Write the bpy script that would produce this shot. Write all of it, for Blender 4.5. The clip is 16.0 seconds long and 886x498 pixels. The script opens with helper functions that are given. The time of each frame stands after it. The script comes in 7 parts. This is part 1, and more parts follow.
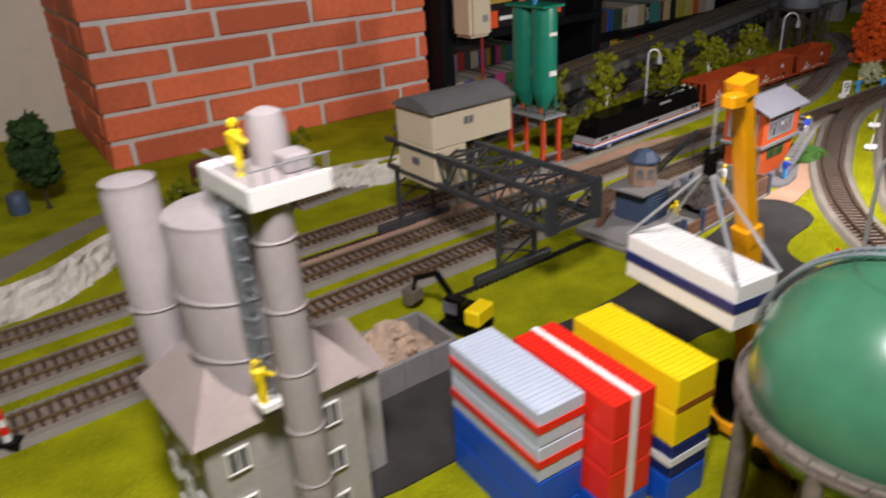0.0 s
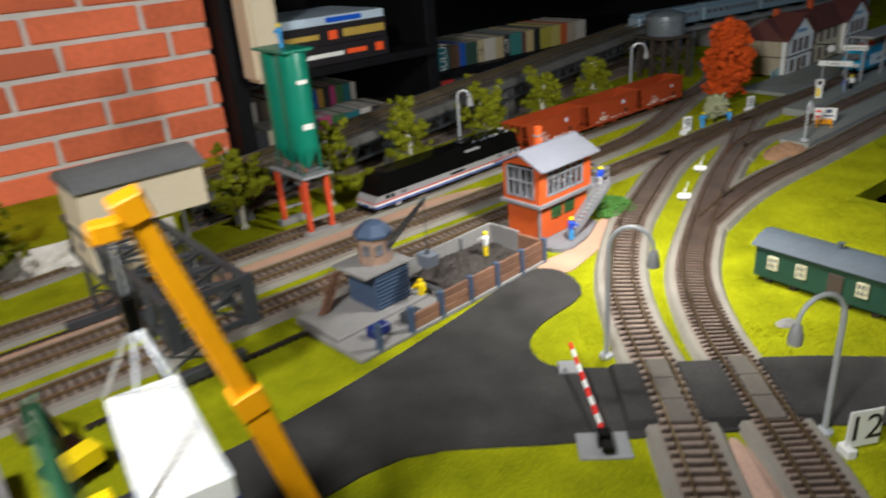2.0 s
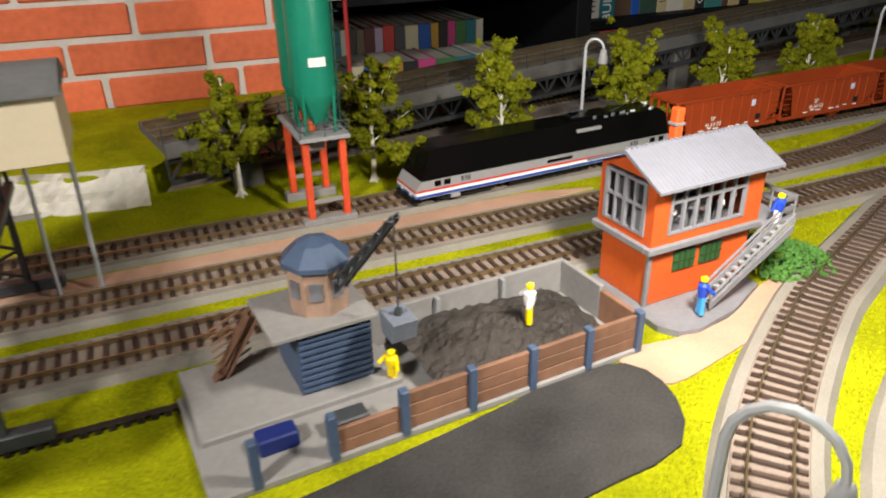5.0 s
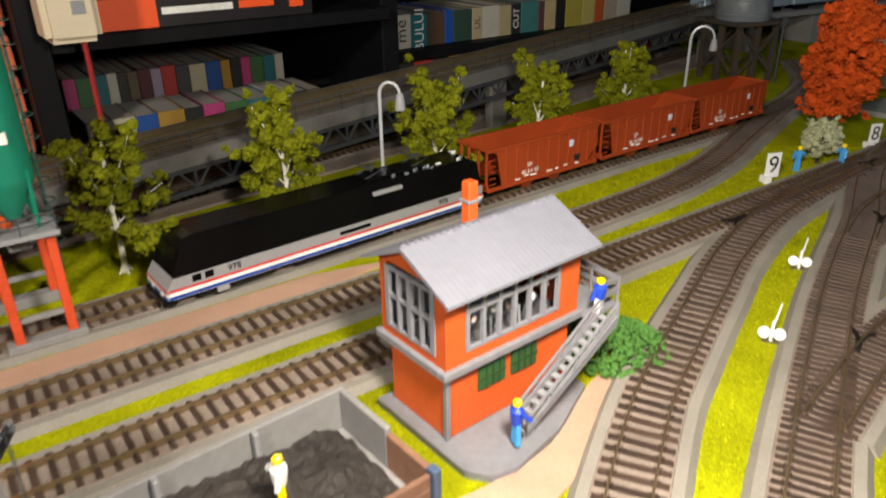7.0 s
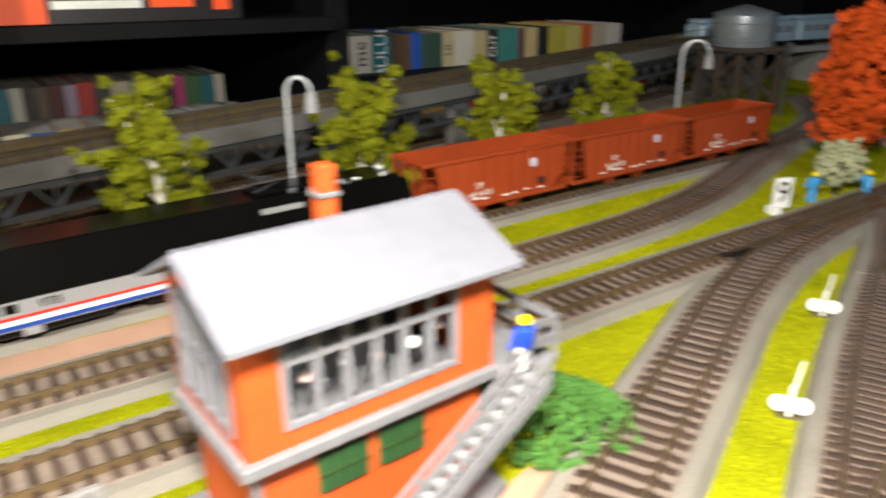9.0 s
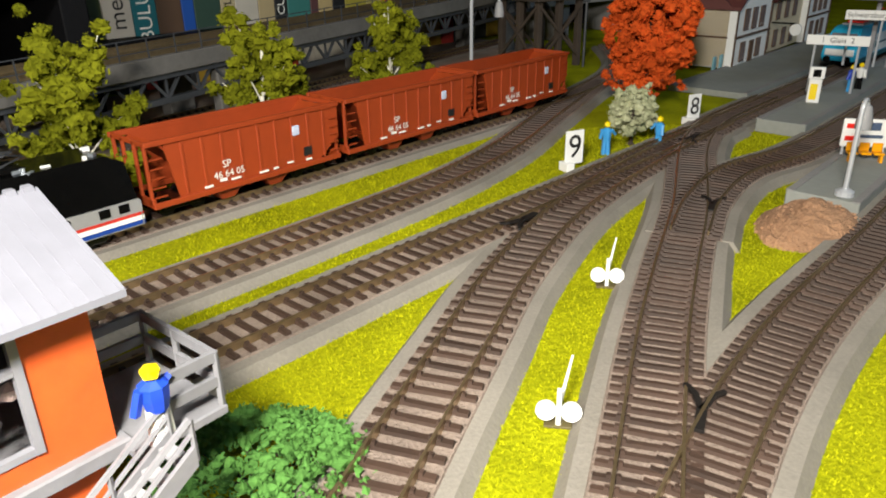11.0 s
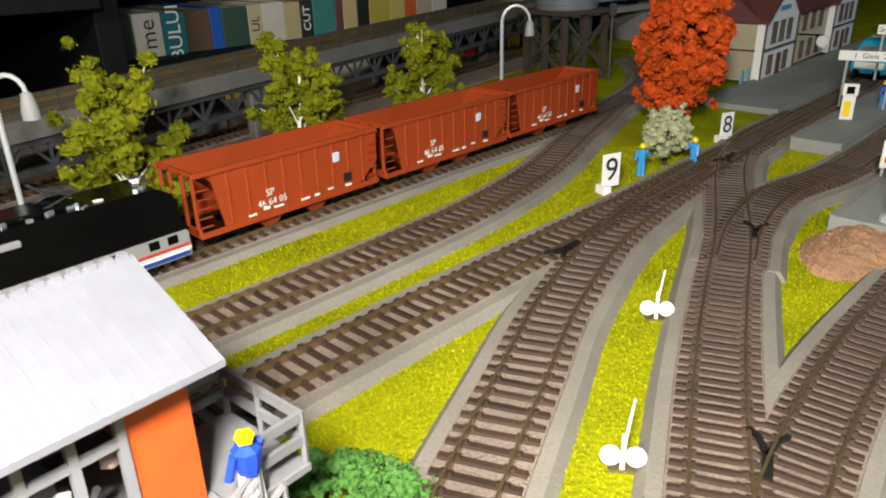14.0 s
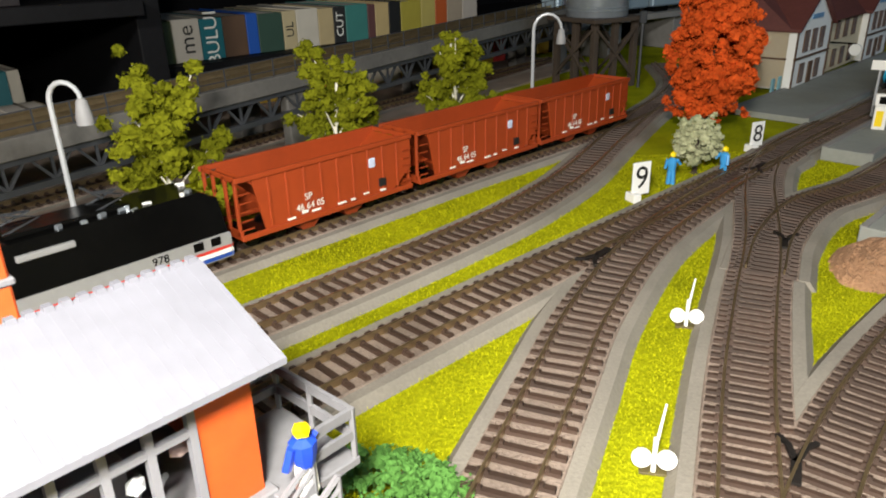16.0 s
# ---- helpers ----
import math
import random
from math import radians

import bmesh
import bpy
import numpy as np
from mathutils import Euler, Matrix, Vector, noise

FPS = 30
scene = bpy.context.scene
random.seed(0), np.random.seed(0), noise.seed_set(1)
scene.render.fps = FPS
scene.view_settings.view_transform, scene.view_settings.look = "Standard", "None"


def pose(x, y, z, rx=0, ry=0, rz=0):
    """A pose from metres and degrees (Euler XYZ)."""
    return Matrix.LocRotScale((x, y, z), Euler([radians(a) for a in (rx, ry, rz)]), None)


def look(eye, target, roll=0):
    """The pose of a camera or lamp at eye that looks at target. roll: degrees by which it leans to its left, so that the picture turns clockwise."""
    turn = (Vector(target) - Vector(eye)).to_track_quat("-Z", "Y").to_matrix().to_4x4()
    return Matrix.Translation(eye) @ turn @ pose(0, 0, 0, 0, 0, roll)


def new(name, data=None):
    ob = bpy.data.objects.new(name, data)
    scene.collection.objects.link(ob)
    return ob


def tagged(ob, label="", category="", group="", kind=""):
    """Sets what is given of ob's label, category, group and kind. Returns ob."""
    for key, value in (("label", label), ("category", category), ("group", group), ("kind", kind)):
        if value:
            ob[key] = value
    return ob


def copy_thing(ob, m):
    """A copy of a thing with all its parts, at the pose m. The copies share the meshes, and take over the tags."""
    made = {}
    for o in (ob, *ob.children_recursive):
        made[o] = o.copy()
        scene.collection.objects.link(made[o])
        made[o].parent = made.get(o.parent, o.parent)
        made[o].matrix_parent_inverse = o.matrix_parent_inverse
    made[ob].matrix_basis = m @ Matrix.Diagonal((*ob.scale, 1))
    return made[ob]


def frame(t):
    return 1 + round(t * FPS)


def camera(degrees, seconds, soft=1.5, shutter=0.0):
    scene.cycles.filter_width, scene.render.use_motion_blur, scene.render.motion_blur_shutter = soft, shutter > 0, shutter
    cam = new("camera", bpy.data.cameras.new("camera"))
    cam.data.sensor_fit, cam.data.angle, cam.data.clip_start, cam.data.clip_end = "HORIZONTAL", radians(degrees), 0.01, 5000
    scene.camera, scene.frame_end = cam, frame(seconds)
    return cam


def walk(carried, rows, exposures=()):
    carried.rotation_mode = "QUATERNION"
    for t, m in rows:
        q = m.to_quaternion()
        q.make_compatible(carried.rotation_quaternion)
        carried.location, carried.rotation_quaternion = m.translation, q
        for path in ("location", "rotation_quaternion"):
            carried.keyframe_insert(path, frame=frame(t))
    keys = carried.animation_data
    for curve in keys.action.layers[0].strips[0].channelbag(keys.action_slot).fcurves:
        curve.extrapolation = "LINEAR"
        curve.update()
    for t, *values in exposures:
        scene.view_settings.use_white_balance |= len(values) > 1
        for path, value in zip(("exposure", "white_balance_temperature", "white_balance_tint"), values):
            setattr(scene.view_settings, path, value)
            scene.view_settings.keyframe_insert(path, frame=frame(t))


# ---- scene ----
cam = camera(63.2, 16.0, soft=1.9, shutter=0.7)
PATH = [
    (0, (0.107, -0.005, 0.309), (-0.095, 1.79, -0.549), -3.3),
    (0.5, (0.163, 0.027, 0.311), (-0.026, 1.836, -0.523), -3.9),
    (1, (0.23, 0.065, 0.302), (0.027, 1.879, -0.516), -4.2),
    (1.5, (0.29, 0.092, 0.296), (0.045, 1.91, -0.502), -4.1),
    (2, (0.33, 0.145, 0.295), (0.212, 1.973, -0.507), -4.4),
    (2.5, (0.338, 0.197, 0.278), (0.318, 2.027, -0.528), -3.5),
    (3, (0.337, 0.233, 0.272), (0.262, 2.055, -0.548), -3.4),
    (3.2, (0.348, 0.26, 0.259), (0.169, 2.075, -0.562), -3.4),
    (5.3, (0.402, 0.459, 0.216), (-0.187, 2.148, -0.679), -1.0),
    (5.5, (0.411, 0.476, 0.211), (-0.128, 2.19, -0.668), -0.1),
    (6, (0.426, 0.517, 0.216), (0.105, 2.29, -0.653), -0.5),
    (6.5, (0.417, 0.534, 0.218), (0.144, 2.311, -0.658), -0.7),
    (7, (0.415, 0.557, 0.222), (0.199, 2.352, -0.631), -0.7),
    (7.5, (0.426, 0.595, 0.227), (0.095, 2.402, -0.565), -2.6),
    (8, (0.426, 0.627, 0.192), (-0.043, 2.46, -0.458), -0.9),
    (8.5, (0.421, 0.645, 0.169), (-0.009, 2.473, -0.519), 0.0),
    (9, (0.454, 0.666, 0.159), (0.215, 2.524, -0.541), -0.2),
    (9.5, (0.486, 0.684, 0.16), (0.476, 2.552, -0.556), -0.7),
    (10, (0.504, 0.71, 0.149), (0.603, 2.565, -0.593), -0.3),
    (10.2, (0.507, 0.718, 0.145), (0.638, 2.564, -0.615), -0.2),
    (12.3, (0.497, 0.74, 0.142), (0.67, 2.565, -0.659), -0.9),
    (12.5, (0.498, 0.74, 0.142), (0.673, 2.564, -0.66), -0.6),
    (13, (0.494, 0.74, 0.149), (0.643, 2.573, -0.637), -1.3),
    (13.5, (0.492, 0.741, 0.152), (0.634, 2.576, -0.631), -1.5),
    (14, (0.488, 0.74, 0.156), (0.615, 2.577, -0.625), -1.4),
    (14.5, (0.485, 0.737, 0.16), (0.6, 2.578, -0.612), -1.5),
    (15, (0.483, 0.733, 0.162), (0.585, 2.577, -0.606), -1.6),
    (15.5, (0.482, 0.732, 0.164), (0.561, 2.576, -0.605), -1.6),
    (16, (0.482, 0.732, 0.161), (0.546, 2.576, -0.612), -1.3),
]
EXPOSURES = [(0, -0.62, 6200, 18), (0.6, -0.65, 6000, 14), (1.5, -0.5, 5900, 10), (2.5, 0.0, 6100, 6), (3, 0.05, 6100, 6), (5.5, -0.02, 6600, 10), (7, -0.1, 6700, 10), (8, 0.28, 6600, 8), (10, 0.45, 6400, 8), (16, 0.48, 6400, 8)]
walk(cam, [(t, look(eye, target, roll)) for t, eye, target, roll in PATH], EXPOSURES)

# ---- world and lamps ----
world = bpy.data.worlds.new("room_air")
scene.world = world
world.use_nodes = True
world.node_tree.nodes["Background"].inputs[0].default_value = (0.75, 0.85, 1.0, 1)
world.node_tree.nodes["Background"].inputs[1].default_value = 0.008


def area_lamp(name, eye, target, size, watts, colour):
    data = bpy.data.lights.new(name, "AREA")
    data.shape, data.size, data.energy, data.color = "DISK", size, watts, colour
    ob = new(name, data)
    ob.matrix_world = look(eye, target)
    return ob


# Fixed lamp added near the walk's end, standing in for the carried torch.
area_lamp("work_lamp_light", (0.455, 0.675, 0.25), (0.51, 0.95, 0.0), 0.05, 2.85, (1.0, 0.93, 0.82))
# Second added fill lamp, above where the camera sets out; not on the ceiling.
area_lamp("ceiling_lamp_light", (0.10, 0.03, 0.62), (0.02, 0.70, 0.05), 0.12, 9.4, (1.0, 0.95, 0.88))
area_lamp("window_light", (1.75, 0.95, 0.75), (0.98, 1.60, 0.02), 0.4, 2.1, (0.6, 0.8, 1.0))

# ---- materials ----
MATS = {}


def mat(name, colour, rough=0.7, metal=0.0, vary=0.25, grain=300.0, bump=0.15, stain=25.0, colour2=None, coat=0.0, rand=0.0, spec=0.5):
    """Painted plastic, card, metal or scatter: two scales of colour variation and fine relief."""
    if name in MATS:
        return MATS[name]
    m = bpy.data.materials.new(name)
    m.use_nodes = True
    nt = m.node_tree
    b = nt.nodes["Principled BSDF"]
    tex = nt.nodes.new("ShaderNodeTexCoord")
    fine = nt.nodes.new("ShaderNodeTexNoise")
    fine.inputs["Scale"].default_value, fine.inputs["Detail"].default_value = grain, 4.0
    broad = nt.nodes.new("ShaderNodeTexNoise")
    broad.inputs["Scale"].default_value, broad.inputs["Detail"].default_value = stain, 3.0
    for n in (fine, broad):
        nt.links.new(tex.outputs["Object"], n.inputs["Vector"])
    add = nt.nodes.new("ShaderNodeMath")
    add.operation = "MULTIPLY_ADD"
    nt.links.new(broad.outputs["Fac"], add.inputs[0])
    add.inputs[1].default_value = 0.6
    half = nt.nodes.new("ShaderNodeMath")
    half.operation = "MULTIPLY"
    nt.links.new(fine.outputs["Fac"], half.inputs[0])
    half.inputs[1].default_value = 0.4
    nt.links.new(half.outputs[0], add.inputs[2])
    last = add
    if rand:
        info = nt.nodes.new("ShaderNodeObjectInfo")
        r = nt.nodes.new("ShaderNodeMath")
        r.operation = "MULTIPLY_ADD"
        nt.links.new(info.outputs["Random"], r.inputs[0])
        r.inputs[1].default_value = rand
        nt.links.new(add.outputs[0], r.inputs[2])
        last = nt.nodes.new("ShaderNodeMath")
        last.operation = "SUBTRACT"
        nt.links.new(r.outputs[0], last.inputs[0])
        last.inputs[1].default_value = rand / 2
    ramp = nt.nodes.new("ShaderNodeValToRGB")
    nt.links.new(last.outputs[0], ramp.inputs[0])
    c2 = colour2 or tuple(min(1.0, c * (1 + vary)) for c in colour)
    c1 = tuple(c * (1 - vary) for c in colour)
    ramp.color_ramp.elements[0].position, ramp.color_ramp.elements[0].color = 0.3, (*c1, 1)
    ramp.color_ramp.elements[1].position, ramp.color_ramp.elements[1].color = 0.7, (*c2, 1)
    nt.links.new(ramp.outputs[0], b.inputs["Base Color"])
    b.inputs["Roughness"].default_value, b.inputs["Metallic"].default_value = rough, metal
    b.inputs["Coat Weight"].default_value = coat
    b.inputs["Specular IOR Level"].default_value = spec
    if bump:
        bp = nt.nodes.new("ShaderNodeBump")
        bp.inputs["Strength"].default_value, bp.inputs["Distance"].default_value = bump, 0.0012
        nt.links.new(fine.outputs["Fac"], bp.inputs["Height"])
        nt.links.new(bp.outputs[0], b.inputs["Normal"])
    MATS[name] = m
    return m


GRASS = mat("static_grass", (0.245, 0.272, 0.004), 0.95, vary=0.45, grain=480, bump=1.0, stain=22, colour2=(0.41, 0.42, 0.006), spec=0.05)
ASPHALT = mat("asphalt", (0.041, 0.039, 0.038), 0.9, vary=0.5, grain=600, bump=0.6, stain=24, spec=0.2)
SAND = mat("sand_path", (0.47, 0.29, 0.205), 0.95, vary=0.2, grain=1200, bump=0.6, spec=0.1)
BED = mat("grey_roadbed", (0.235, 0.215, 0.185), 0.9, vary=0.2, grain=700, bump=0.3, spec=0.2)
BALLAST = mat("brown_ballast", (0.25, 0.198, 0.165), 0.95, vary=0.35, grain=900, bump=0.9, spec=0.1)
SLEEPER = mat("sleeper_brown", (0.045, 0.026, 0.018), 0.6, vary=0.3, grain=500, rand=0.35)
RAIL = mat("rail_brass", (0.40, 0.30, 0.17), 0.28, 0.85, vary=0.25, grain=300, bump=0.05)
FROG = mat("frog_black", (0.012, 0.010, 0.009), 0.5)
BRICK = mat("brick_face", (0.70, 0.150, 0.060), 0.8, vary=0.25, grain=130, bump=0.5, stain=9, rand=0.35)
MORTAR = mat("mortar", (0.58, 0.55, 0.51), 0.9, vary=0.15, grain=300, bump=0.4)
PLASTER = mat("white_plaster", (0.72, 0.66, 0.56), 0.9, vary=0.06, grain=120, bump=0.2)
BLACKWOOD = mat("black_shelf", (0.005, 0.005, 0.006), 0.6, vary=0.3, spec=0.15)
DARKROOM = mat("dark_room", (0.03, 0.03, 0.032), 0.9, vary=0.2, grain=20)
GREY = mat("grey_plastic", (0.26, 0.26, 0.27), 0.6, vary=0.12)
DKGREY = mat("dark_grey_plastic", (0.040, 0.043, 0.049), 0.45, vary=0.25)
VIADUCT = mat("viaduct_grey", (0.105, 0.10, 0.094), 0.8, vary=0.25, grain=220, bump=0.3)
CONCRETE = mat("concrete_grey", (0.23, 0.22, 0.215), 0.85, vary=0.15, grain=250, bump=0.3)
ROOFGREY = mat("roof_grey", (0.165, 0.168, 0.200), 0.55, vary=0.10, grain=200)
ORANGE = mat("orange_brick_card", (0.52, 0.080, 0.011), 0.6, vary=0.15, grain=250, bump=0.15)
TRIM = mat("trim_grey", (0.17, 0.17, 0.185), 0.7, vary=0.2, grain=250, bump=0.2)
WINGREY = mat("window_frame_grey", (0.20, 0.20, 0.225), 0.6, vary=0.1)
GREEN_DK = mat("green_window", (0.02, 0.075, 0.022), 0.4)
GLASSY = mat("dark_glass", (0.15, 0.15, 0.17), 0.12, vary=0.5, grain=90, bump=0.0, stain=60)
PANE = mat("clear_pane", (0.75, 0.78, 0.80), 0.06, vary=0.05, bump=0.0)
PANE.node_tree.nodes["Principled BSDF"].inputs["Transmission Weight"].default_value = 1.0
PANE.node_tree.nodes["Principled BSDF"].inputs["IOR"].default_value = 1.05
WHITE = mat("white_paint", (0.80, 0.80, 0.78), 0.5, vary=0.04)
CREAM = mat("cream_plastic", (0.66, 0.56, 0.40), 0.6, vary=0.06)
RED = mat("red_plastic", (0.75, 0.016, 0.008), 0.4, vary=0.08)
YELLOW = mat("yellow_plastic", (0.90, 0.66, 0.0), 0.4, vary=0.05)
AMBER = mat("amber_plastic", (0.85, 0.36, 0.0), 0.4, vary=0.06)
BLUE = mat("blue_plastic", (0.006, 0.085, 0.55), 0.4, vary=0.1)
NAVY = mat("navy_plastic", (0.008, 0.02, 0.13), 0.45, vary=0.1)
BLACK = mat("black_plastic", (0.003, 0.003, 0.003), 0.22, vary=0.3, bump=0.05, spec=0.2)
SILVER = mat("silver_paint", (0.36, 0.36, 0.37), 0.4, 0.3, vary=0.08)
HOPPER = mat("hopper_red", (0.30, 0.041, 0.006), 0.55, vary=0.12, grain=200, bump=0.1)
TEAL = mat("teal_green", (0.008, 0.19, 0.12), 0.35, vary=0.15)
BALLGREEN = mat("tank_green", (0.05, 0.18, 0.10), 0.26, vary=0.28, grain=60, bump=0.05, coat=0.4, stain=14)
RUST = mat("rusty_grey", (0.16, 0.13, 0.11), 0.85, vary=0.5, grain=200, bump=0.5)
PLANT = mat("mauve_grey_concrete", (0.36, 0.32, 0.32), 0.8, vary=0.1, grain=200)
ROOFTILE = mat("taupe_roof", (0.34, 0.28, 0.26), 0.8, vary=0.12, grain=300)
STEELBLUE = mat("steel_blue", (0.055, 0.085, 0.15), 0.55, vary=0.2)
COAL = mat("coal", (0.035, 0.028, 0.024), 0.8, vary=0.5, grain=350, bump=1.0)
PLANK = mat("brown_plank", (0.20, 0.10, 0.06), 0.7, vary=0.25, grain=200, rand=0.3)
RUBBLE = mat("rubble_beige", (0.50, 0.36, 0.26), 0.95, vary=0.25, grain=600, bump=1.0)
ROCK = mat("white_rock", (0.62, 0.58, 0.52), 0.9, vary=0.25, grain=120, bump=1.0)
LEAF = mat("leaf_olive", (0.125, 0.138, 0.007), 0.95, vary=0.35, grain=350, bump=0.6, colour2=(0.20, 0.21, 0.011), spec=0.05)
LEAFDK = mat("leaf_dark", (0.030, 0.060, 0.018), 0.9, vary=0.4, grain=250, spec=0.1)
LEAFOR = mat("leaf_orange", (0.52, 0.075, 0.012), 0.9, vary=0.45, grain=200, bump=0.5, spec=0.1)
LEAFBUSH = mat("leaf_bush", (0.085, 0.21, 0.045), 0.9, vary=0.4, grain=400, bump=0.8, spec=0.1)
LEAFPALE = mat("leaf_pale", (0.22, 0.27, 0.10), 0.9, vary=0.5, grain=300, colour2=(0.6, 0.6, 0.4), spec=0.1)
BIRCH = mat("birch_bark", (0.75, 0.72, 0.62), 0.7, vary=0.3, grain=150)
BARK = mat("brown_bark", (0.05, 0.035, 0.025), 0.9)
BROWNTANK = mat("brown_tank", (0.10, 0.035, 0.02), 0.5, vary=0.2)
PAPER = mat("book_pages", (0.30, 0.275, 0.245), 0.9, vary=0.15, grain=30)
CHROME = mat("galvanised", (0.45, 0.50, 0.56), 0.3, 0.7, vary=0.15)
SKYBLUE = mat("sky_blue_paint", (0.02, 0.40, 0.66), 0.3, vary=0.06, coat=0.3)
DKTEAL = mat("dark_teal", (0.01, 0.10, 0.12), 0.5)
SLAB = mat("platform_slab", (0.24, 0.25, 0.23), 0.8, vary=0.12, grain=250)
MAROON = mat("maroon_tile", (0.11, 0.03, 0.025), 0.7, vary=0.2)
CARGREEN = mat("coach_green", (0.012, 0.05, 0.035), 0.5, vary=0.2)
ROOFBLUE = mat("roof_slate", (0.06, 0.075, 0.095), 0.7, vary=0.2)
LAMPGREY = mat("lamp_post_grey", (0.50, 0.52, 0.55), 0.4, 0.3, vary=0.1)

# ---- mesh helpers ----


def box(bm, x0, x1, y0, y1, z0, z1, taper=0.0):
    t = taper
    v = [bm.verts.new(p) for p in ((x0, y0, z0), (x1, y0, z0), (x1, y1, z0), (x0, y1, z0),
                                   (x0 + t, y0 + t, z1), (x1 - t, y0 + t, z1), (x1 - t, y1 - t, z1), (x0 + t, y1 - t, z1))]
    for f in ((3, 2, 1, 0), (4, 5, 6, 7), (0, 1, 5, 4), (1, 2, 6, 5), (2, 3, 7, 6), (3, 0, 4, 7)):
        bm.faces.new([v[i] for i in f])
    return bm


def bev(bm, w=0.0006, seg=1):
    bmesh.ops.bevel(bm, geom=bm.edges[:], offset=w, segments=seg, affect="EDGES")
    return bm


def prism(bm, pts, z0, z1):
    """An upright prism over a polygon."""
    lo = [bm.verts.new((x, y, z0)) for x, y in pts]
    hi = [bm.verts.new((x, y, z1)) for x, y in pts]
    n = len(pts)
    bm.faces.new(lo[::-1])
    bm.faces.new(hi)
    for i in range(n):
        bm.faces.new((lo[i], lo[(i + 1) % n], hi[(i + 1) % n], hi[i]))
    bmesh.ops.recalc_face_normals(bm, faces=bm.faces[:])
    return bm


def profile(bm, pts, x0, x1):
    """A bar along x with the outline pts (y, z)."""
    a = [bm.verts.new((x0, y, z)) for y, z in pts]
    b = [bm.verts.new((x1, y, z)) for y, z in pts]
    n = len(pts)
    bm.faces.new(a[::-1])
    bm.faces.new(b)
    for i in range(n):
        bm.faces.new((a[i], a[(i + 1) % n], b[(i + 1) % n], b[i]))
    bmesh.ops.recalc_face_normals(bm, faces=bm.faces[:])
    return bm


def tube(bm, pts, r, seg=8, r1=None):
    """A round bar along points, tapering from r to r1."""
    pts = [Vector(p) for p in pts]
    r1 = r if r1 is None else r1
    rings = []
    n = len(pts)
    for i, p in enumerate(pts):
        d = (pts[min(i + 1, n - 1)] - pts[max(i - 1, 0)]).normalized()
        side = d.orthogonal().normalized() if i == 0 else (side - d * side.dot(d)).normalized()
        up = d.cross(side)
        rr = r + (r1 - r) * i / max(1, n - 1)
        rings.append([bm.verts.new(p + rr * (math.cos(a) * side + math.sin(a) * up)) for a in (2 * math.pi * k / seg for k in range(seg))])
    for a, b in zip(rings, rings[1:]):
        for k in range(seg):
            bm.faces.new((a[k], a[(k + 1) % seg], b[(k + 1) % seg], b[k]))
    bm.faces.new(rings[0][::-1])
    bm.faces.new(rings[-1])
    return bm


def lathe(bm, outline, seg=24, cx=0.0, cy=0.0):
    """A turned body from (radius, height) pairs."""
    rings = [[bm.verts.new((cx + r * math.cos(2 * math.pi * k / seg), cy + r * math.sin(2 * math.pi * k / seg), z)) for k in range(seg)] for r, z in outline]
    for a, b in zip(rings, rings[1:]):
        for k in range(seg):
            bm.faces.new((a[k], a[(k + 1) % seg], b[(k + 1) % seg], b[k]))
    bm.faces.new(rings[0][::-1])
    bm.faces.new(rings[-1])
    return bm


def blob(bm, x, y, z, r, rough=0.25, sub=2, squash=1.0):
    vs = bmesh.ops.create_icosphere(bm, subdivisions=sub, radius=1.0)["verts"]
    for v in vs:
        k = 1 + rough * noise.noise(v.co * 1.7 + Vector((x, y, z)) * 90)
        v.co = Vector((x + v.co.x * r * k, y + v.co.y * r * k, z + v.co.z * r * k * squash))
    return bm


def mesh(bm, material, name="part", smooth=False):
    me = bpy.data.meshes.new(name)
    bm.to_mesh(me)
    bm.free()
    me.materials.append(material)
    if smooth:
        for p in me.polygons:
            p.use_smooth = True
        me.set_sharp_from_angle(angle=radians(40))
    return me


def part(name, bm, material, parent, label="", smooth=False):
    ob = new(name, mesh(bm, material, name, smooth))
    ob.parent = parent
    return tagged(ob, label)


def thing(name, x, y, z=0.0, rz=0.0, label="", category="", group="", kind=""):
    ob = new(name)
    ob.empty_display_size = 0.01
    ob.matrix_world = pose(x, y, z, 0, 0, rz)
    return tagged(ob, label, category, group, kind)


def solo(name, bm, material, m=None, label="", category="", group="", kind="", smooth=False):
    ob = new(name, mesh(bm, material, name, smooth))
    if m is not None:
        ob.matrix_world = m
    return tagged(ob, label, category, group, kind)


def letters(name, body, size, material, parent, m, align="CENTER", depth=0.00008):
    cu = bpy.data.curves.new(name, "FONT")
    cu.body, cu.size, cu.extrude = body, size, depth
    cu.align_x, cu.align_y = align, "CENTER"
    cu.resolution_u = 3
    cu.materials.append(material)
    ob = new(name, cu)
    ob.parent = parent
    ob.matrix_local = m
    return ob


def B():
    return bmesh.new()


def one(*args, **kw):
    return box(bmesh.new(), *args, **kw)


HEAD = 42.4  # the heading of the main line
U = Vector((math.cos(radians(HEAD)), math.sin(radians(HEAD)), 0))
N = Vector((-U.y, U.x, 0))


def sd(s, d):
    """A place by its run along the main line and its distance across it."""
    p = s * U + d * N
    return p.x, p.y


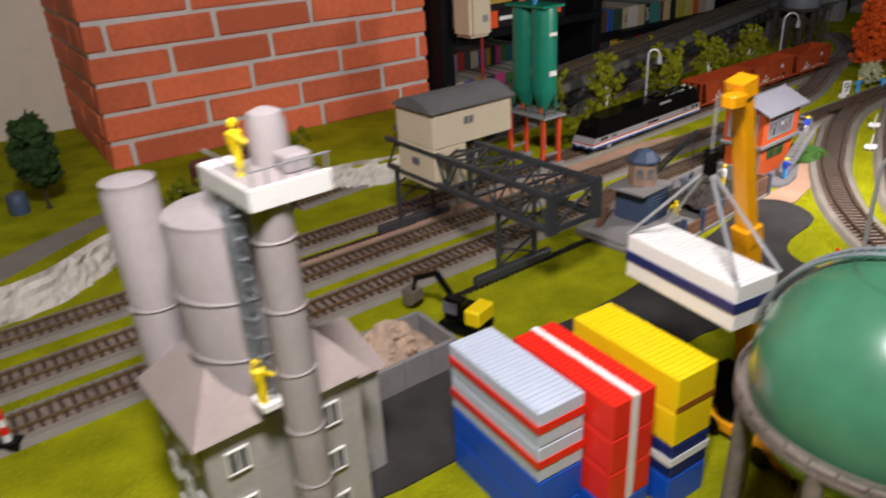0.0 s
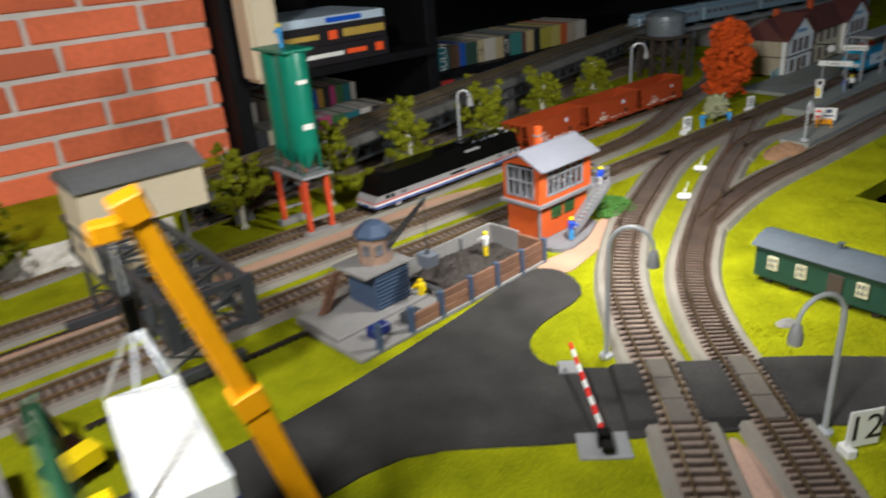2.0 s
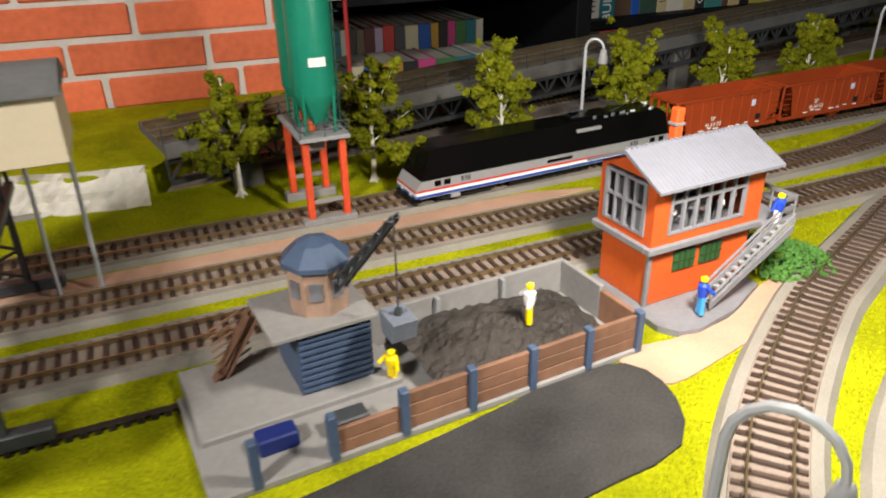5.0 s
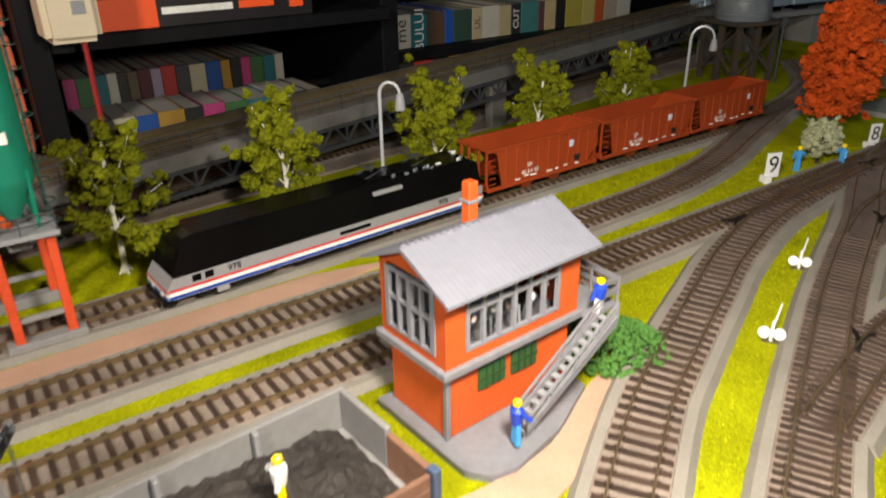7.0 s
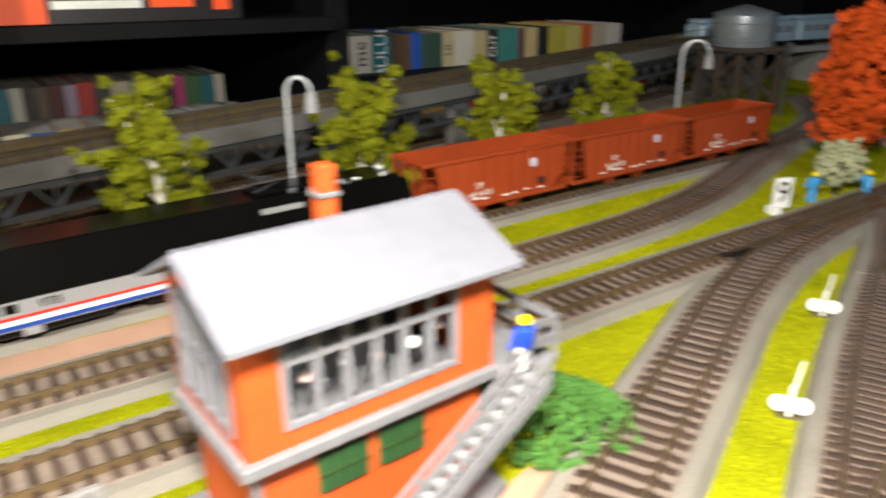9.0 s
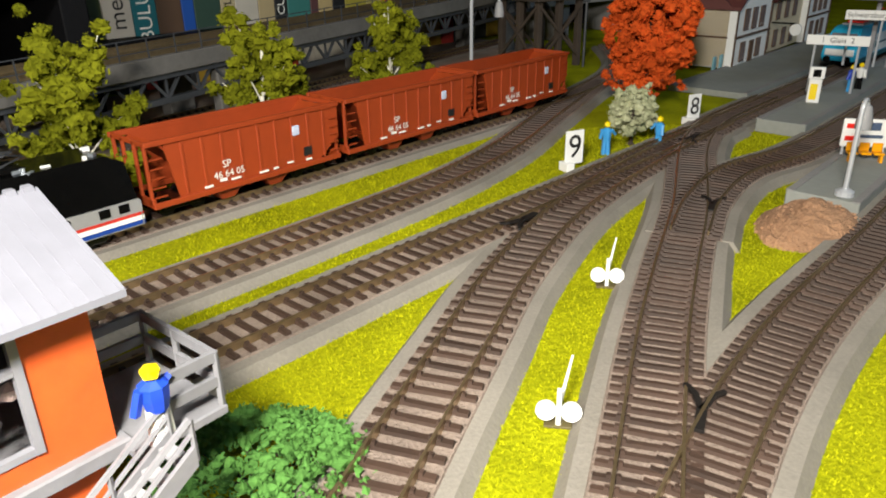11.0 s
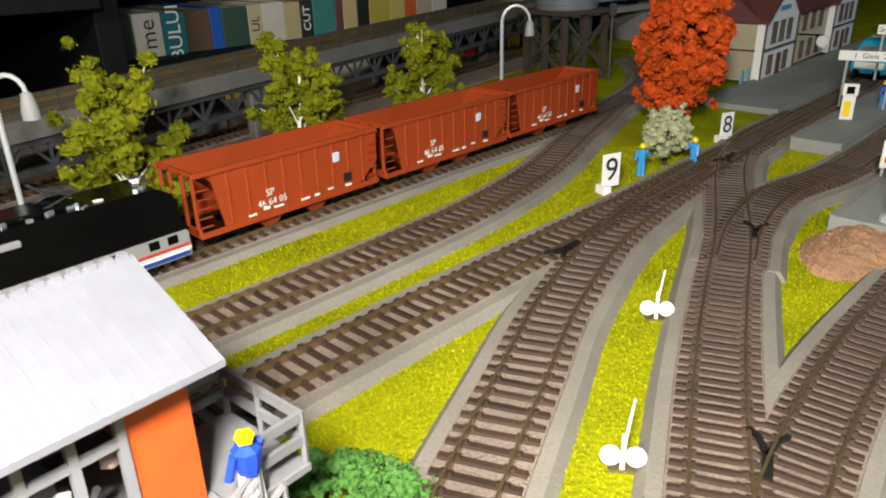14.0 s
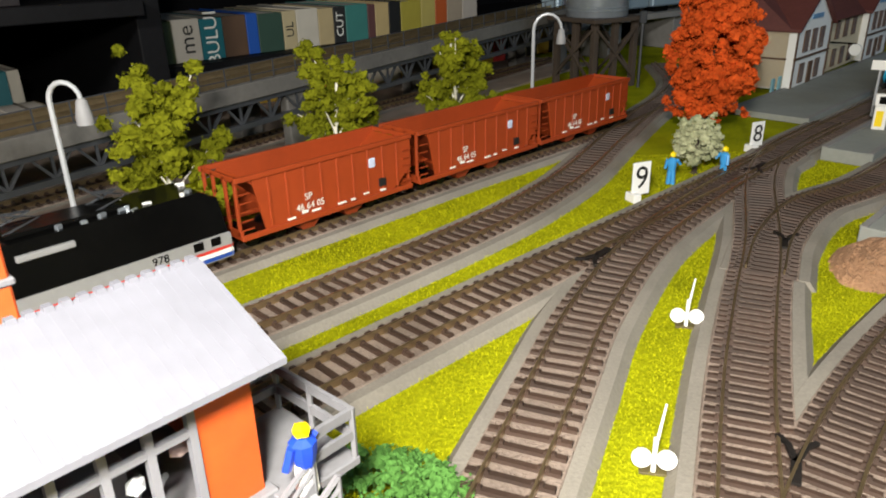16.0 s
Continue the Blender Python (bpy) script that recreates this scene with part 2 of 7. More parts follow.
# ---- the room ----
solo("floor", one(-3, 4, -3, 5, -0.90, -0.86), DARKROOM, label="dark room floor under the layout table", category="floor", kind="structure")
solo("ceiling", one(-3, 4, -3, 5, 1.6, 1.65), PLASTER, label="plain pale room ceiling above the layout", category="ceiling", kind="structure")
for nm, b in (("wall_south", (-3, 4, -3.1, -3)), ("wall_north", (-3, 4, 5, 5.1)), ("wall_east", (4, 4.1, -3, 5)), ("wall_west", (-3.1, -3, -3, 5))):
    solo(nm, one(*b, -0.9, 1.6), DARKROOM, label="plain dark room wall behind the layout", category="wall", kind="structure")

# table top with a notch on its right side
TABLE = [(-1.2, -0.3), (0.95, -0.3), (0.95, 0.76), (0.77, 0.857), (0.735, 0.905), (0.853, 1.002), (1.9, 1.95), (1.9, 2.9), (-1.2, 2.9)]
solo("ground", prism(B(), TABLE, -0.02, 0.0), GRASS, label="layout table covered with yellow-green scatter grass", category="ground", kind="structure")


def sheet(name, pts, h, material, label, category):
    return solo(name, prism(B(), pts, -0.001, h), material, label=label, category=category, kind="structure")


def smooth_loop(pts, k=4):
    """A closed rounded outline through the points."""
    out, n = [], len(pts)
    for i in range(n):
        p0, p1, p2, p3 = (Vector(pts[(i + j - 1) % n]) for j in range(4))
        for s in range(k):
            t = s / k
            out.append(tuple(0.5 * (2 * p1 + (p2 - p0) * t + (2 * p0 - 5 * p1 + 4 * p2 - p3) * t * t + (3 * p1 - p0 - 3 * p2 + p3) * t ** 3)))
    return out


YARD = [(-0.02, 0.365), (0.059, 0.438), (0.164, 0.515), (0.243, 0.598), (0.31, 0.68), (0.367, 0.752), (0.400, 0.748), (0.411, 0.703), (0.372, 0.655), (0.360, 0.622),
        (0.371, 0.595), (0.40, 0.588), (0.47, 0.588), (0.56, 0.592), (0.70, 0.565), (0.70, 0.50), (0.56, 0.515), (0.47, 0.512), (0.36, 0.506), (0.273, 0.498), (0.2, 0.44), (0.09, 0.355), (0.02, 0.30), (-0.03, 0.29)]
sheet("road", smooth_loop(YARD, 3), 0.0016, ASPHALT, "dark asphalt yard and road crossing the tracks", "road")
PATH_SAND = [(0.378, 0.768), (0.404, 0.79), (0.432, 0.82), (0.452, 0.868), (0.463, 0.876), (0.470, 0.856), (0.452, 0.815), (0.426, 0.775), (0.405, 0.748), (0.386, 0.748)]
sheet("sand_path", smooth_loop(PATH_SAND, 3), 0.0012, SAND, "pinkish sand path beside the signal box", "path")
sheet("sand_strip", [sd(*p) for p in ((0.33, 0.505), (0.60, 0.508), (0.86, 0.512), (0.92, 0.518), (0.86, 0.533), (0.60, 0.530), (0.33, 0.525))], 0.0014, SAND, "sandy strip between two tracks", "path")

# ---- tracks ----
GAUGE, SL, PITCH = 0.0180, 0.0300, 0.0078


def curve(pts, step=0.01):
    """Points at even steps along a smooth line through pts."""
    dense = []
    P = [Vector(p).to_3d() for p in pts]
    P = [2 * P[0] - P[1]] + P + [2 * P[-1] - P[-2]]
    for i in range(1, len(P) - 2):
        p0, p1, p2, p3 = P[i - 1:i + 3]
        for s in range(40):
            t = s / 40
            dense.append(0.5 * (2 * p1 + (p2 - p0) * t + (2 * p0 - 5 * p1 + 4 * p2 - p3) * t * t + (3 * p1 - p0 - 3 * p2 + p3) * t ** 3))
    dense.append(P[-2])
    out, left = [dense[0]], step
    for a, b in zip(dense, dense[1:]):
        ln = (b - a).length
        while ln >= left and ln > 0:
            a = a + (b - a) * (left / ln)
            out.append(a.copy())
            ln -= left
            left = step
        left -= ln
    return out


def normals(line):
    out = []
    for i in range(len(line)):
        d = line[min(i + 1, len(line) - 1)] - line[max(i - 1, 0)]
        d.z = 0
        d.normalize()
        out.append(Vector((-d.y, d.x, 0)))
    return out


def strip(bm, line, sect):
    """Sweep an outline of (across, height) along a line."""
    nn = normals(line)
    rows = [[bm.verts.new(p + n * a + Vector((0, 0, h))) for a, h in sect] for p, n in zip(line, nn)]
    k = len(sect)
    for a, b in zip(rows, rows[1:]):
        for j in range(k):
            bm.faces.new((a[j], a[(j + 1) % k], b[(j + 1) % k], b[j]))
    bm.faces.new(rows[0])
    bm.faces.new(rows[-1][::-1])
    bmesh.ops.recalc_face_normals(bm, faces=bm.faces[:])
    return bm


def sleeper_mesh(half):
    bm = box(B(), -half, half, -SL / 2, SL / 2, 0, 0.0016, 0.0003)
    for s in (-1, 1):
        for q in (-0.00135, 0.00135):
            a = s * GAUGE / 2 + q
            box(bm, -half * 0.7, half * 0.7, a - 0.0008, a + 0.0008, 0.0012, 0.0026, 0.0002)
    return mesh(bm, SLEEPER, "sleeper")


SLEEPER_MESH, TURNOUT_MESH = sleeper_mesh(0.0015), sleeper_mesh(0.0012)


def track(pts, z=0.0, bed=0.021, label="model railway track with brown sleepers on a grey bed", lift=0.0, pitch=PITCH):
    base = thing("track", pts[0][0], pts[0][1], z, 0, label, "track", "tracks of the layout", "structure")
    o = Vector((pts[0][0], pts[0][1], 0))
    line = [p - o for p in curve(pts)]
    h = 0.0034 + lift
    part("roadbed", strip(B(), line, [(-bed - 0.004, -0.0005), (-bed, h), (bed, h), (bed + 0.004, -0.0005)]), BED, base, "grey cork roadbed")
    part("ballast", strip(B(), line, [(-0.0165, h - 0.001), (-0.0155, h + 0.0007), (0.0155, h + 0.0007), (0.0165, h - 0.001)]), BALLAST, base, "brown ballast between the sleepers")
    for s in (-1, 1):
        a = s * GAUGE / 2
        part("rail", strip(B(), line, [(a - 0.0005, h + 0.001), (a - 0.0005, h + 0.0043), (a + 0.0005, h + 0.0043), (a + 0.0005, h + 0.001)]), RAIL, base)
    places = curve(pts, pitch)
    nn = normals(places)
    for p, n in zip(places, nn):
        ob = new("sleeper", SLEEPER_MESH if pitch == PITCH else TURNOUT_MESH)
        ob.parent = base
        jit = random.uniform(-0.03, 0.03)
        ob.matrix_local = Matrix.Translation(p - o + Vector((0, 0, h + 0.0004))) @ Matrix.Rotation(math.atan2(n.y, n.x) - math.pi / 2 + jit, 4, "Z")
    return base


T1 = [sd(-0.15, 0.558), sd(0.4, 0.558), sd(0.65, 0.5585), sd(0.80, 0.560), sd(1.0, 0.567), sd(1.2, 0.573), sd(1.42, 0.576), (0.735, 1.475), (0.80, 1.60), (0.83, 1.75)]
T2 = [sd(-0.15, 0.487), sd(0.4, 0.487), sd(0.8, 0.487), sd(1.1, 0.487), (0.580, 1.212), (0.648, 1.330), (0.70, 1.42), (0.735, 1.475)]
T3 = [sd(-0.15, 0.4232), sd(0.3, 0.4232), sd(0.7, 0.4235), sd(1.0, 0.424), sd(1.3, 0.424), sd(1.7, 0.424), sd(2.1, 0.43), sd(2.5, 0.436)]
T4 = [(0.44, 0.33), (0.445, 0.42), (0.447, 0.50), (0.447, 0.56), (0.444, 0.655), (0.452, 0.74), (0.478, 0.84), (0.500, 0.895), (0.533, 0.968), (0.560, 1.025), (0.610, 1.105), (0.690, 1.194), (0.78, 1.282)]
T5 = [(0.506, 0.33), (0.506, 0.42), (0.506, 0.49), (0.502, 0.56), (0.500, 0.634), (0.511, 0.722), (0.542, 0.812), (0.597, 0.942), (0.633, 1.017), (0.672, 1.094), (0.725, 1.212), (0.775, 1.285), (0.86, 1.365)]
T6 = [(0.556, 0.84), (0.588, 0.883), (0.624, 0.926), (0.670, 0.972), (0.753, 1.045), (0.90, 1.18), (1.3, 1.55), (1.7, 1.92)]
T7 = [(0.655, 1.055), (0.684, 1.103), (0.728, 1.152), sd(1.40, 0.345), sd(1.6, 0.342), sd(2.2, 0.342)]
for i, pts in enumerate((T1, T2, T3, T4, T5, T6, T7)):
    track(pts, lift=0.0003 * i, pitch=0.0056 if i in (4, 5, 6) else PITCH)
T8 = [sd(0.40, 0.668), sd(0.62, 0.697), sd(0.90, 0.743), sd(1.20, 0.793), sd(1.50, 0.842), sd(1.75, 0.884)]
sheet("ballast_strip", [sd(*p) for p in ((0.35, 0.655), (0.62, 0.672), (0.92, 0.705), (1.25, 0.745), (1.55, 0.79), (1.75, 0.82), (1.75, 0.94), (0.60, 0.94), (0.35, 0.72))], 0.0022, BALLAST, "brown ballasted ground under the viaduct", "ground")
track(T8, lift=-0.001, label="shaded model railway track in front of the viaduct")

# ---- brick chimney breast and white wall ----


def brick_wall():
    ox, oy, rz = -0.4035, 0.8316, 40.0   # the near corner; the front runs along x
    w = thing("wall_brick", ox, oy, 0, rz, "orange-red brick chimney breast with pale mortar joints", "wall", kind="structure")
    L, D, H = 0.489, 0.30, 0.42
    part("mortar_core", one(0.003, L - 0.003, 0.003, D, -0.02, H), MORTAR, w, "pale grey mortar")
    bl, course, j = 0.136, 0.0366, 0.0062
    rng = random.Random(4)
    def brick(x0, x1, y0, y1, z0):
        bm = B()
        box(bm, x0, x1, y0, y1, z0, z0 + course - j)
        bev(bm, 0.0018)
        for v in bm.verts:
            v.co += Vector((rng.uniform(-1, 1), rng.uniform(-1, 1), rng.uniform(-1, 1))) * 0.0009
        part("brick", bm, BRICK, w)
    first = (1.0, 0.5, 0.75, 0.22)
    for c in range(-2, 10):
        z = 0.0582 + c * course + j / 2
        x, ln = 0.0, bl * first[c % 4]
        while x < L - 0.012:
            x1 = min(L, x + ln - j)
            brick(x, x1, 0.0, 0.022, z)
            x, ln = x1 + j, bl
        y, ln = 0.022 + j, bl * (0.45 if c % 2 else 0.9)
        while y < D - 0.012:
            y1 = min(D, y + ln - j)
            brick(0.0, 0.022, y, y1, z)
            brick(L - 0.022, L, y, y1, z)
            y, ln = y1 + j, bl
    return w


brick_wall()
wl = thing("wall_white", -0.578, 1.040, 0, 40, "plain white plastered room wall beside the bricks", "wall", kind="structure")
part("wall_face", one(-1.0, 0.02, 0.0, 0.05, -0.02, 0.9), PLASTER, wl)

# ---- bookcase ----
SPINES = [(0.5, 0.05, 0.2), (0.05, 0.16, 0.05), (0.02, 0.16, 0.2), (0.6, 0.57, 0.5), (0.04, 0.03, 0.03), (0.13, 0.1, 0.06), (0.1, 0.02, 0.02), (0.4, 0.32, 0.45), (0.5, 0.04, 0.03),
          (0.06, 0.06, 0.07), (0.55, 0.5, 0.35), (0.01, 0.08, 0.35), (0.45, 0.25, 0.03), (0.015, 0.015, 0.015)]


def spine(i):
    c = SPINES[i % len(SPINES)]
    c = tuple(0.7 * q for q in c)
    return mat("book_cover_%d" % (i % len(SPINES)), c, 0.55, vary=0.12, grain=80, bump=0.05)


def book(s, d, z, thick, height, depth, cover, text="", ink=None, tilt=0.0):
    x, y = sd(s, d)
    b = thing("book", x, y, z, HEAD + tilt, "upright book with a coloured spine on the shelf", "book", "books on the shelves")
    part("spine", bev(one(0, thick, 0, 0.0022, 0, height), 0.0005), cover, b)
    part("board", one(0, 0.0008, 0.0022, depth, 0, height), cover, b)
    part("board", one(thick - 0.0008, thick, 0.0022, depth, 0, height), cover, b)
    part("page_block", one(0.0008, thick - 0.0008, 0.0022, depth - 0.002, 0.002, height - 0.0006 - 0.0012 * ((s * 977) % 1)), PAPER, b, "greyish block of pages")
    if text:
        letters("spine_title", text, thick * 0.8, ink, b, Matrix.Translation((thick / 2, -0.0003, height * 0.52)) @ Matrix.Rotation(radians(90), 4, "X") @ Matrix.Rotation(radians(90), 4, "Z"))
    return b


def bookcase():
    x, y = sd(0.80, 0.93)
    c = thing("bookcase", x, y, 0, HEAD, "tall black bookcase full of books behind the layout", "bookcase")
    for px, py in ((-0.045, -0.10), (0.312, -0.085), (1.25, -0.02)):
        part("upright", bev(one(px, px + 0.022, py, 0.30, 0, 0.9), 0.001), BLACKWOOD, c)
    part("back_panel", one(-0.045, 1.28, 0.30, 0.312, 0, 0.9), BLACKWOOD, c)
    part("shelf", bev(one(-0.023, 0.312, -0.105, 0.30, 0.1145, 0.1275), 0.0008), BLACKWOOD, c)
    part("shelf", bev(one(0.334, 1.25, -0.015, 0.30, 0.205, 0.219), 0.0008), BLACKWOOD, c)
    part("shelf", bev(one(-0.023, 0.312, 0.05, 0.30, 0.018, 0.026), 0.0008), BLACKWOOD, c)
    part("shelf", bev(one(0.334, 1.25, 0.005, 0.30, 0.042, 0.0545), 0.0008), BLACKWOOD, c)
    return c


bookcase()
rng = random.Random(7)
# two stepped rows in the near bay
s = 0.800
i = 0
while s < 1.045:
    t = rng.uniform(0.010, 0.019)
    book(s, 0.985, 0.0265, t, 0.038 + rng.uniform(-0.0015, 0.001), 0.155, spine(i))
    s += t + 0.0004
    i += 1
s = 0.800
while s < 1.04:
    t = rng.uniform(0.016, 0.030)
    book(s, 0.895, 0.002, t, 0.034 + rng.uniform(-0.0015, 0.001), 0.078, spine(i + 5))
    s += t + 0.0004
    i += 1
# far bay: upper row with readable spines, lower row behind the viaduct
INKBLACK = mat("ink_black", (0.01, 0.01, 0.01), 0.6)
INKWHITE = mat("ink_white", (0.75, 0.75, 0.7), 0.6)
ROW = [(0.024, (0.06, 0.08, 0.02), "", INKWHITE), (0.030, (0.6, 0.55, 0.48), "me", INKBLACK), (0.026, (0.01, 0.16, 0.2), "BULUI", INKWHITE), (0.028, (0.10, 0.055, 0.03), "", INKBLACK),
       (0.014, (0.01, 0.08, 0.4), "", INKWHITE), (0.032, (0.03, 0.07, 0.05), "", INKWHITE), (0.018, (0.5, 0.42, 0.25), "UL", INKBLACK), (0.030, (0.6, 0.56, 0.48), "", INKBLACK),
       (0.022, (0.5, 0.4, 0.22), "", INKBLACK), (0.018, (0.02, 0.02, 0.02), "CUT", INKWHITE), (0.034, (0.05, 0.22, 0.2), "", INKWHITE), (0.012, (0.12, 0.05, 0.05), "", INKWHITE),
       (0.022, (0.55, 0.42, 0.2), "", INKBLACK), (0.020, (0.012, 0.012, 0.012), "", INKWHITE), (0.036, (0.42, 0.36, 0.05), "", INKBLACK), (0.026, (0.5, 0.42, 0.12), "", INKBLACK),
       (0.022, (0.5, 0.10, 0.02), "", INKBLACK), (0.03, (0.4, 0.33, 0.25), "", INKBLACK), (0.03, (0.5, 0.45, 0.4), "", INKBLACK)]
s = 1.168
for k, (t, c, txt, ink) in enumerate(ROW):
    book(s, 0.955, 0.055, t, 0.0425 + 0.0008 * math.sin(k * 2.1), 0.13, mat("row_cover_%d" % k, tuple(0.75 * q for q in c), 0.55, vary=0.1, grain=80, bump=0.05), txt, ink)
    s += t + 0.0006
s = 1.19
LOWC = [(0.45, 0.28, 0.03), (0.6, 0.55, 0.45), (0.5, 0.04, 0.03), (0.45, 0.3, 0.04), (0.03, 0.03, 0.03)]
while s < 1.85:
    t = rng.uniform(0.02, 0.032)
    k = rng.randrange(len(LOWC))
    book(s, 0.945, 0.001, t, 0.037 + rng.uniform(-0.005, 0.002), 0.10, mat("low_cover_%d" % k, LOWC[k], 0.55, vary=0.1, grain=80, bump=0.05))
    s += t + 0.0008


def lying_book(s, d, z, length, thick, depth, cover, bars):
    x, y = sd(s, d)
    b = thing("lying_book", x, y, z, HEAD, "thick dark book lying flat with its printed spine forward", "book", "books on the shelves")
    part("spine", bev(one(0, length, 0, 0.004, 0, thick), 0.0005), cover, b)
    part("board", one(0, length, 0.004, depth, 0, 0.0016), cover, b)
    part("board", one(0, length, 0.004, depth, thick - 0.0016, thick), cover, b)
    part("page_block", one(0.003, length - 0.003, 0.004, depth - 0.002, 0.0016, thick - 0.0016), PAPER, b)
    for x0, x1, z0, z1, m in bars:
        part("spine_print", one(x0 * length, x1 * length, -0.0006, 0.0004, z0 * thick, z1 * thick), m, b)
    return b


ORPRINT = mat("orange_print", (0.92, 0.10, 0.015), 0.5, vary=0.05)
GOLD = mat("gold_print", (0.45, 0.3, 0.05), 0.5)
BLACKBOOK = mat("black_cover", (0.015, 0.012, 0.014), 0.4, vary=0.2)
lying_book(0.815, 0.832, 0.1277, 0.208, 0.0275, 0.15, BLACKBOOK, [(0.0, 0.26, 0.02, 0.98, ORPRINT), (0.28, 0.60, 0.40, 0.62, INKWHITE), (0.63, 0.80, 0.40, 0.65, ORPRINT), (0.88, 0.95, 0.3, 0.75, ORPRINT)])
lying_book(0.813, 0.834, 0.1554, 0.210, 0.0285, 0.15, BLACKBOOK, [(0.15, 0.42, 0.35, 0.6, GOLD), (0.50, 0.57, 0.25, 0.7, ORPRINT), (0.62, 0.98, 0.3, 0.7, GOLD)])
lying_book(0.811, 0.835, 0.1841, 0.210, 0.012, 0.15, mat("pale_blue_cover", (0.5, 0.6, 0.7), 0.4), [(0.5, 0.8, 0.2, 0.8, BLUE)])
x, y = sd(0.768, 0.775)
dv = thing("white_box", x, y, 0.129, HEAD, "tall cream plastic device with a small square mark", "device")
part("casing", bev(one(0, 0.042, 0, 0.045, 0, 0.16), 0.005, 2), CREAM, dv, smooth=True)
part("mark", one(0.022, 0.032, -0.0006, 0.0005, 0.022, 0.032), GREY, dv, "small grey square mark")
bm = B()
tube(bm, [(0.028, 0.01, 0.0), (0.028, 0.01, -0.10)], 0.0022)
part("red_strap", bm, mat("strap_red", (0.30, 0.01, 0.01), 0.7), dv, "dark red strap hanging down")

# ---- viaduct with its track ----


def viaduct():
    a, b = Vector((*sd(0.60, 0.634), 0)), Vector((*sd(1.75, 0.826), 0))
    d = b - a
    L, rz = d.length, math.degrees(math.atan2(d.y, d.x))
    v = thing("viaduct", a.x, a.y, 0, rz, "grey railway viaduct on piers with dark truss girders", "viaduct")
    top, w, rise = 0.048, 0.090, 0.028
    v.matrix_world = pose(a.x, a.y, 0, 0, -math.degrees(math.atan(rise)), rz)
    part("deck", one(0, L, 0, w, top - 0.007, top), VIADUCT, v)
    part("deck_edge", bev(one(0, L, -0.003, 0.004, top - 0.009, top + 0.004), 0.0006), VIADUCT, v)
    for q in (0.022, 0.040, 0.058, 0.072):
        part("rail", one(0, L, q, q + 0.001, top, top + 0.004), RAIL, v)
    bm = B()
    x = 0.0
    for k in range(int(L / 0.03)):
        x0 = k * 0.03
        z0, z1 = top - 0.028, top - 0.010
        tube(bm, [(x0, 0.003, z0), (x0 + 0.015, 0.003, z1), (x0 + 0.03, 0.003, z0)], 0.0016, 4)
        tube(bm, [(x0, 0.003, z0), (x0, 0.003, z1)], 0.0012, 4)
    box(bm, 0, L, 0, 0.005, top - 0.031, top - 0.027)
    box(bm, 0, L, 0, 0.0045, top - 0.013, top - 0.0095)
    part("truss", bm, DKGREY, v, "dark lattice truss under the deck")
    bm = B()
    for k in range(int(L / 0.024)):
        tube(bm, [(k * 0.024, 0.0, top), (k * 0.024, 0.0, top + 0.018)], 0.0006, 4)
    for h in (0.009, 0.018):
        tube(bm, [(0, 0, top + h), (L, 0, top + h)], 0.0005, 4)
    part("railing", bm, DKGREY, v, "thin dark railing along the deck")
    for px in (0.05, 0.305, 0.59, 0.84, 1.08):
        part("pier", bev(one(px, px + 0.026, w - 0.020, w - 0.006, -px * rise - 0.002, top - 0.007), 0.001), VIADUCT, v)
        part("pier", bev(one(px, px + 0.026, 0.004, 0.014, -px * rise - 0.002, top - 0.007), 0.001), VIADUCT, v)


viaduct()

# ---- signal box ----


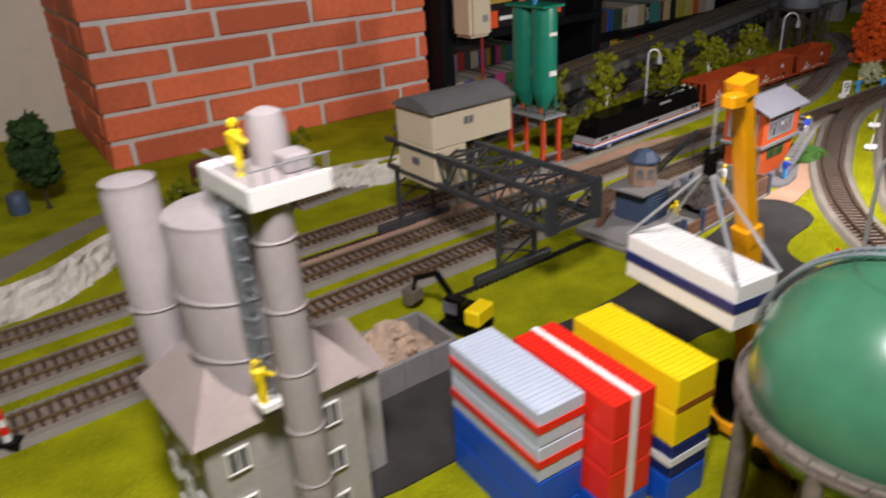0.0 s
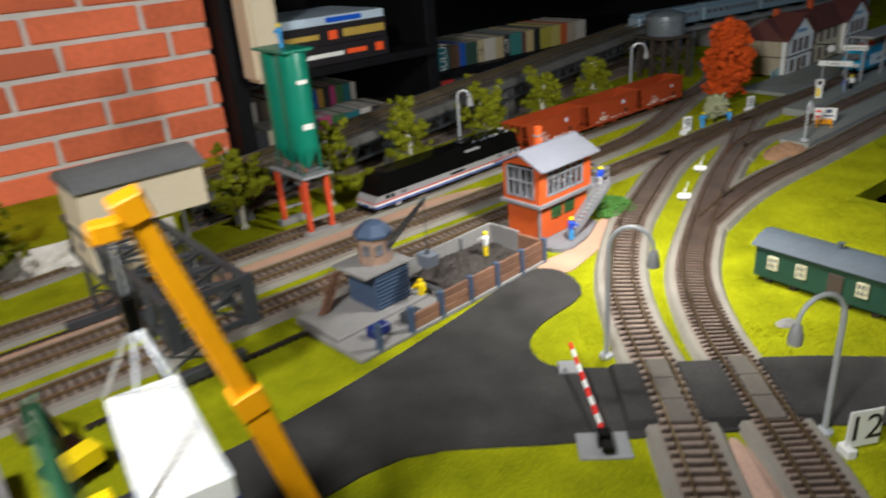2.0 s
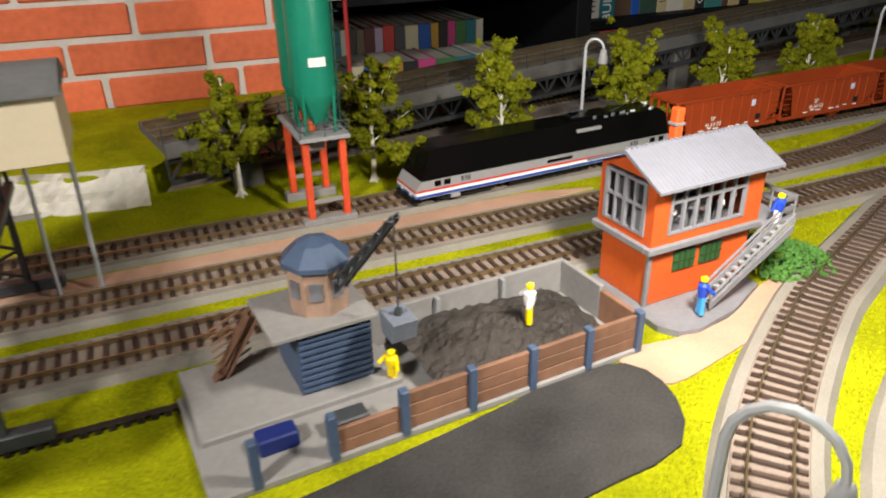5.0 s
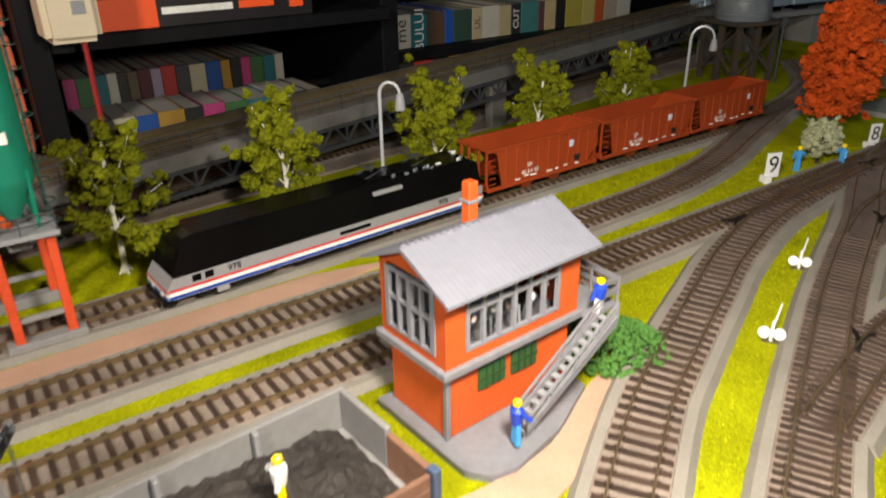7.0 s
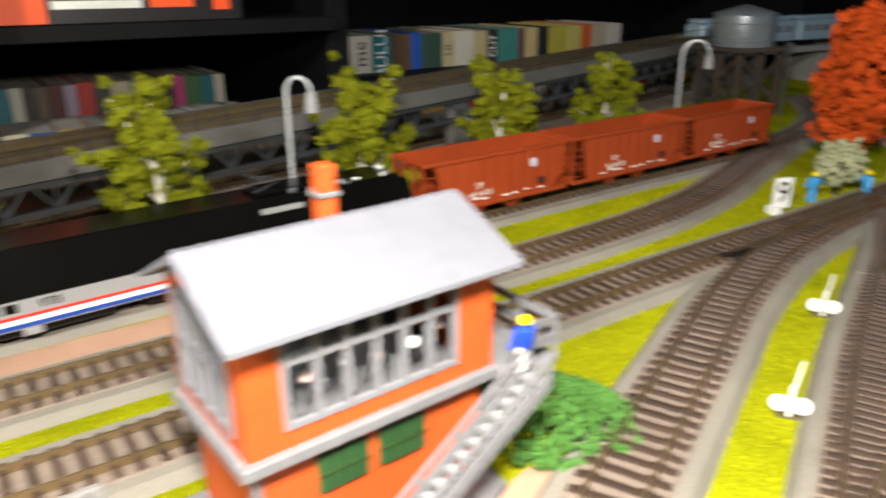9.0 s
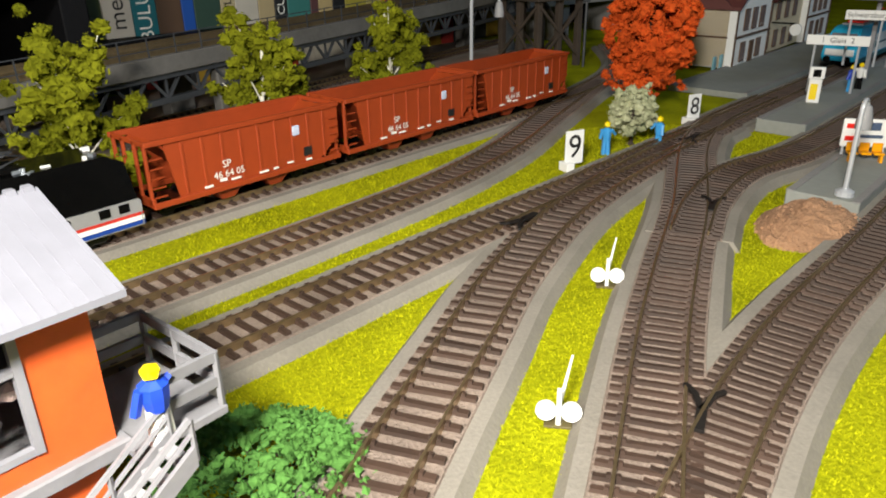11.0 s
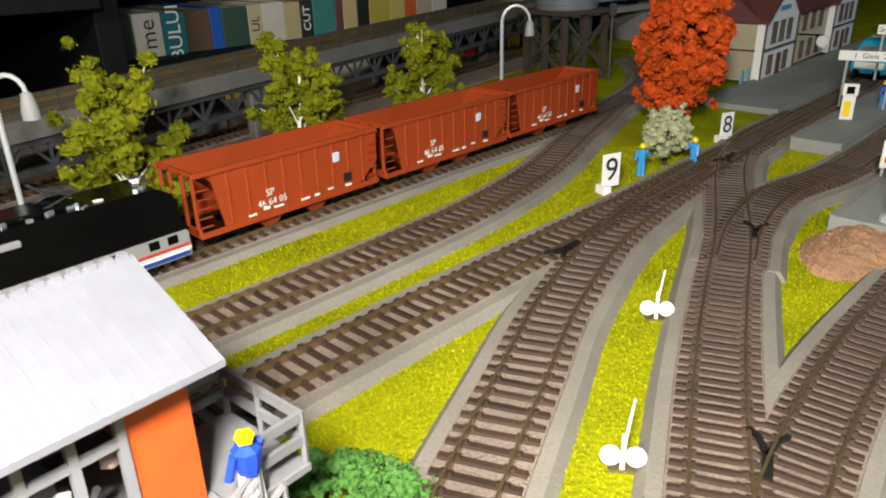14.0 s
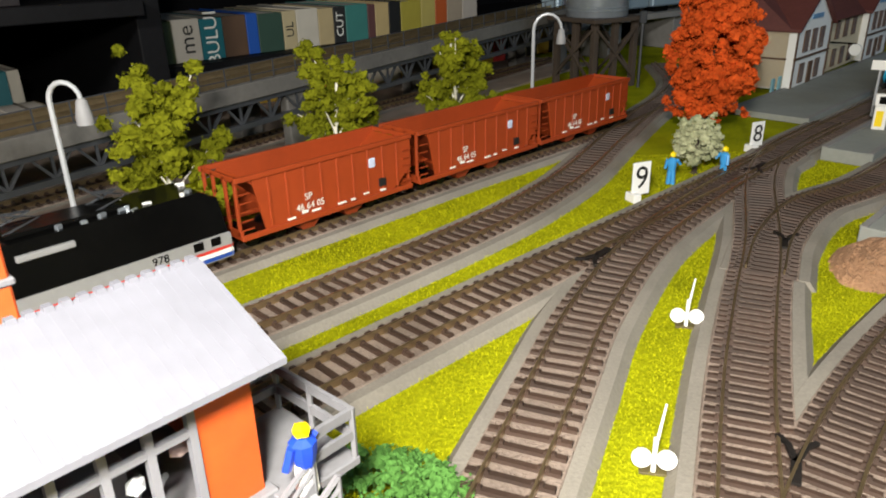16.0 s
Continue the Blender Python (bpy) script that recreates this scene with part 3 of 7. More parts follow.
def signal_box():
    W, D = 0.078, 0.042   # along the line, across
    x, y = 0.385, 0.814
    g = thing("signal_box", x, y, 0.004, 45.5, "orange two-storey signal box with grey gabled roof and outside stair", "signal box")
    part("plinth", prism(B(), [(-0.007, D + 0.004), (-0.007, -0.020), (0.0, -0.030), (0.012, -0.033), (0.045, -0.027), (0.080, -0.012), (0.083, D + 0.004)], -0.004, 0.0), TRIM, g, "grey base slab")
    zf, ze, zr = 0.038, 0.0775, 0.0890
    bm = B()
    box(bm, 0, W, 0, D, 0, zf)
    part("lower_wall", bev(bm), ORANGE, g)
    # upper room: sills, piers and gables round the window openings
    o, t = 0.0025, 0.0022
    x0, x1, y0, y1 = -o, W + o, -o, D + o
    upper = part("upper_wall", one(x0, x1, y1 - t, y1, zf, ze), ORANGE, g)
    part("wall_panel", one(x0, x1, y0, y0 + t, zf, zf + 0.007), ORANGE, upper)
    part("wall_panel", one(x0, x0 + t, y0 + t, y1 - t, zf, zf + 0.006), ORANGE, upper)
    part("wall_panel", one(x1 - t, x1, y0 + t, y1 - t, zf, ze), ORANGE, upper)
    for a, b in ((x0, x0 + 0.012), (x1 - 0.015, x1)):
        part("pier", one(a, b, y0, y0 + t, zf + 0.007, ze), ORANGE, upper)
    part("lintel", one(x0 + 0.012, x1 - 0.015, y0, y0 + t, ze - 0.004, ze), ORANGE, upper)
    for a, b in ((y0 + t, y0 + 0.008), (y1 - 0.006, y1 - t)):
        part("pier", one(x0, x0 + t, a, b, zf + 0.006, ze), ORANGE, upper)
    for xa in (x0, x1 - t):
        bm = B()
        vs = [bm.verts.new(p) for p in ((xa, y0, ze), (xa, y1, ze), (xa, D / 2, zr - 0.001), (xa + t, y0, ze), (xa + t, y1, ze), (xa + t, D / 2, zr - 0.001))]
        for f in ((0, 2, 1), (3, 4, 5), (0, 1, 4, 3), (1, 2, 5, 4), (2, 0, 3, 5)):
            bm.faces.new([vs[k] for k in f])
        part("gable", bm, ORANGE, upper)
    for zz in (zf - 0.0025,):
        for b in ((-0.005, W + 0.005, -0.005, -0.0005), (-0.005, -0.0005, -0.0004, D + 0.005), (W + 0.0005, W + 0.005, -0.0004, D + 0.005)):
            part("string_course", bev(one(*b, zz, zz + 0.004), 0.0005), TRIM, g, "grey moulding between the storeys")
    part("corner_post", bev(one(-0.0012, 0.0014, -0.0012, 0.0014, 0, zf), 0.0003), TRIM, g)
    # windows
    wa, wb, za, zb = x0 + 0.012, x1 - 0.015, zf + 0.007, ze - 0.004
    n = 6
    win = part("front_window", one(wa, wb, y0 + 0.0012, y0 + 0.0016, za, zb), PANE, g, "long grey-framed window")
    win.visible_shadow = False
    for k in range(n + 1):
        xx = wa + (wb - wa) * k / n
        part("mullion", one(xx - 0.0009, xx + 0.0009, y0 - 0.0008, y0 + 0.0012, za, zb), WINGREY, win)
    for zz in (za, (za * 0.35 + zb * 0.65), zb - 0.0016):
        part("glazing_bar", one(wa, wb, y0 - 0.0006, y0 + 0.0011, zz, zz + 0.0016), WINGREY, win)
    ya, yb = y0 + 0.008, y1 - 0.006
    win = part("side_window", one(x0 + 0.0012, x0 + 0.0016, ya, yb, zf + 0.006, ze - 0.002), PANE, g, "grey-framed side window")
    win.visible_shadow = False
    for k in range(5):
        yy = ya + (yb - ya) * k / 4
        wdt = 0.0014 if k in (0, 2, 4) else 0.0007
        part("mullion", one(x0 - 0.0008, x0 + 0.0012, yy - wdt, yy + wdt, zf + 0.006, ze - 0.002), WINGREY, win)
    for zz in (zf + 0.006, zf + 0.022, ze - 0.0036):
        part("glazing_bar", one(x0 - 0.0006, x0 + 0.0011, ya, yb, zz, zz + 0.0016), WINGREY, win)
    # levers and desks seen through the panes
    bm = B()
    for k in range(9):
        xx = wa + 0.004 + k * (wb - wa - 0.008) / 8
        tube(bm, [(xx, 0.006 + 0.004 * (k % 3), zf + 0.002), (xx + 0.001, 0.008, zf + 0.011 + 0.004 * (k % 2))], 0.0008, 5)
    part("lever_frame", bm, GREY, g, "row of grey levers behind the window")
    # The room's dimness is put into the colour of an added floor and backing.
    DIM = mat("interior_shade_grey", (0.16, 0.15, 0.16), 0.9)
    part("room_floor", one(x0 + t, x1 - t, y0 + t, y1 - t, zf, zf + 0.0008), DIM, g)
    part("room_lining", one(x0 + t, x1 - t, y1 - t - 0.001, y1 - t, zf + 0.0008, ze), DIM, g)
    part("desk", bev(one(0.010, 0.058, 0.018, 0.026, zf + 0.0008, zf + 0.013), 0.0004), GREY, g, "pale desk in the signal room")
    for k in range(6):
        bm = B()
        blob(bm, 0.008 + 0.0115 * k, 0.0035 + 0.002 * (k % 2), zf + 0.014 + 0.002 * (k % 3), 0.0022, 0.3, 1)
        part("lever_knob", bm, mat("knob_pink", (0.75, 0.55, 0.50), 0.6) if k % 2 else WHITE, g)
    # green lower windows
    for k in range(2):
        xa = 0.018 + k * 0.0205
        w2 = part("green_window", bev(one(xa, xa + 0.0165, -0.0012, 0.0005, 0.019, 0.0315), 0.0003), GREEN_DK, g, "dark green barred window")
        for q in range(1, 4):
            part("bar", one(xa + q * 0.0041 - 0.0003, xa + q * 0.0041 + 0.0003, -0.0018, -0.0010, 0.0195, 0.031), LEAFDK, w2)
        part("bar", one(xa, xa + 0.0165, -0.0018, -0.0010, 0.025, 0.0256), LEAFDK, w2)
    # roof with seams
    ov, eo = 0.0075, 0.0105
    bm = B()
    sl = (zr - ze - 0.0008) / (D / 2 + 0.0025)
    for s in (-1, 1):
        yo = D / 2 + s * (D / 2 + eo)
        zo = zr - sl * (D / 2 + eo)
        vs = [bm.verts.new(p) for p in ((-ov, D / 2, zr), (W + ov, D / 2, zr), (W + ov, yo, zo), (-ov, yo, zo),
                                        (-ov, D / 2, zr + 0.0022), (W + ov, D / 2, zr + 0.0022), (W + ov, yo, zo + 0.0016), (-ov, yo, zo + 0.0016))]
        for f in ((0, 1, 2, 3), (7, 6, 5, 4), (0, 4, 5, 1), (1, 5, 6, 2), (2, 6, 7, 3), (3, 7, 4, 0)):
            bm.faces.new([vs[k] for k in f])
    bmesh.ops.recalc_face_normals(bm, faces=bm.faces[:])
    roof = part("roof", bm, ROOFGREY, g, "pale grey sheet roof with fine ribs")
    bm = B()
    for k in range(31):
        xx = -ov + 0.001 + k * (W + 2 * ov - 0.002) / 30
        for s in (-1, 1):
            yo = D / 2 + s * (D / 2 + eo)
            zo = zr - sl * (D / 2 + eo)
            tube(bm, [(xx, D / 2, zr + 0.0021), (xx, yo, zo + 0.0016)], 0.0002, 4)
    part("rib", bm, ROOFGREY, roof)
    for k in range(26):
        xx = -ov + 0.002 + k * (W + 2 * ov - 0.004) / 25
        part("ridge_cap", box(B(), xx - 0.0012, xx + 0.0012, D / 2 - 0.0013, D / 2 + 0.0013, zr + 0.0012, zr + 0.0029, 0.0003), ROOFGREY, roof)
    ch = part("chimney", bev(one(0.0445, 0.0505, D - 0.005, D + 0.001, 0.06, 0.1025), 0.0006), ORANGE, g, "orange brick chimney")
    part("chimney_cap", bev(one(0.0437, 0.0513, D - 0.0058, D + 0.0018, 0.092, 0.0938), 0.0004), TRIM, ch)
    # landing, stair and railings
    part("landing", bev(one(W + 0.003, W + 0.026, -0.010, 0.024, zf - 0.002, zf + 0.0005), 0.0003), TRIM, g, "grey landing")
    bm = B()
    for px, py in ((W + 0.025, -0.009), (W + 0.025, 0.008), (W + 0.025, 0.023), (W + 0.006, 0.023), (W + 0.012, -0.009)):
        tube(bm, [(px, py, zf), (px, py, zf + 0.015)], 0.0009, 5)
    for h in (0.0060, 0.0125):
        for b in ((W + 0.012, W + 0.0255, -0.0096, -0.0084), (W + 0.0244, W + 0.0256, -0.0084, 0.0224), (W + 0.004, W + 0.0256, 0.0224, 0.0236)):
            part("landing_rail", one(*b, zf + h, zf + h + 0.0026), TRIM, g)
    for px in (W + 0.024, W + 0.006):
        tube(bm, [(px, 0.02, 0), (px, 0.02, zf)], 0.0011, 5)
    part("landing_post", bm, TRIM, g, "grey landing posts")
    st = part("stair", B(), TRIM, g, "steep grey stair")
    top, bot = Vector((W + 0.010, -0.0125, zf)), Vector((0.030, -0.0125, 0.001))
    bm = B()
    for off in (0.0, -0.0095):
        a, b = bot + Vector((0, off, 0)), top + Vector((0, off, 0))
        vs = [bm.verts.new(p) for q in (0, 0.0012) for p in ((a.x, a.y + q, a.z), (b.x, b.y + q, b.z - 0.001), (b.x, b.y + q, b.z + 0.004), (a.x, a.y + q, a.z + 0.004))]
        for f in ((0, 1, 2, 3), (7, 6, 5, 4), (0, 4, 5, 1), (1, 5, 6, 2), (2, 6, 7, 3), (3, 7, 4, 0)):
            bm.faces.new([vs[k] for k in f])
    part("stringer", bm, TRIM, st)
    for k in range(13):
        p = bot.lerp(top, (k + 0.5) / 13)
        part("tread", one(p.x - 0.0014, p.x + 0.0018, p.y - 0.0083, p.y + 0.0, p.z + 0.001, p.z + 0.0022), GREY, st)
    bm = B()
    for off in (0.0005, -0.0088):
        a, b = bot + Vector((0, off, 0.0090)), top + Vector((0, off, 0.0105))
        tube(bm, [a, b], 0.0008, 5)
        tube(bm, [a - Vector((0, 0, 0.005)), b - Vector((0, 0, 0.0035))], 0.0006, 5)
        for k in range(5):
            p = (bot + Vector((0, off, 0))).lerp(top + Vector((0, off, 0)), k / 4)
            tube(bm, [p, p + Vector((0, 0, 0.0090 + 0.0015 * k / 4))], 0.0007, 5)
    part("handrail", bm, TRIM, st)
    return g


signal_box()


def figurine(x, y, z, rz, shirt, legs, label, squat=1.0):
    """A tiny painted figure as one plain mesh."""
    bm = B()
    tube(bm, [(0, 0.0014, 0), (0, 0.001, 0.010)], 0.0015, 6)
    tube(bm, [(0, -0.0014, 0), (0, -0.001, 0.010)], 0.0015, 6)
    n1 = len(bm.faces)
    lathe(bm, [(0.0022, 0.0095), (0.0028, 0.013), (0.0030, 0.0165), (0.0012, 0.0178)], 8)
    tube(bm, [(0, 0.003, 0.0165), (0.001, 0.0042, 0.010)], 0.0011, 5)
    tube(bm, [(0, -0.003, 0.0165), (0.004, -0.0045, 0.013)], 0.0011, 5)
    n2 = len(bm.faces)
    blob(bm, 0, 0, 0.0198, 0.0022, 0.05, 1)
    bm.faces.ensure_lookup_table()
    for k, f in enumerate(bm.faces):
        f.material_index = 0 if k < n1 else (1 if k < n2 else 2)
    me = mesh(bm, legs, "figurine")
    me.materials.append(shirt)
    me.materials.append(YELLOW)
    ob = new("figurine", me)
    ob.matrix_world = pose(x, y, z, 0, 0, rz) @ Matrix.Diagonal((1.1, 1.1, 1.1 * squat, 1.0))
    return tagged(ob, label, "figurine", "railway worker figurines")


FBLUE = mat("figure_blue", (0.01, 0.05, 0.45), 0.5)
FSKY = mat("figure_sky", (0.05, 0.30, 0.65), 0.5)
figurine(0.416, 0.813, 0.006, 30, FBLUE, FSKY, "tiny worker figurine in blue overalls beside the stair")
figurine(0.4535, 0.8685, 0.0425, 140, FBLUE, WHITE, "tiny worker figurine in blue on the stair landing", 0.82)
figurine(0.330, 0.752, 0.0205, 200, WHITE, YELLOW, "tiny worker figurine in white shirt standing on the coal")
figurine(0.272, 0.704, 0.0040, 250, YELLOW, YELLOW, "tiny yellow worker figurine in the coal bunker", 0.8)

# ---- coal bunker and its crane house ----


def coal_bunker():
    g = thing("coal_bunker", 0.243, 0.624, 0, 46.6, "grey coal bunker with brown plank walls and blue posts", "coal bunker")
    L, W = 0.207, 0.069
    part("base", bev(one(-0.02, L, -0.004, W + 0.004, 0, 0.004), 0.0006), CONCRETE, g)
    part("crane_slab", bev(one(-0.016, 0.082, 0.030, 0.090, 0.0, 0.0075), 0.0008), CONCRETE, g, "pale concrete slab")
    part("back_wall", bev(one(0.0735, L, W - 0.003, W, 0.004, 0.0255), 0.0005), CONCRETE, g, "grey bunker wall")
    part("end_wall", bev(one(L - 0.003, L, 0.03, W - 0.003, 0.004, 0.0255), 0.0005), CONCRETE, g, "grey bunker wall")
    part("end_planks", bev(one(L - 0.003, L, 0.001, 0.03, 0.004, 0.023), 0.0005), PLANK, g)
    xs = [0.0, 0.034, 0.068, 0.103, 0.137, 0.171, L - 0.003]
    for k, xx in enumerate(xs):
        part("post", bev(one(xx - 0.002, xx + 0.002, -0.0045, 0.0005, 0.002, 0.0265 if k > 1 else 0.026), 0.0004), STEELBLUE, g, "steel blue post")
    for k in range(1, 6):
        for q in range(3 if k > 1 else 2):
            part("plank", bev(one(xs[k] + 0.002, xs[k + 1] - 0.002, -0.0025, 0.0, 0.004 + q * 0.0068, 0.0105 + q * 0.0068), 0.0003), PLANK, g)
    for xx in (0.118, 0.160):
        part("partition", bev(one(xx, xx + 0.0025, W - 0.007, W - 0.003, 0.004, 0.0255), 0.0004), GREY, g)
    # heap of coal
    bm = B()
    nx, ny = 44, 22
    grid = []
    for i in range(nx + 1):
        row = []
        for j in range(ny + 1):
            u, v = i / nx, j / ny
            xx, yy = 0.090 + u * (L - 0.096), 0.002 + v * (W - 0.007)
            h = 0.005 + 0.0165 * (math.sin(math.pi * min(1, 0.18 + 0.82 * u)) ** 0.6) * (0.35 + 0.65 * math.sin(math.pi * (0.12 + 0.76 * v)))
            h += 0.004 * noise.noise(Vector((xx, yy, 0)) * 70) + 0.003 * noise.noise(Vector((xx, yy, 3)) * 220)
            row.append(bm.verts.new((xx, yy, max(0.004, h))))
        grid.append(row)
    for i in range(nx):
        for j in range(ny):
            bm.faces.new((grid[i][j], grid[i + 1][j], grid[i + 1][j + 1], grid[i][j + 1]))
    part("coal_heap", bm, COAL, g, "heap of dark coal")
    # crane house with ribbed blue plates and an octagonal cabin
    X0, X1, Y0, Y1 = 0.034, 0.071, 0.040, 0.078
    pl = part("side_plate", bev(one(X0, X1, Y0, Y0 + 0.002, 0.0075, 0.041), 0.0003), STEELBLUE, g, "ribbed steel blue plate")
    for k in range(9):
        part("slat", one(X0 + 0.0005, X1 - 0.0005, Y0 - 0.0012, Y0, 0.0090 + k * 0.0035, 0.0105 + k * 0.0035), STEELBLUE, pl)
    part("end_plate", bev(one(X0, X0 + 0.002, Y0 + 0.002, Y1, 0.0075, 0.041), 0.0003), STEELBLUE, g)
    part("end_plate", bev(one(X1 - 0.002, X1, Y0 + 0.002, Y1, 0.0075, 0.041), 0.0003), STEELBLUE, g)
    part("back_plate", bev(one(X0 + 0.002, X1 - 0.002, Y1 - 0.002, Y1, 0.0075, 0.041), 0.0003), STEELBLUE, g)
    part("platform", bev(one(X0 - 0.012, X1 + 0.003, Y0 - 0.003, Y1 + 0.004, 0.041, 0.0435), 0.0004), CONCRETE, g)
    CX, CY = 0.053, 0.060
    cab = part("cabin", lathe(B(), [(0.0148, 0.0435), (0.0148, 0.068)], 8, CX, CY), mat("cabin_tan", (0.34, 0.22, 0.16), 0.7), g, "tan octagonal crane cabin")
    part("cabin_roof", lathe(B(), [(0.0172, 0.0675), (0.0172, 0.070), (0.009, 0.0775), (0.001, 0.0800)], 8, CX, CY), STEELBLUE, g, "slate blue octagonal roof")
    for a in (-112.5, -67.5, -22.5, -157.5):
        w = part("cabin_window", one(-0.003, 0.003, -0.0006, 0.0006, -0.0045, 0.0045), GLASSY, cab)
        w.matrix_local = Matrix.Translation((CX + 0.0141 * math.cos(radians(a)), CY + 0.0141 * math.sin(radians(a)), 0.0570)) @ Matrix.Rotation(radians(a + 90), 4, "Z")
    bm = B()
    foot, tip = Vector((0.060, 0.047, 0.056)), Vector((0.077, 0.018, 0.099))
    across, rise = Vector((0.86, 0.50, 0)) * 0.0035, Vector((0, 0, 0.007))
    for off in (-1, 1):
        tube(bm, [foot + across * off, tip + across * off * 0.6], 0.0009, 5)
        tube(bm, [foot + across * off + rise, tip + across * off * 0.6 + rise * 0.3], 0.0009, 5)
        for k in range(6):
            tube(bm, [foot.lerp(tip, k / 6) + across * off, foot.lerp(tip, (k + 0.5) / 6) + across * off + rise * (1 - 0.1 * k), foot.lerp(tip, (k + 1) / 6) + across * off * 0.8], 0.0006, 4)
    part("crane_jib", bm, DKGREY, g, "dark lattice crane jib")
    bm = B()
    profile(bm, [(-0.008, 0.0), (0.008, 0.0), (0.0125, 0.016), (-0.0125, 0.016)], -0.009, 0.009)
    bk = part("coal_tub", bm, mat("tub_grey_blue", (0.15, 0.17, 0.21), 0.6), g, "grey-blue coal tub")
    bk.matrix_local = Matrix.Translation((0.077, 0.020, 0.040)) @ Matrix.Scale(0.68, 4)
    bm = B()
    tube(bm, [(0, 0, 0.015), (0, 0, 0.021)], 0.0026, 6)
    tube(bm, [(0, 0, 0.020), (0, 0, 0.086)], 0.0007, 4)
    part("hook_block", bm, DKGREY, bk)
    for tx, ty, m in ((0.014, 0.016, NAVY), (0.046, 0.012, DKGREY)):
        part("floor_tub", bev(one(tx - 0.009, tx + 0.009, ty - 0.005, ty + 0.005, 0.004, 0.0125), 0.0008), m, g)
    bm = B()
    for k in range(8):
        q = Vector((-0.002 + 0.003 * (k % 3), 0.072 + 0.002 * (k // 3), 0.006))
        tube(bm, [q, q + Vector((0.022, 0.002 * (k % 2), 0.034))], 0.0008, 4)
        tube(bm, [(0.0, 0.070, 0.010 + 0.004 * k), (0.020, 0.080, 0.012 + 0.004 * k)], 0.0006, 4)
    part("stair_frame", bm, PLANK, g, "thin brown stair frame")
    return g


coal_bunker()

# ---- lamps ----


def street_lamp(x, y, h, rz, label, reach=0.022, r=0.0016):
    g = thing("street_lamp", x, y, 0, rz, label, "street lamp", "street lamps")
    part("foot", lathe(B(), [(0.005, 0), (0.005, 0.0025), (0.0026, 0.004)], 12), LAMPGREY, g)
    bm = B()
    pts = [(0, 0, 0.002), (0, 0, h * 0.55), (0, 0, h - reach * 0.55)]
    for k in range(1, 9):
        a = math.pi * k / 8
        pts.append((reach / 2 - reach / 2 * math.cos(a), 0, h - reach * 0.55 + reach * 0.55 * math.sin(a)))
    tube(bm, pts, r * 1.15, 8, r * 0.85)
    part("post", bm, LAMPGREY, g, smooth=True)
    part("lamp_head", lathe(B(), [(0.0042, h - reach * 0.55 - 0.012), (0.0042, h - reach * 0.55 - 0.008), (0.0026, h - reach * 0.55), (0.0014, h - reach * 0.55 + 0.001)], 10, reach, 0), GREY, g, smooth=True)
    return g


street_lamp(0.415, 0.604, 0.105, -18, "pale grey curved street lamp beside the crossing", 0.030, 0.0016)
street_lamp(0.530, 0.509, 0.098, 195, "pale grey curved street lamp by the crossing road", 0.030, 0.0016)
street_lamp(0.303, 1.094, 0.1045, -5, "pale grey curved street lamp behind the locomotive", 0.016, 0.0013)
street_lamp(0.588, 1.381, 0.106, -5, "pale grey curved street lamp near the water tower", 0.024, 0.0014)


def barrier():
    g = thing("level_crossing_barrier", 0.396, 0.503, 0, 0, "red and white striped crossing barrier half lowered", "barrier")
    part("foot_plate", bev(one(-0.016, 0.016, -0.012, 0.012, 0, 0.002), 0.0004), GREY, g, "grey base plate")
    part("motor_box", bev(one(-0.004, 0.004, -0.004, 0.004, 0.002, 0.012), 0.0005), BLACK, g, "black drive box")
    a, b = Vector((0, 0, 0.010)), Vector((-0.009, 0.089, 0.020))
    for k in range(11):
        bm = B()
        tube(bm, [a.lerp(b, k / 11), a.lerp(b, (k + 1) / 11)], 0.0016, 6)
        part("band", bm, WHITE if k % 2 else RED, g)
    part("counterweight", bev(one(-0.003, 0.004, -0.014, -0.004, 0.006, 0.010), 0.0006), BLACK, g)
    part("rest_post", bev(one(-0.018, -0.004, 0.078, 0.094, 0, 0.003), 0.0006), GREY, g)
    return g


barrier()


def number_sign(x, y, rz, text, size=0.028):
    g = thing("number_sign", x, y, 0, rz, "white card sign with a black number %s" % text, "sign", "number signs on the grass")
    w = size * (0.62 if len(text) == 1 else 0.85)
    part("card", bev(one(-w / 2, w / 2, -0.0006, 0.0006, 0.004, 0.004 + size), 0.0002), WHITE, g)
    part("foot", bev(one(-w / 2 - 0.002, -w / 2 + 0.004, -0.006, 0.004, 0, 0.006), 0.0004), WHITE, g)
    letters("number", text, size * 0.98, INKBLACK, g, Matrix.Translation((0, -0.0008, 0.004 + size / 2)) @ Matrix.Rotation(radians(90), 4, "X"))
    return g


number_sign(0.632, 1.190, 20, "9", 0.0225)
number_sign(0.762, 1.302, 20, "8", 0.0205)
number_sign(0.543, 0.492, 12, "12", 0.025)


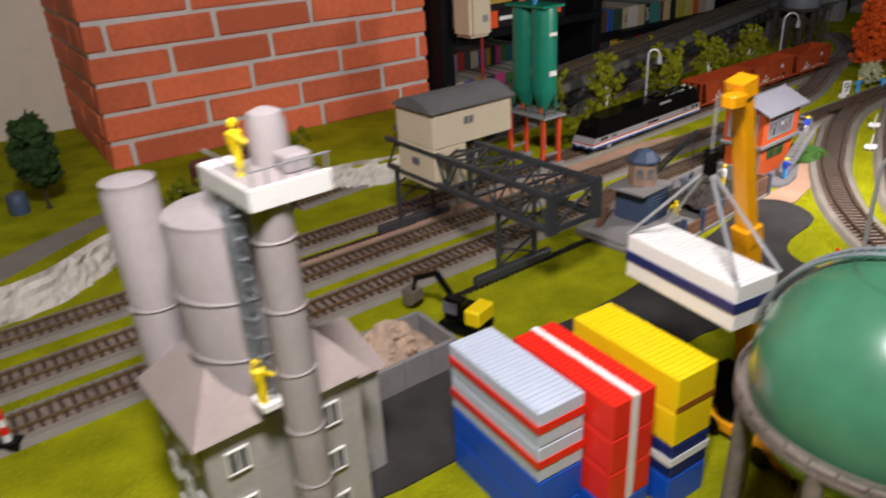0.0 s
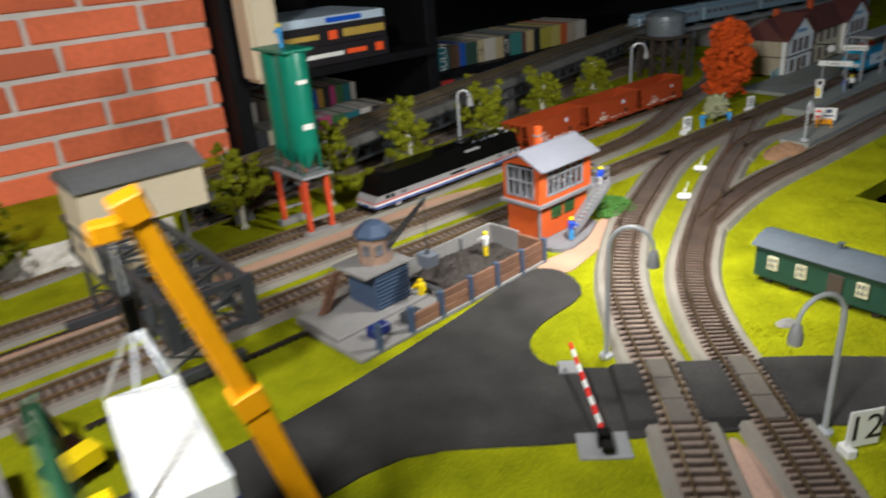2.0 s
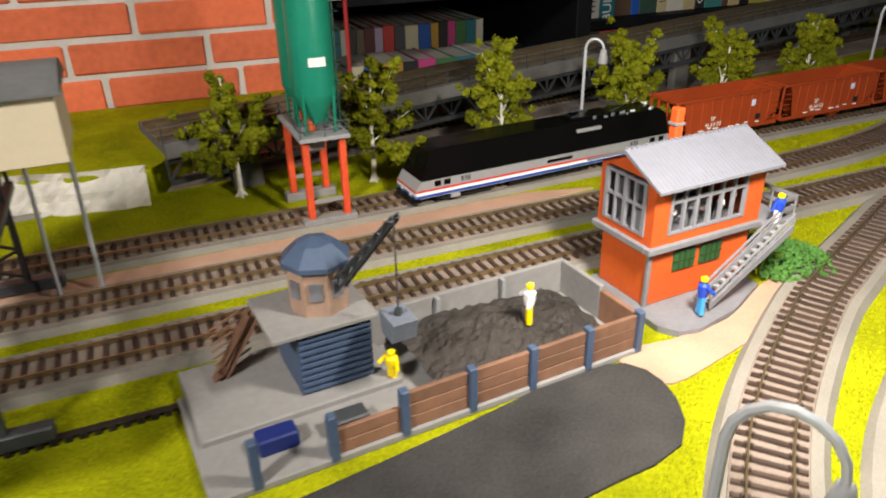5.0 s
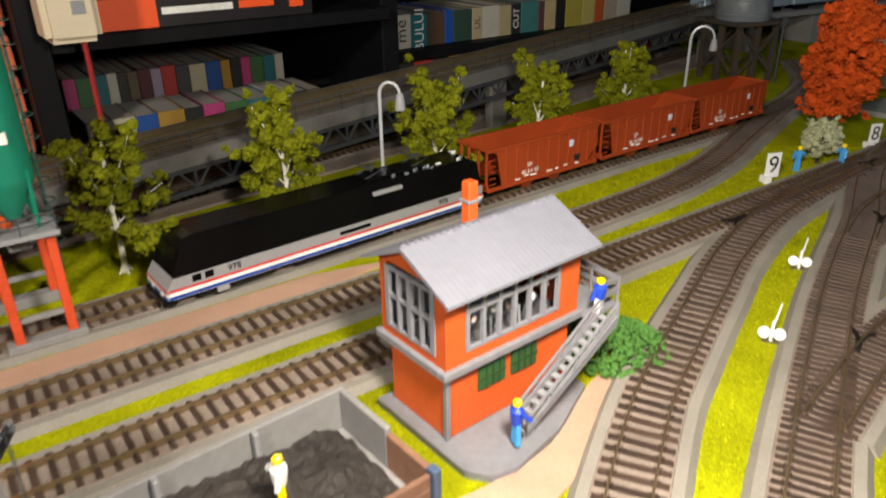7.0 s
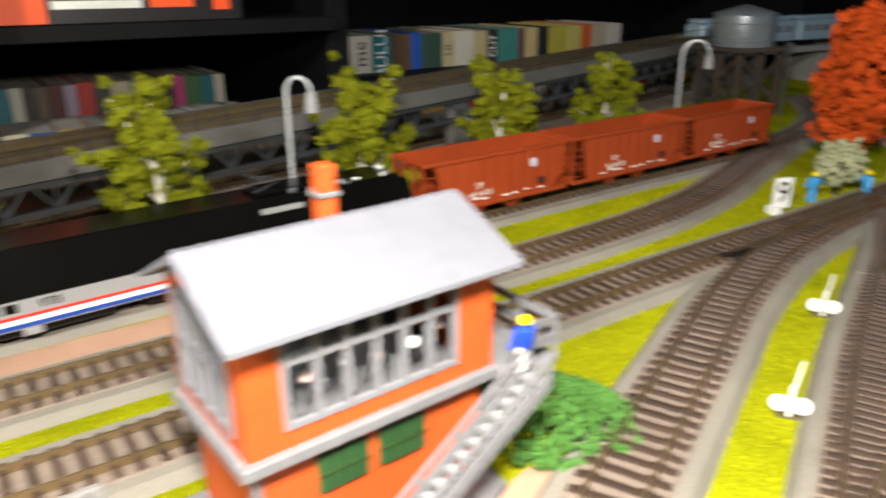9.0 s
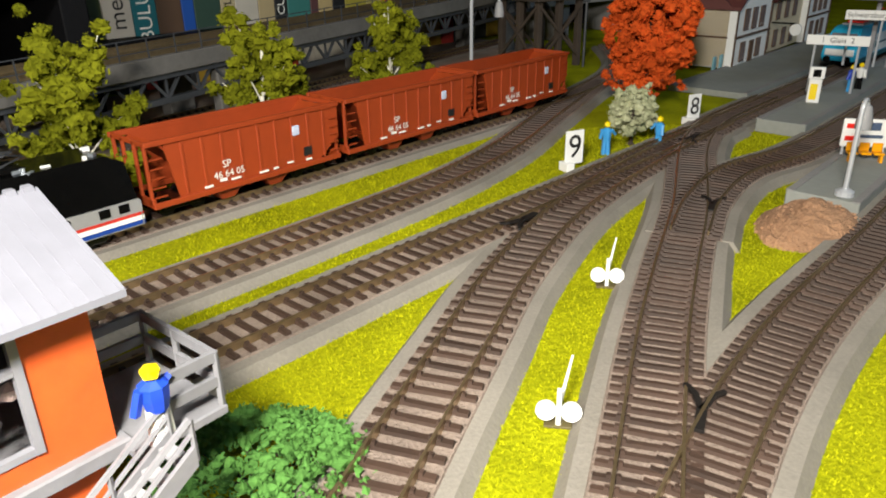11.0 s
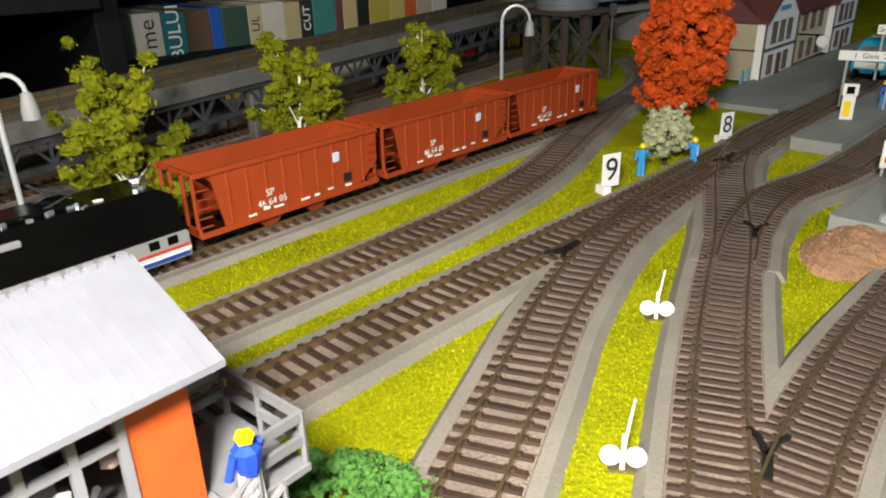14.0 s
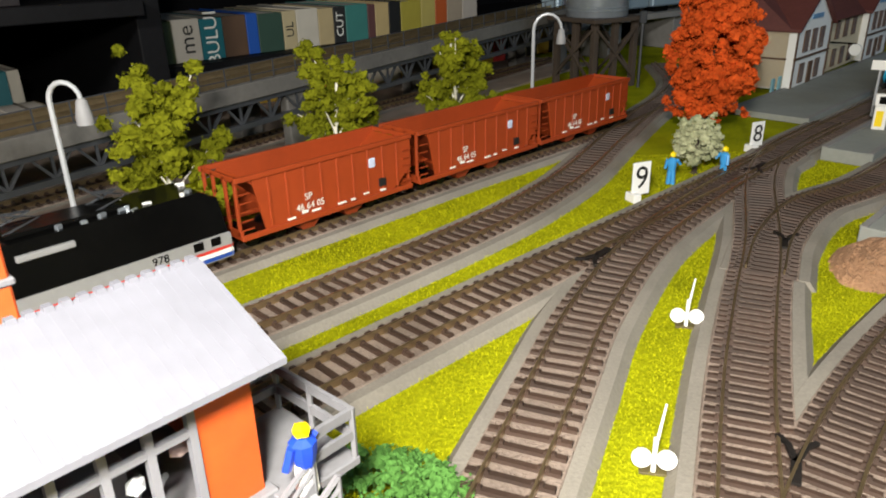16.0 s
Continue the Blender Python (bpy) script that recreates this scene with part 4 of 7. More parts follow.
def point_lantern(x, y, rz, label):
    """The little white turnout indicator and its lever."""
    g = thing("point_lever", x, y, 0, rz, label, "point lever", "white turnout levers on the grass")
    g.scale = (0.64, 0.64, 0.64)
    part("foot", bev(one(-0.007, 0.007, -0.004, 0.004, 0, 0.0015), 0.0003), mat("lever_foot", (0.10, 0.08, 0.03), 0.7), g)
    part("peg", bev(one(-0.0012, 0.0012, -0.0028, -0.0004, 0.001, 0.022), 0.0003), WHITE, g)
    for s in (-1, 1):
        bm = B()
        lathe(bm, [(0.0001, -0.0008), (0.0052, -0.0008), (0.0052, 0.0008), (0.0001, 0.0008)], 16)
        ob = part("disc", bm, WHITE, g)
        ob.matrix_local = Matrix.Translation((s * 0.0062, -0.002, 0.0095)) @ Matrix.Rotation(radians(78), 4, "X")
    bm = B()
    tube(bm, [(0.0, 0.0, 0.010), (0.003, 0.010, 0.019), (0.006, 0.019, 0.029)], 0.0012, 5, 0.0006)
    part("lever", bm, WHITE, g)
    return g


point_lantern(0.556, 0.920, -14, "white turnout lever with two discs on a peg")
point_lantern(0.601, 1.015, -14, "white turnout lever with two discs on a peg")

# ---- trees ----


ball = bmesh.new()
bmesh.ops.create_icosphere(ball, subdivisions=2, radius=1.0)
BALL_V = [v.co.copy() for v in ball.verts]
BALL_F = [tuple(v.index for v in f.verts) for f in ball.faces]
ball.free()


def tree(x, y, h, crown_r, material, bark, label, seed, base=0.30, limbs=11, clump=0.0064, trunk=0.0024, z=0.0, fill=0, leaves=34):
    """A tapered trunk with limbs; clumps of foliage strung along each limb, with loose leaves round them."""
    rg = random.Random(seed)
    g = thing("tree", x, y, z, rg.uniform(0, 360), label, "tree")
    bm = B()
    top = Vector((rg.uniform(-0.004, 0.004), rg.uniform(-0.004, 0.004), h * 0.90))
    tube(bm, [(0, 0, -0.001), (rg.uniform(-0.0015, 0.0015), 0, h * 0.25), (rg.uniform(-0.003, 0.003), 0, h * 0.5), top], trunk, 6, trunk * 0.3)
    runs = [(Vector((0, 0, h * 0.5)), top)]
    for k in range(limbs):
        a = 2.4 * k + rg.uniform(-0.5, 0.5)
        u = (k + 0.5) / limbs
        z0 = h * (base + 0.30 * u)
        rr = crown_r * (1.0 - 0.42 * u) * rg.uniform(0.62, 1.08)
        tip = Vector((rr * math.cos(a), rr * math.sin(a), min(h * 0.99, z0 + h * (0.10 + 0.38 * u) * rg.uniform(0.7, 1.15))))
        start = Vector((0, 0, z0 * 0.94))
        tube(bm, [start, start.lerp(tip, 0.5) + Vector((0, 0, 0.002)), tip], trunk * 0.28, 5, trunk * 0.10)
        runs.append((start, tip))
    for k in range(4):
        tube(bm, [(0, 0, h * 0.06), (trunk * 2.2 * math.cos(k * 1.6), trunk * 2.2 * math.sin(k * 1.6), -0.001)], trunk * 0.6, 5, trunk * 0.3)
    part("trunk", bm, bark, g, smooth=True)
    spots = []
    for a, b in runs:
        for q in range(15):
            w = q / 14
            c = a.lerp(b, 0.26 + 0.80 * w) + Vector((rg.gauss(0, 1), rg.gauss(0, 1), rg.gauss(0, 0.8))) * crown_r * 0.10
            spots.append((c, clump * 0.62 * (1.1 - 0.5 * abs(w - 0.55)) * rg.uniform(0.6, 1.2)))
    for k in range(fill):
        v = Vector((rg.gauss(0, 1), rg.gauss(0, 1), rg.gauss(0, 1))).normalized() * rg.uniform(0.55, 1.0)
        c = Vector((v.x * crown_r * 0.86, v.y * crown_r * 0.86, h * (0.5 + base * 0.5) + v.z * h * 0.5 * (1 - base)))
        spots.append((c, clump * rg.uniform(0.8, 1.3)))
    vs, fs = [], []
    for c, r in spots:
        n0 = len(vs)
        for d in BALL_V:
            k = 1 + 0.8 * noise.noise(d * 1.9 + c * 140) + 0.7 * noise.noise(d * 5.0 + c * 90)
            vs.append(c + Vector((d.x, d.y, d.z * 0.9)) * (r * k))
        fs.extend(tuple(n0 + i for i in f) for f in BALL_F)
        for q in range(leaves):
            d = Vector((rg.gauss(0, 1), rg.gauss(0, 1), rg.gauss(0, 1))).normalized() * r * rg.uniform(0.75, 1.5)
            u, v = Vector((rg.gauss(0, 1), rg.gauss(0, 1), rg.gauss(0, 1))).normalized(), Vector((rg.gauss(0, 1), rg.gauss(0, 1), rg.gauss(0, 1))).normalized()
            k2 = r * rg.uniform(0.14, 0.34)
            n0 = len(vs)
            vs.extend(c + d + k2 * w for w in (u, v, -u, -v))
            fs.append((n0, n0 + 1, n0 + 2, n0 + 3))
    me = bpy.data.meshes.new("crown")
    me.from_pydata(vs, [], fs)
    me.materials.append(material)
    crown = new("crown", me)
    crown.parent = g
    return g


BL = "olive-green model birch tree with a white trunk"
for i, (x, y, h, r) in enumerate(((0.147, 0.968, 0.112, 0.050), (0.240, 1.046, 0.110, 0.037), (0.340, 1.136, 0.104, 0.042), (0.426, 1.232, 0.102, 0.040), (0.515, 1.318, 0.103, 0.034),
                                  (0.055, 0.905, 0.108, 0.050), (-0.158, 0.757, 0.088, 0.050), (-0.225, 0.640, 0.078, 0.044))):
    tree(x, y, h, r, LEAF, BIRCH, BL, 20 + i, 0.22, 10, 0.0070)
tree(0.735, 1.345, 0.142, 0.043, LEAFOR, BARK, "large rust-orange autumn tree on the grass", 41, 0.10, 14, 0.0042, 0.004, 0, 420, 40)
tree(0.690, 1.245, 0.042, 0.020, LEAFPALE, BARK, "small pale blossoming bush tree", 42, 0.25, 10, 0.0028, 0.0018, 0, 90, 26)
tree(-0.413, 0.702, 0.108, 0.026, LEAFDK, BARK, "dark green rounded tree on the hill", 43, 0.25, 10, 0.0055, 0.002, 0.026, 150, 30)
bm = B()
rg = random.Random(5)
for k in range(420):
    a, r = rg.uniform(0, 6.28), 0.037 * math.sqrt(rg.random())
    c = Vector((0.463 + r * math.cos(a), 0.902 + r * math.sin(a) * 0.85, 0.001 + 0.0115 * (1 - (r / 0.039) ** 2) + rg.uniform(0, 0.0015)))
    blob(bm, c.x, c.y, c.z, rg.uniform(0.0011, 0.0022), 1.0, 1)
    for q in range(14):
        d = Vector((rg.gauss(0, 1), rg.gauss(0, 1), rg.gauss(0, 1))).normalized() * rg.uniform(0.0016, 0.0030)
        u, v = Vector((rg.gauss(0, 1), rg.gauss(0, 1), rg.gauss(0, 1))).normalized(), Vector((rg.gauss(0, 1), rg.gauss(0, 1), rg.gauss(0, 1))).normalized()
        bm.faces.new([bm.verts.new(c + d + 0.0007 * w) for w in (u, v, -u, -v)])
bush = thing("green_bush", 0, 0, 0, 0, "low bright green bush beside the signal box", "bush")
part("foliage", bm, LEAFBUSH, bush)
bm = B()
for k in range(7):
    tube(bm, [(0.463, 0.902, 0), (0.463 + 0.018 * math.cos(k * 0.9), 0.902 + 0.016 * math.sin(k * 0.9), 0.009)], 0.0008, 5, 0.0004)
part("stem", bm, BARK, bush)

# ---- rolling stock ----


def along(s, d):
    x, y = sd(s, d)
    return x, y


STRIPE_R = mat("stripe_red", (0.55, 0.03, 0.02), 0.4)
STRIPE_B = mat("stripe_blue", (0.01, 0.05, 0.30), 0.4)


def wheelset(parent, x, z, w=0.009):
    bm = B()
    for s in (-1, 1):
        lathe(bm, [(0.0052, s * w - 0.001), (0.0052, s * w + 0.001)], 14)
    ob = part("wheel", bm, BLACK, parent)
    ob.matrix_local = Matrix.Translation((x, 0, z)) @ Matrix.Rotation(radians(90), 4, "X")
    return ob


def diesel():
    L, hw = 0.251, 0.0172
    x, y = sd(0.766, 0.549)
    g = thing("locomotive", x, y, -0.0033, HEAD + 3.4, "black-roofed silver diesel locomotive with red white blue stripes", "locomotive")
    # side outline: (x, z)
    def hull(bm, pts, w0, w1):
        rows = []
        for s in (-1, 1):
            rows.append([bm.verts.new((px, s * (w0 if pz < 0.036 else w1), pz)) for px, pz in pts])
        bm.faces.new(rows[0])
        bm.faces.new(rows[1][::-1])
        n = len(pts)
        for k in range(n):
            bm.faces.new((rows[0][k], rows[1][k], rows[1][(k + 1) % n], rows[0][(k + 1) % n]))
        bmesh.ops.recalc_face_normals(bm, faces=bm.faces[:])
        return bm
    part("body", hull(B(), [(0.004, 0.0152), (0.0, 0.0162), (0.0, 0.022), (0.0045, 0.029), (L - 0.001, 0.029), (L, 0.028), (L, 0.0152)], hw, hw), SILVER, g, "silver body")
    part("roof", hull(B(), [(0.0048, 0.0294), (0.0150, 0.0510), (0.021, 0.0525), (L - 0.012, 0.0525), (L - 0.003, 0.0475), (L - 0.0015, 0.0294)], hw, hw - 0.0040), BLACK, g, "glossy black roof")
    for z0, z1, m in ((0.0158, 0.0178, STRIPE_B), (0.0180, 0.0203, WHITE), (0.0205, 0.0220, STRIPE_R)):
        for s in (-1, 1):
            part("stripe", one(0.0008, L - 0.001, s * hw - 0.0003, s * hw + 0.0003, z0, z1), m, g)
        part("nose_stripe", one(-0.0004, 0.0006, -hw, hw, z0, z1), m, g)
        part("tail_stripe", one(L - 0.0004, L + 0.0004, -hw, hw, z0, z1), m, g)
    for s in (-1, 1):
        for xx in (0.016, 0.024, L - 0.022, L - 0.012):
            part("cab_window", one(xx, xx + 0.0055, s * hw - 0.0003, s * hw + 0.0004, 0.0237, 0.0280), BLACK, g)
        letters("road_number", "978", 0.0060, BLACK, g, Matrix.Translation((0.043 if s < 0 else L - 0.043, s * (hw + 0.0003), 0.0255)) @ Matrix.Rotation(radians(90 * -s), 4, "X") @ (Matrix.Identity(4) if s < 0 else Matrix.Rotation(radians(180), 4, "Z")))
        part("lettering_bar", one(0.120, 0.145, s * hw - 0.0003, s * hw + 0.0003, 0.0240, 0.0265), BLACK, g)
        letters("road_number", "978", 0.0060, BLACK, g, Matrix.Translation((L - 0.040 if s < 0 else 0.040, s * (hw + 0.0003), 0.0255)) @ Matrix.Rotation(radians(90 * -s), 4, "X") @ (Matrix.Identity(4) if s < 0 else Matrix.Rotation(radians(180), 4, "Z")))
    # nose panes and lamps
    for s in (-1, 1):
        ob = part("windscreen", one(-0.0003, 0.0004, -0.006, 0.006, -0.004, 0.004), BLACK, g)
        ob.matrix_local = Matrix.Translation((0.0098, s * 0.0068, 0.0412)) @ Matrix.Rotation(radians(27), 4, "Y")
        part("headlight", one(-0.0008, 0.0004, s * 0.008 - 0.0018, s * 0.008 + 0.0018, 0.0162, 0.0178), WHITE, g)
        part("step", bev(one(0.030, 0.038, s * hw - 0.001, s * hw + 0.001, 0.0118, 0.0150), 0.0003), SILVER, g)
    part("plough", bev(one(-0.003, 0.006, -0.015, 0.015, 0.0105, 0.0158), 0.0008), BLACK, g)
    # roof gear
    part("radiator", bev(one(0.150, 0.175, -0.0162, -0.011, 0.0442, 0.0472), 0.0005), SILVER, g)
    part("roof_box", bev(one(0.150, 0.205, -0.009, 0.009, 0.0525, 0.0550), 0.0006), BLACK, g)
    rg = random.Random(3)
    for k in range(16):
        w, d, hgt = rg.uniform(0.0007, 0.0022), rg.uniform(0.0006, 0.0014), rg.uniform(0.001, 0.003)
        ob = part("roof_fitting", bev(one(-w, w, -d, d, 0, hgt), 0.0002), CHROME if k % 3 else WHITE, g)
        ob.matrix_local = Matrix.Translation((rg.uniform(0.150, 0.242), rg.choice((-0.0118, -0.0100, -0.0085, 0.0085, 0.004)), 0.0518)) @ Matrix.Rotation(rg.uniform(-0.6, 0.6), 4, "Z")
    for x0 in (0.150, 0.190):
        bm = B()
        tube(bm, [(x0, -0.006, 0.0545), (x0 + 0.016, -0.006, 0.0590), (x0 + 0.002, 0, 0.0620)], 0.0006, 4)
        tube(bm, [(x0, 0.006, 0.0545), (x0 + 0.016, 0.006, 0.0590), (x0 + 0.002, 0, 0.0620)], 0.0006, 4)
        tube(bm, [(x0 + 0.002, -0.012, 0.0620), (x0 + 0.002, 0.012, 0.0620)], 0.0007, 4)
        part("pantograph", bm, DKGREY, g, "folded dark pantograph")
    for xb in (0.045, L - 0.045):
        bogie = part("bogie", bev(one(xb - 0.026, xb + 0.026, -0.0158, 0.0158, 0.0112, 0.0165), 0.001), BLACK, g)
        for q in (-0.018, 0, 0.018):
            wheelset(bogie, xb + q, 0.0165)
    part("fuel_tank", bev(one(0.085, L - 0.085, -0.0155, 0.0155, 0.0108, 0.0154), 0.001), BLACK, g)
    part("coupler", bev(one(L, L + 0.008, -0.0015, 0.0015, 0.0145, 0.0170), 0.0004), BLACK, g)
    return g


diesel()


def hopper(s0):
    L, hw = 0.127, 0.0180
    x, y = sd(s0, 0.5685)
    g = thing("hopper_wagon", x, y, 0.0082, HEAD + 1.2, "rust-red open hopper wagon with white lettering", "wagon", "three red hopper wagons")
    zb, zt, t = 0.010, 0.0425, 0.0012
    for s in (-1, 1):
        bm = B()
        vs = [bm.verts.new(p) for q in (s * hw, s * (hw - t)) for p in ((0.016, q, zb), (L - 0.016, q, zb), (L, q, 0.022), (L, q, zt), (0.0, q, zt), (0.0, q, 0.0405), (0.010, q, 0.0405))]
        n = 7
        a, b = vs[:n], vs[n:]
        bm.faces.new(a)
        bm.faces.new(b[::-1])
        for k in range(n):
            bm.faces.new((a[k], b[k], b[(k + 1) % n], a[(k + 1) % n]))
        bmesh.ops.recalc_face_normals(bm, faces=bm.faces[:])
        side = part("side_panel", bm, HOPPER, g)
        for k in range(9):
            xx = 0.020 + k * (L - 0.032) / 8
            part("rib", bev(one(xx - 0.0008, xx + 0.0008, s * hw - (0.0002 if s > 0 else 0.0006), s * hw + (0.0006 if s > 0 else 0.0002), zb + 0.001, zt - 0.002), 0.0002), HOPPER, side)
        part("top_rail", bev(one(-0.0005, L + 0.0005, s * hw - 0.0013, s * hw + 0.0013, zt - 0.002, zt + 0.0008), 0.0003), HOPPER, g)
        part("sill", bev(one(0.0, L, s * hw - 0.0015, s * hw + 0.0006, zb - 0.0022, zb + 0.0008), 0.0003), HOPPER, g)
        if s < 0:
            for txt, xx, zz, sz in (("SP", 0.045, 0.0225, 0.0058), ("46 64 05", 0.046, 0.0170, 0.0056)):
                letters("lettering", txt, sz, INKWHITE, side, Matrix.Translation((xx, -hw - 0.0009, zz)) @ Matrix.Rotation(radians(90), 4, "X"))
            for xx, zz, ww, hh in ((0.030, 0.0118, 0.005, 0.001), (0.040, 0.0132, 0.004, 0.0016), (0.047, 0.0125, 0.006, 0.001), (0.066, 0.0118, 0.006, 0.001), (0.076, 0.0118, 0.003, 0.0012), (0.086, 0.013, 0.004, 0.0008), (0.100, 0.0118, 0.004, 0.0012)):
                part("small_print", one(xx, xx + ww, -hw - 0.0010, -hw + 0.0001, zz, zz + hh), INKWHITE, side)
            part("emblem", bev(one(0.091, 0.0965, -hw - 0.0010, -hw + 0.0001, 0.0285, 0.0345), 0.0006), mat("emblem_pale", (0.55, 0.6, 0.75), 0.5), side, "small pale shield emblem")
            part("data_plate", one(0.099, 0.1045, -hw - 0.0010, -hw + 0.0001, 0.0150, 0.0200), INKBLACK, side)
    # slope sheets and cross ridge
    for a, b in (((0.010, 0.0405), (0.042, 0.012)), ((L - 0.002, 0.0405), (L - 0.042, 0.012))):
        bm = B()
        sg = 1 if b[0] > a[0] else -1
        vs = [bm.verts.new((px, yy, pz)) for yy in (-hw + t, hw - t) for px, pz in (a, b, (b[0] - sg * 0.002, b[1] - 0.001), (a[0] - sg * 0.002, a[1] - 0.001))]
        for f in ((0, 1, 2, 3), (7, 6, 5, 4), (0, 4, 5, 1), (1, 5, 6, 2), (2, 6, 7, 3), (3, 7, 4, 0)):
            bm.faces.new([vs[k] for k in f])
        bmesh.ops.recalc_face_normals(bm, faces=bm.faces[:])
        part("slope_sheet", bm, HOPPER, g)
    part("floor_sheet", one(0.040, L - 0.040, -hw + t, hw - t, 0.0108, 0.0122), HOPPER, g)
    for xe in (0.0, L):
        sgn = 1 if xe == 0 else -1
        for yy in (-hw + 0.002, -0.006, 0.006, hw - 0.002):
            part("end_post", bev(one(min(xe, xe + sgn * 0.0016), max(xe, xe + sgn * 0.0016), yy - 0.001, yy + 0.001, zb, zt), 0.0002), HOPPER, g)
        part("end_beam", bev(one(min(xe, xe + sgn * 0.002), max(xe, xe + sgn * 0.002), -hw, hw, zb - 0.002, zb + 0.003), 0.0003), HOPPER, g)
        part("end_rail", bev(one(min(xe, xe + sgn * 0.0015), max(xe, xe + sgn * 0.0015), -hw, hw, zt - 0.002, zt + 0.0008), 0.0003), HOPPER, g)
        bm = B()
        for k in range(5):
            tube(bm, [(xe + sgn * 0.001, -hw - 0.001, zb + 0.004 + k * 0.005), (xe + sgn * 0.008, -hw - 0.001, zb + 0.004 + k * 0.005)], 0.0005, 4)
        part("ladder", bm, HOPPER, g)
        part("coupler", bev(one(min(xe, xe - sgn * 0.005), max(xe, xe - sgn * 0.005), -0.0013, 0.0013, 0.003, 0.006), 0.0003), BLACK, g)
    for xc in (0.047, L - 0.047):
        for yy in (-0.009, 0.009):
            bm = B()
            box(bm, xc - 0.011, xc + 0.011, yy - 0.007, yy + 0.007, 0.010, 0.0112)
            v = [bm.verts.new(p) for p in ((xc - 0.011, yy - 0.007, 0.010), (xc + 0.011, yy - 0.007, 0.010), (xc + 0.011, yy + 0.007, 0.010), (xc - 0.011, yy + 0.007, 0.010),
                                           (xc - 0.004, yy - 0.004, 0.001), (xc + 0.004, yy - 0.004, 0.001), (xc + 0.004, yy + 0.004, 0.001), (xc - 0.004, yy + 0.004, 0.001))]
            for f in ((4, 7, 6, 5), (0, 4, 5, 1), (1, 5, 6, 2), (2, 6, 7, 3), (3, 7, 4, 0)):
                bm.faces.new([v[k] for k in f])
            part("chute", bm, HOPPER, g)
    for xb in (0.020, L - 0.020):
        bogie = part("bogie", bev(one(xb - 0.012, xb + 0.012, -0.012, 0.012, 0.003, 0.007), 0.0006), BLACK, g)
        for q in (-0.009, 0.009):
            wheelset(bogie, xb + q, 0.0048)
    return g


h1 = hopper(1.025)
for sx, dx in ((1.159, 0.5715), (1.292, 0.5745)):
    x, y = sd(sx, dx)
    copy_thing(h1, pose(x, y, 0.0082, 0, 0, HEAD + 0.8))


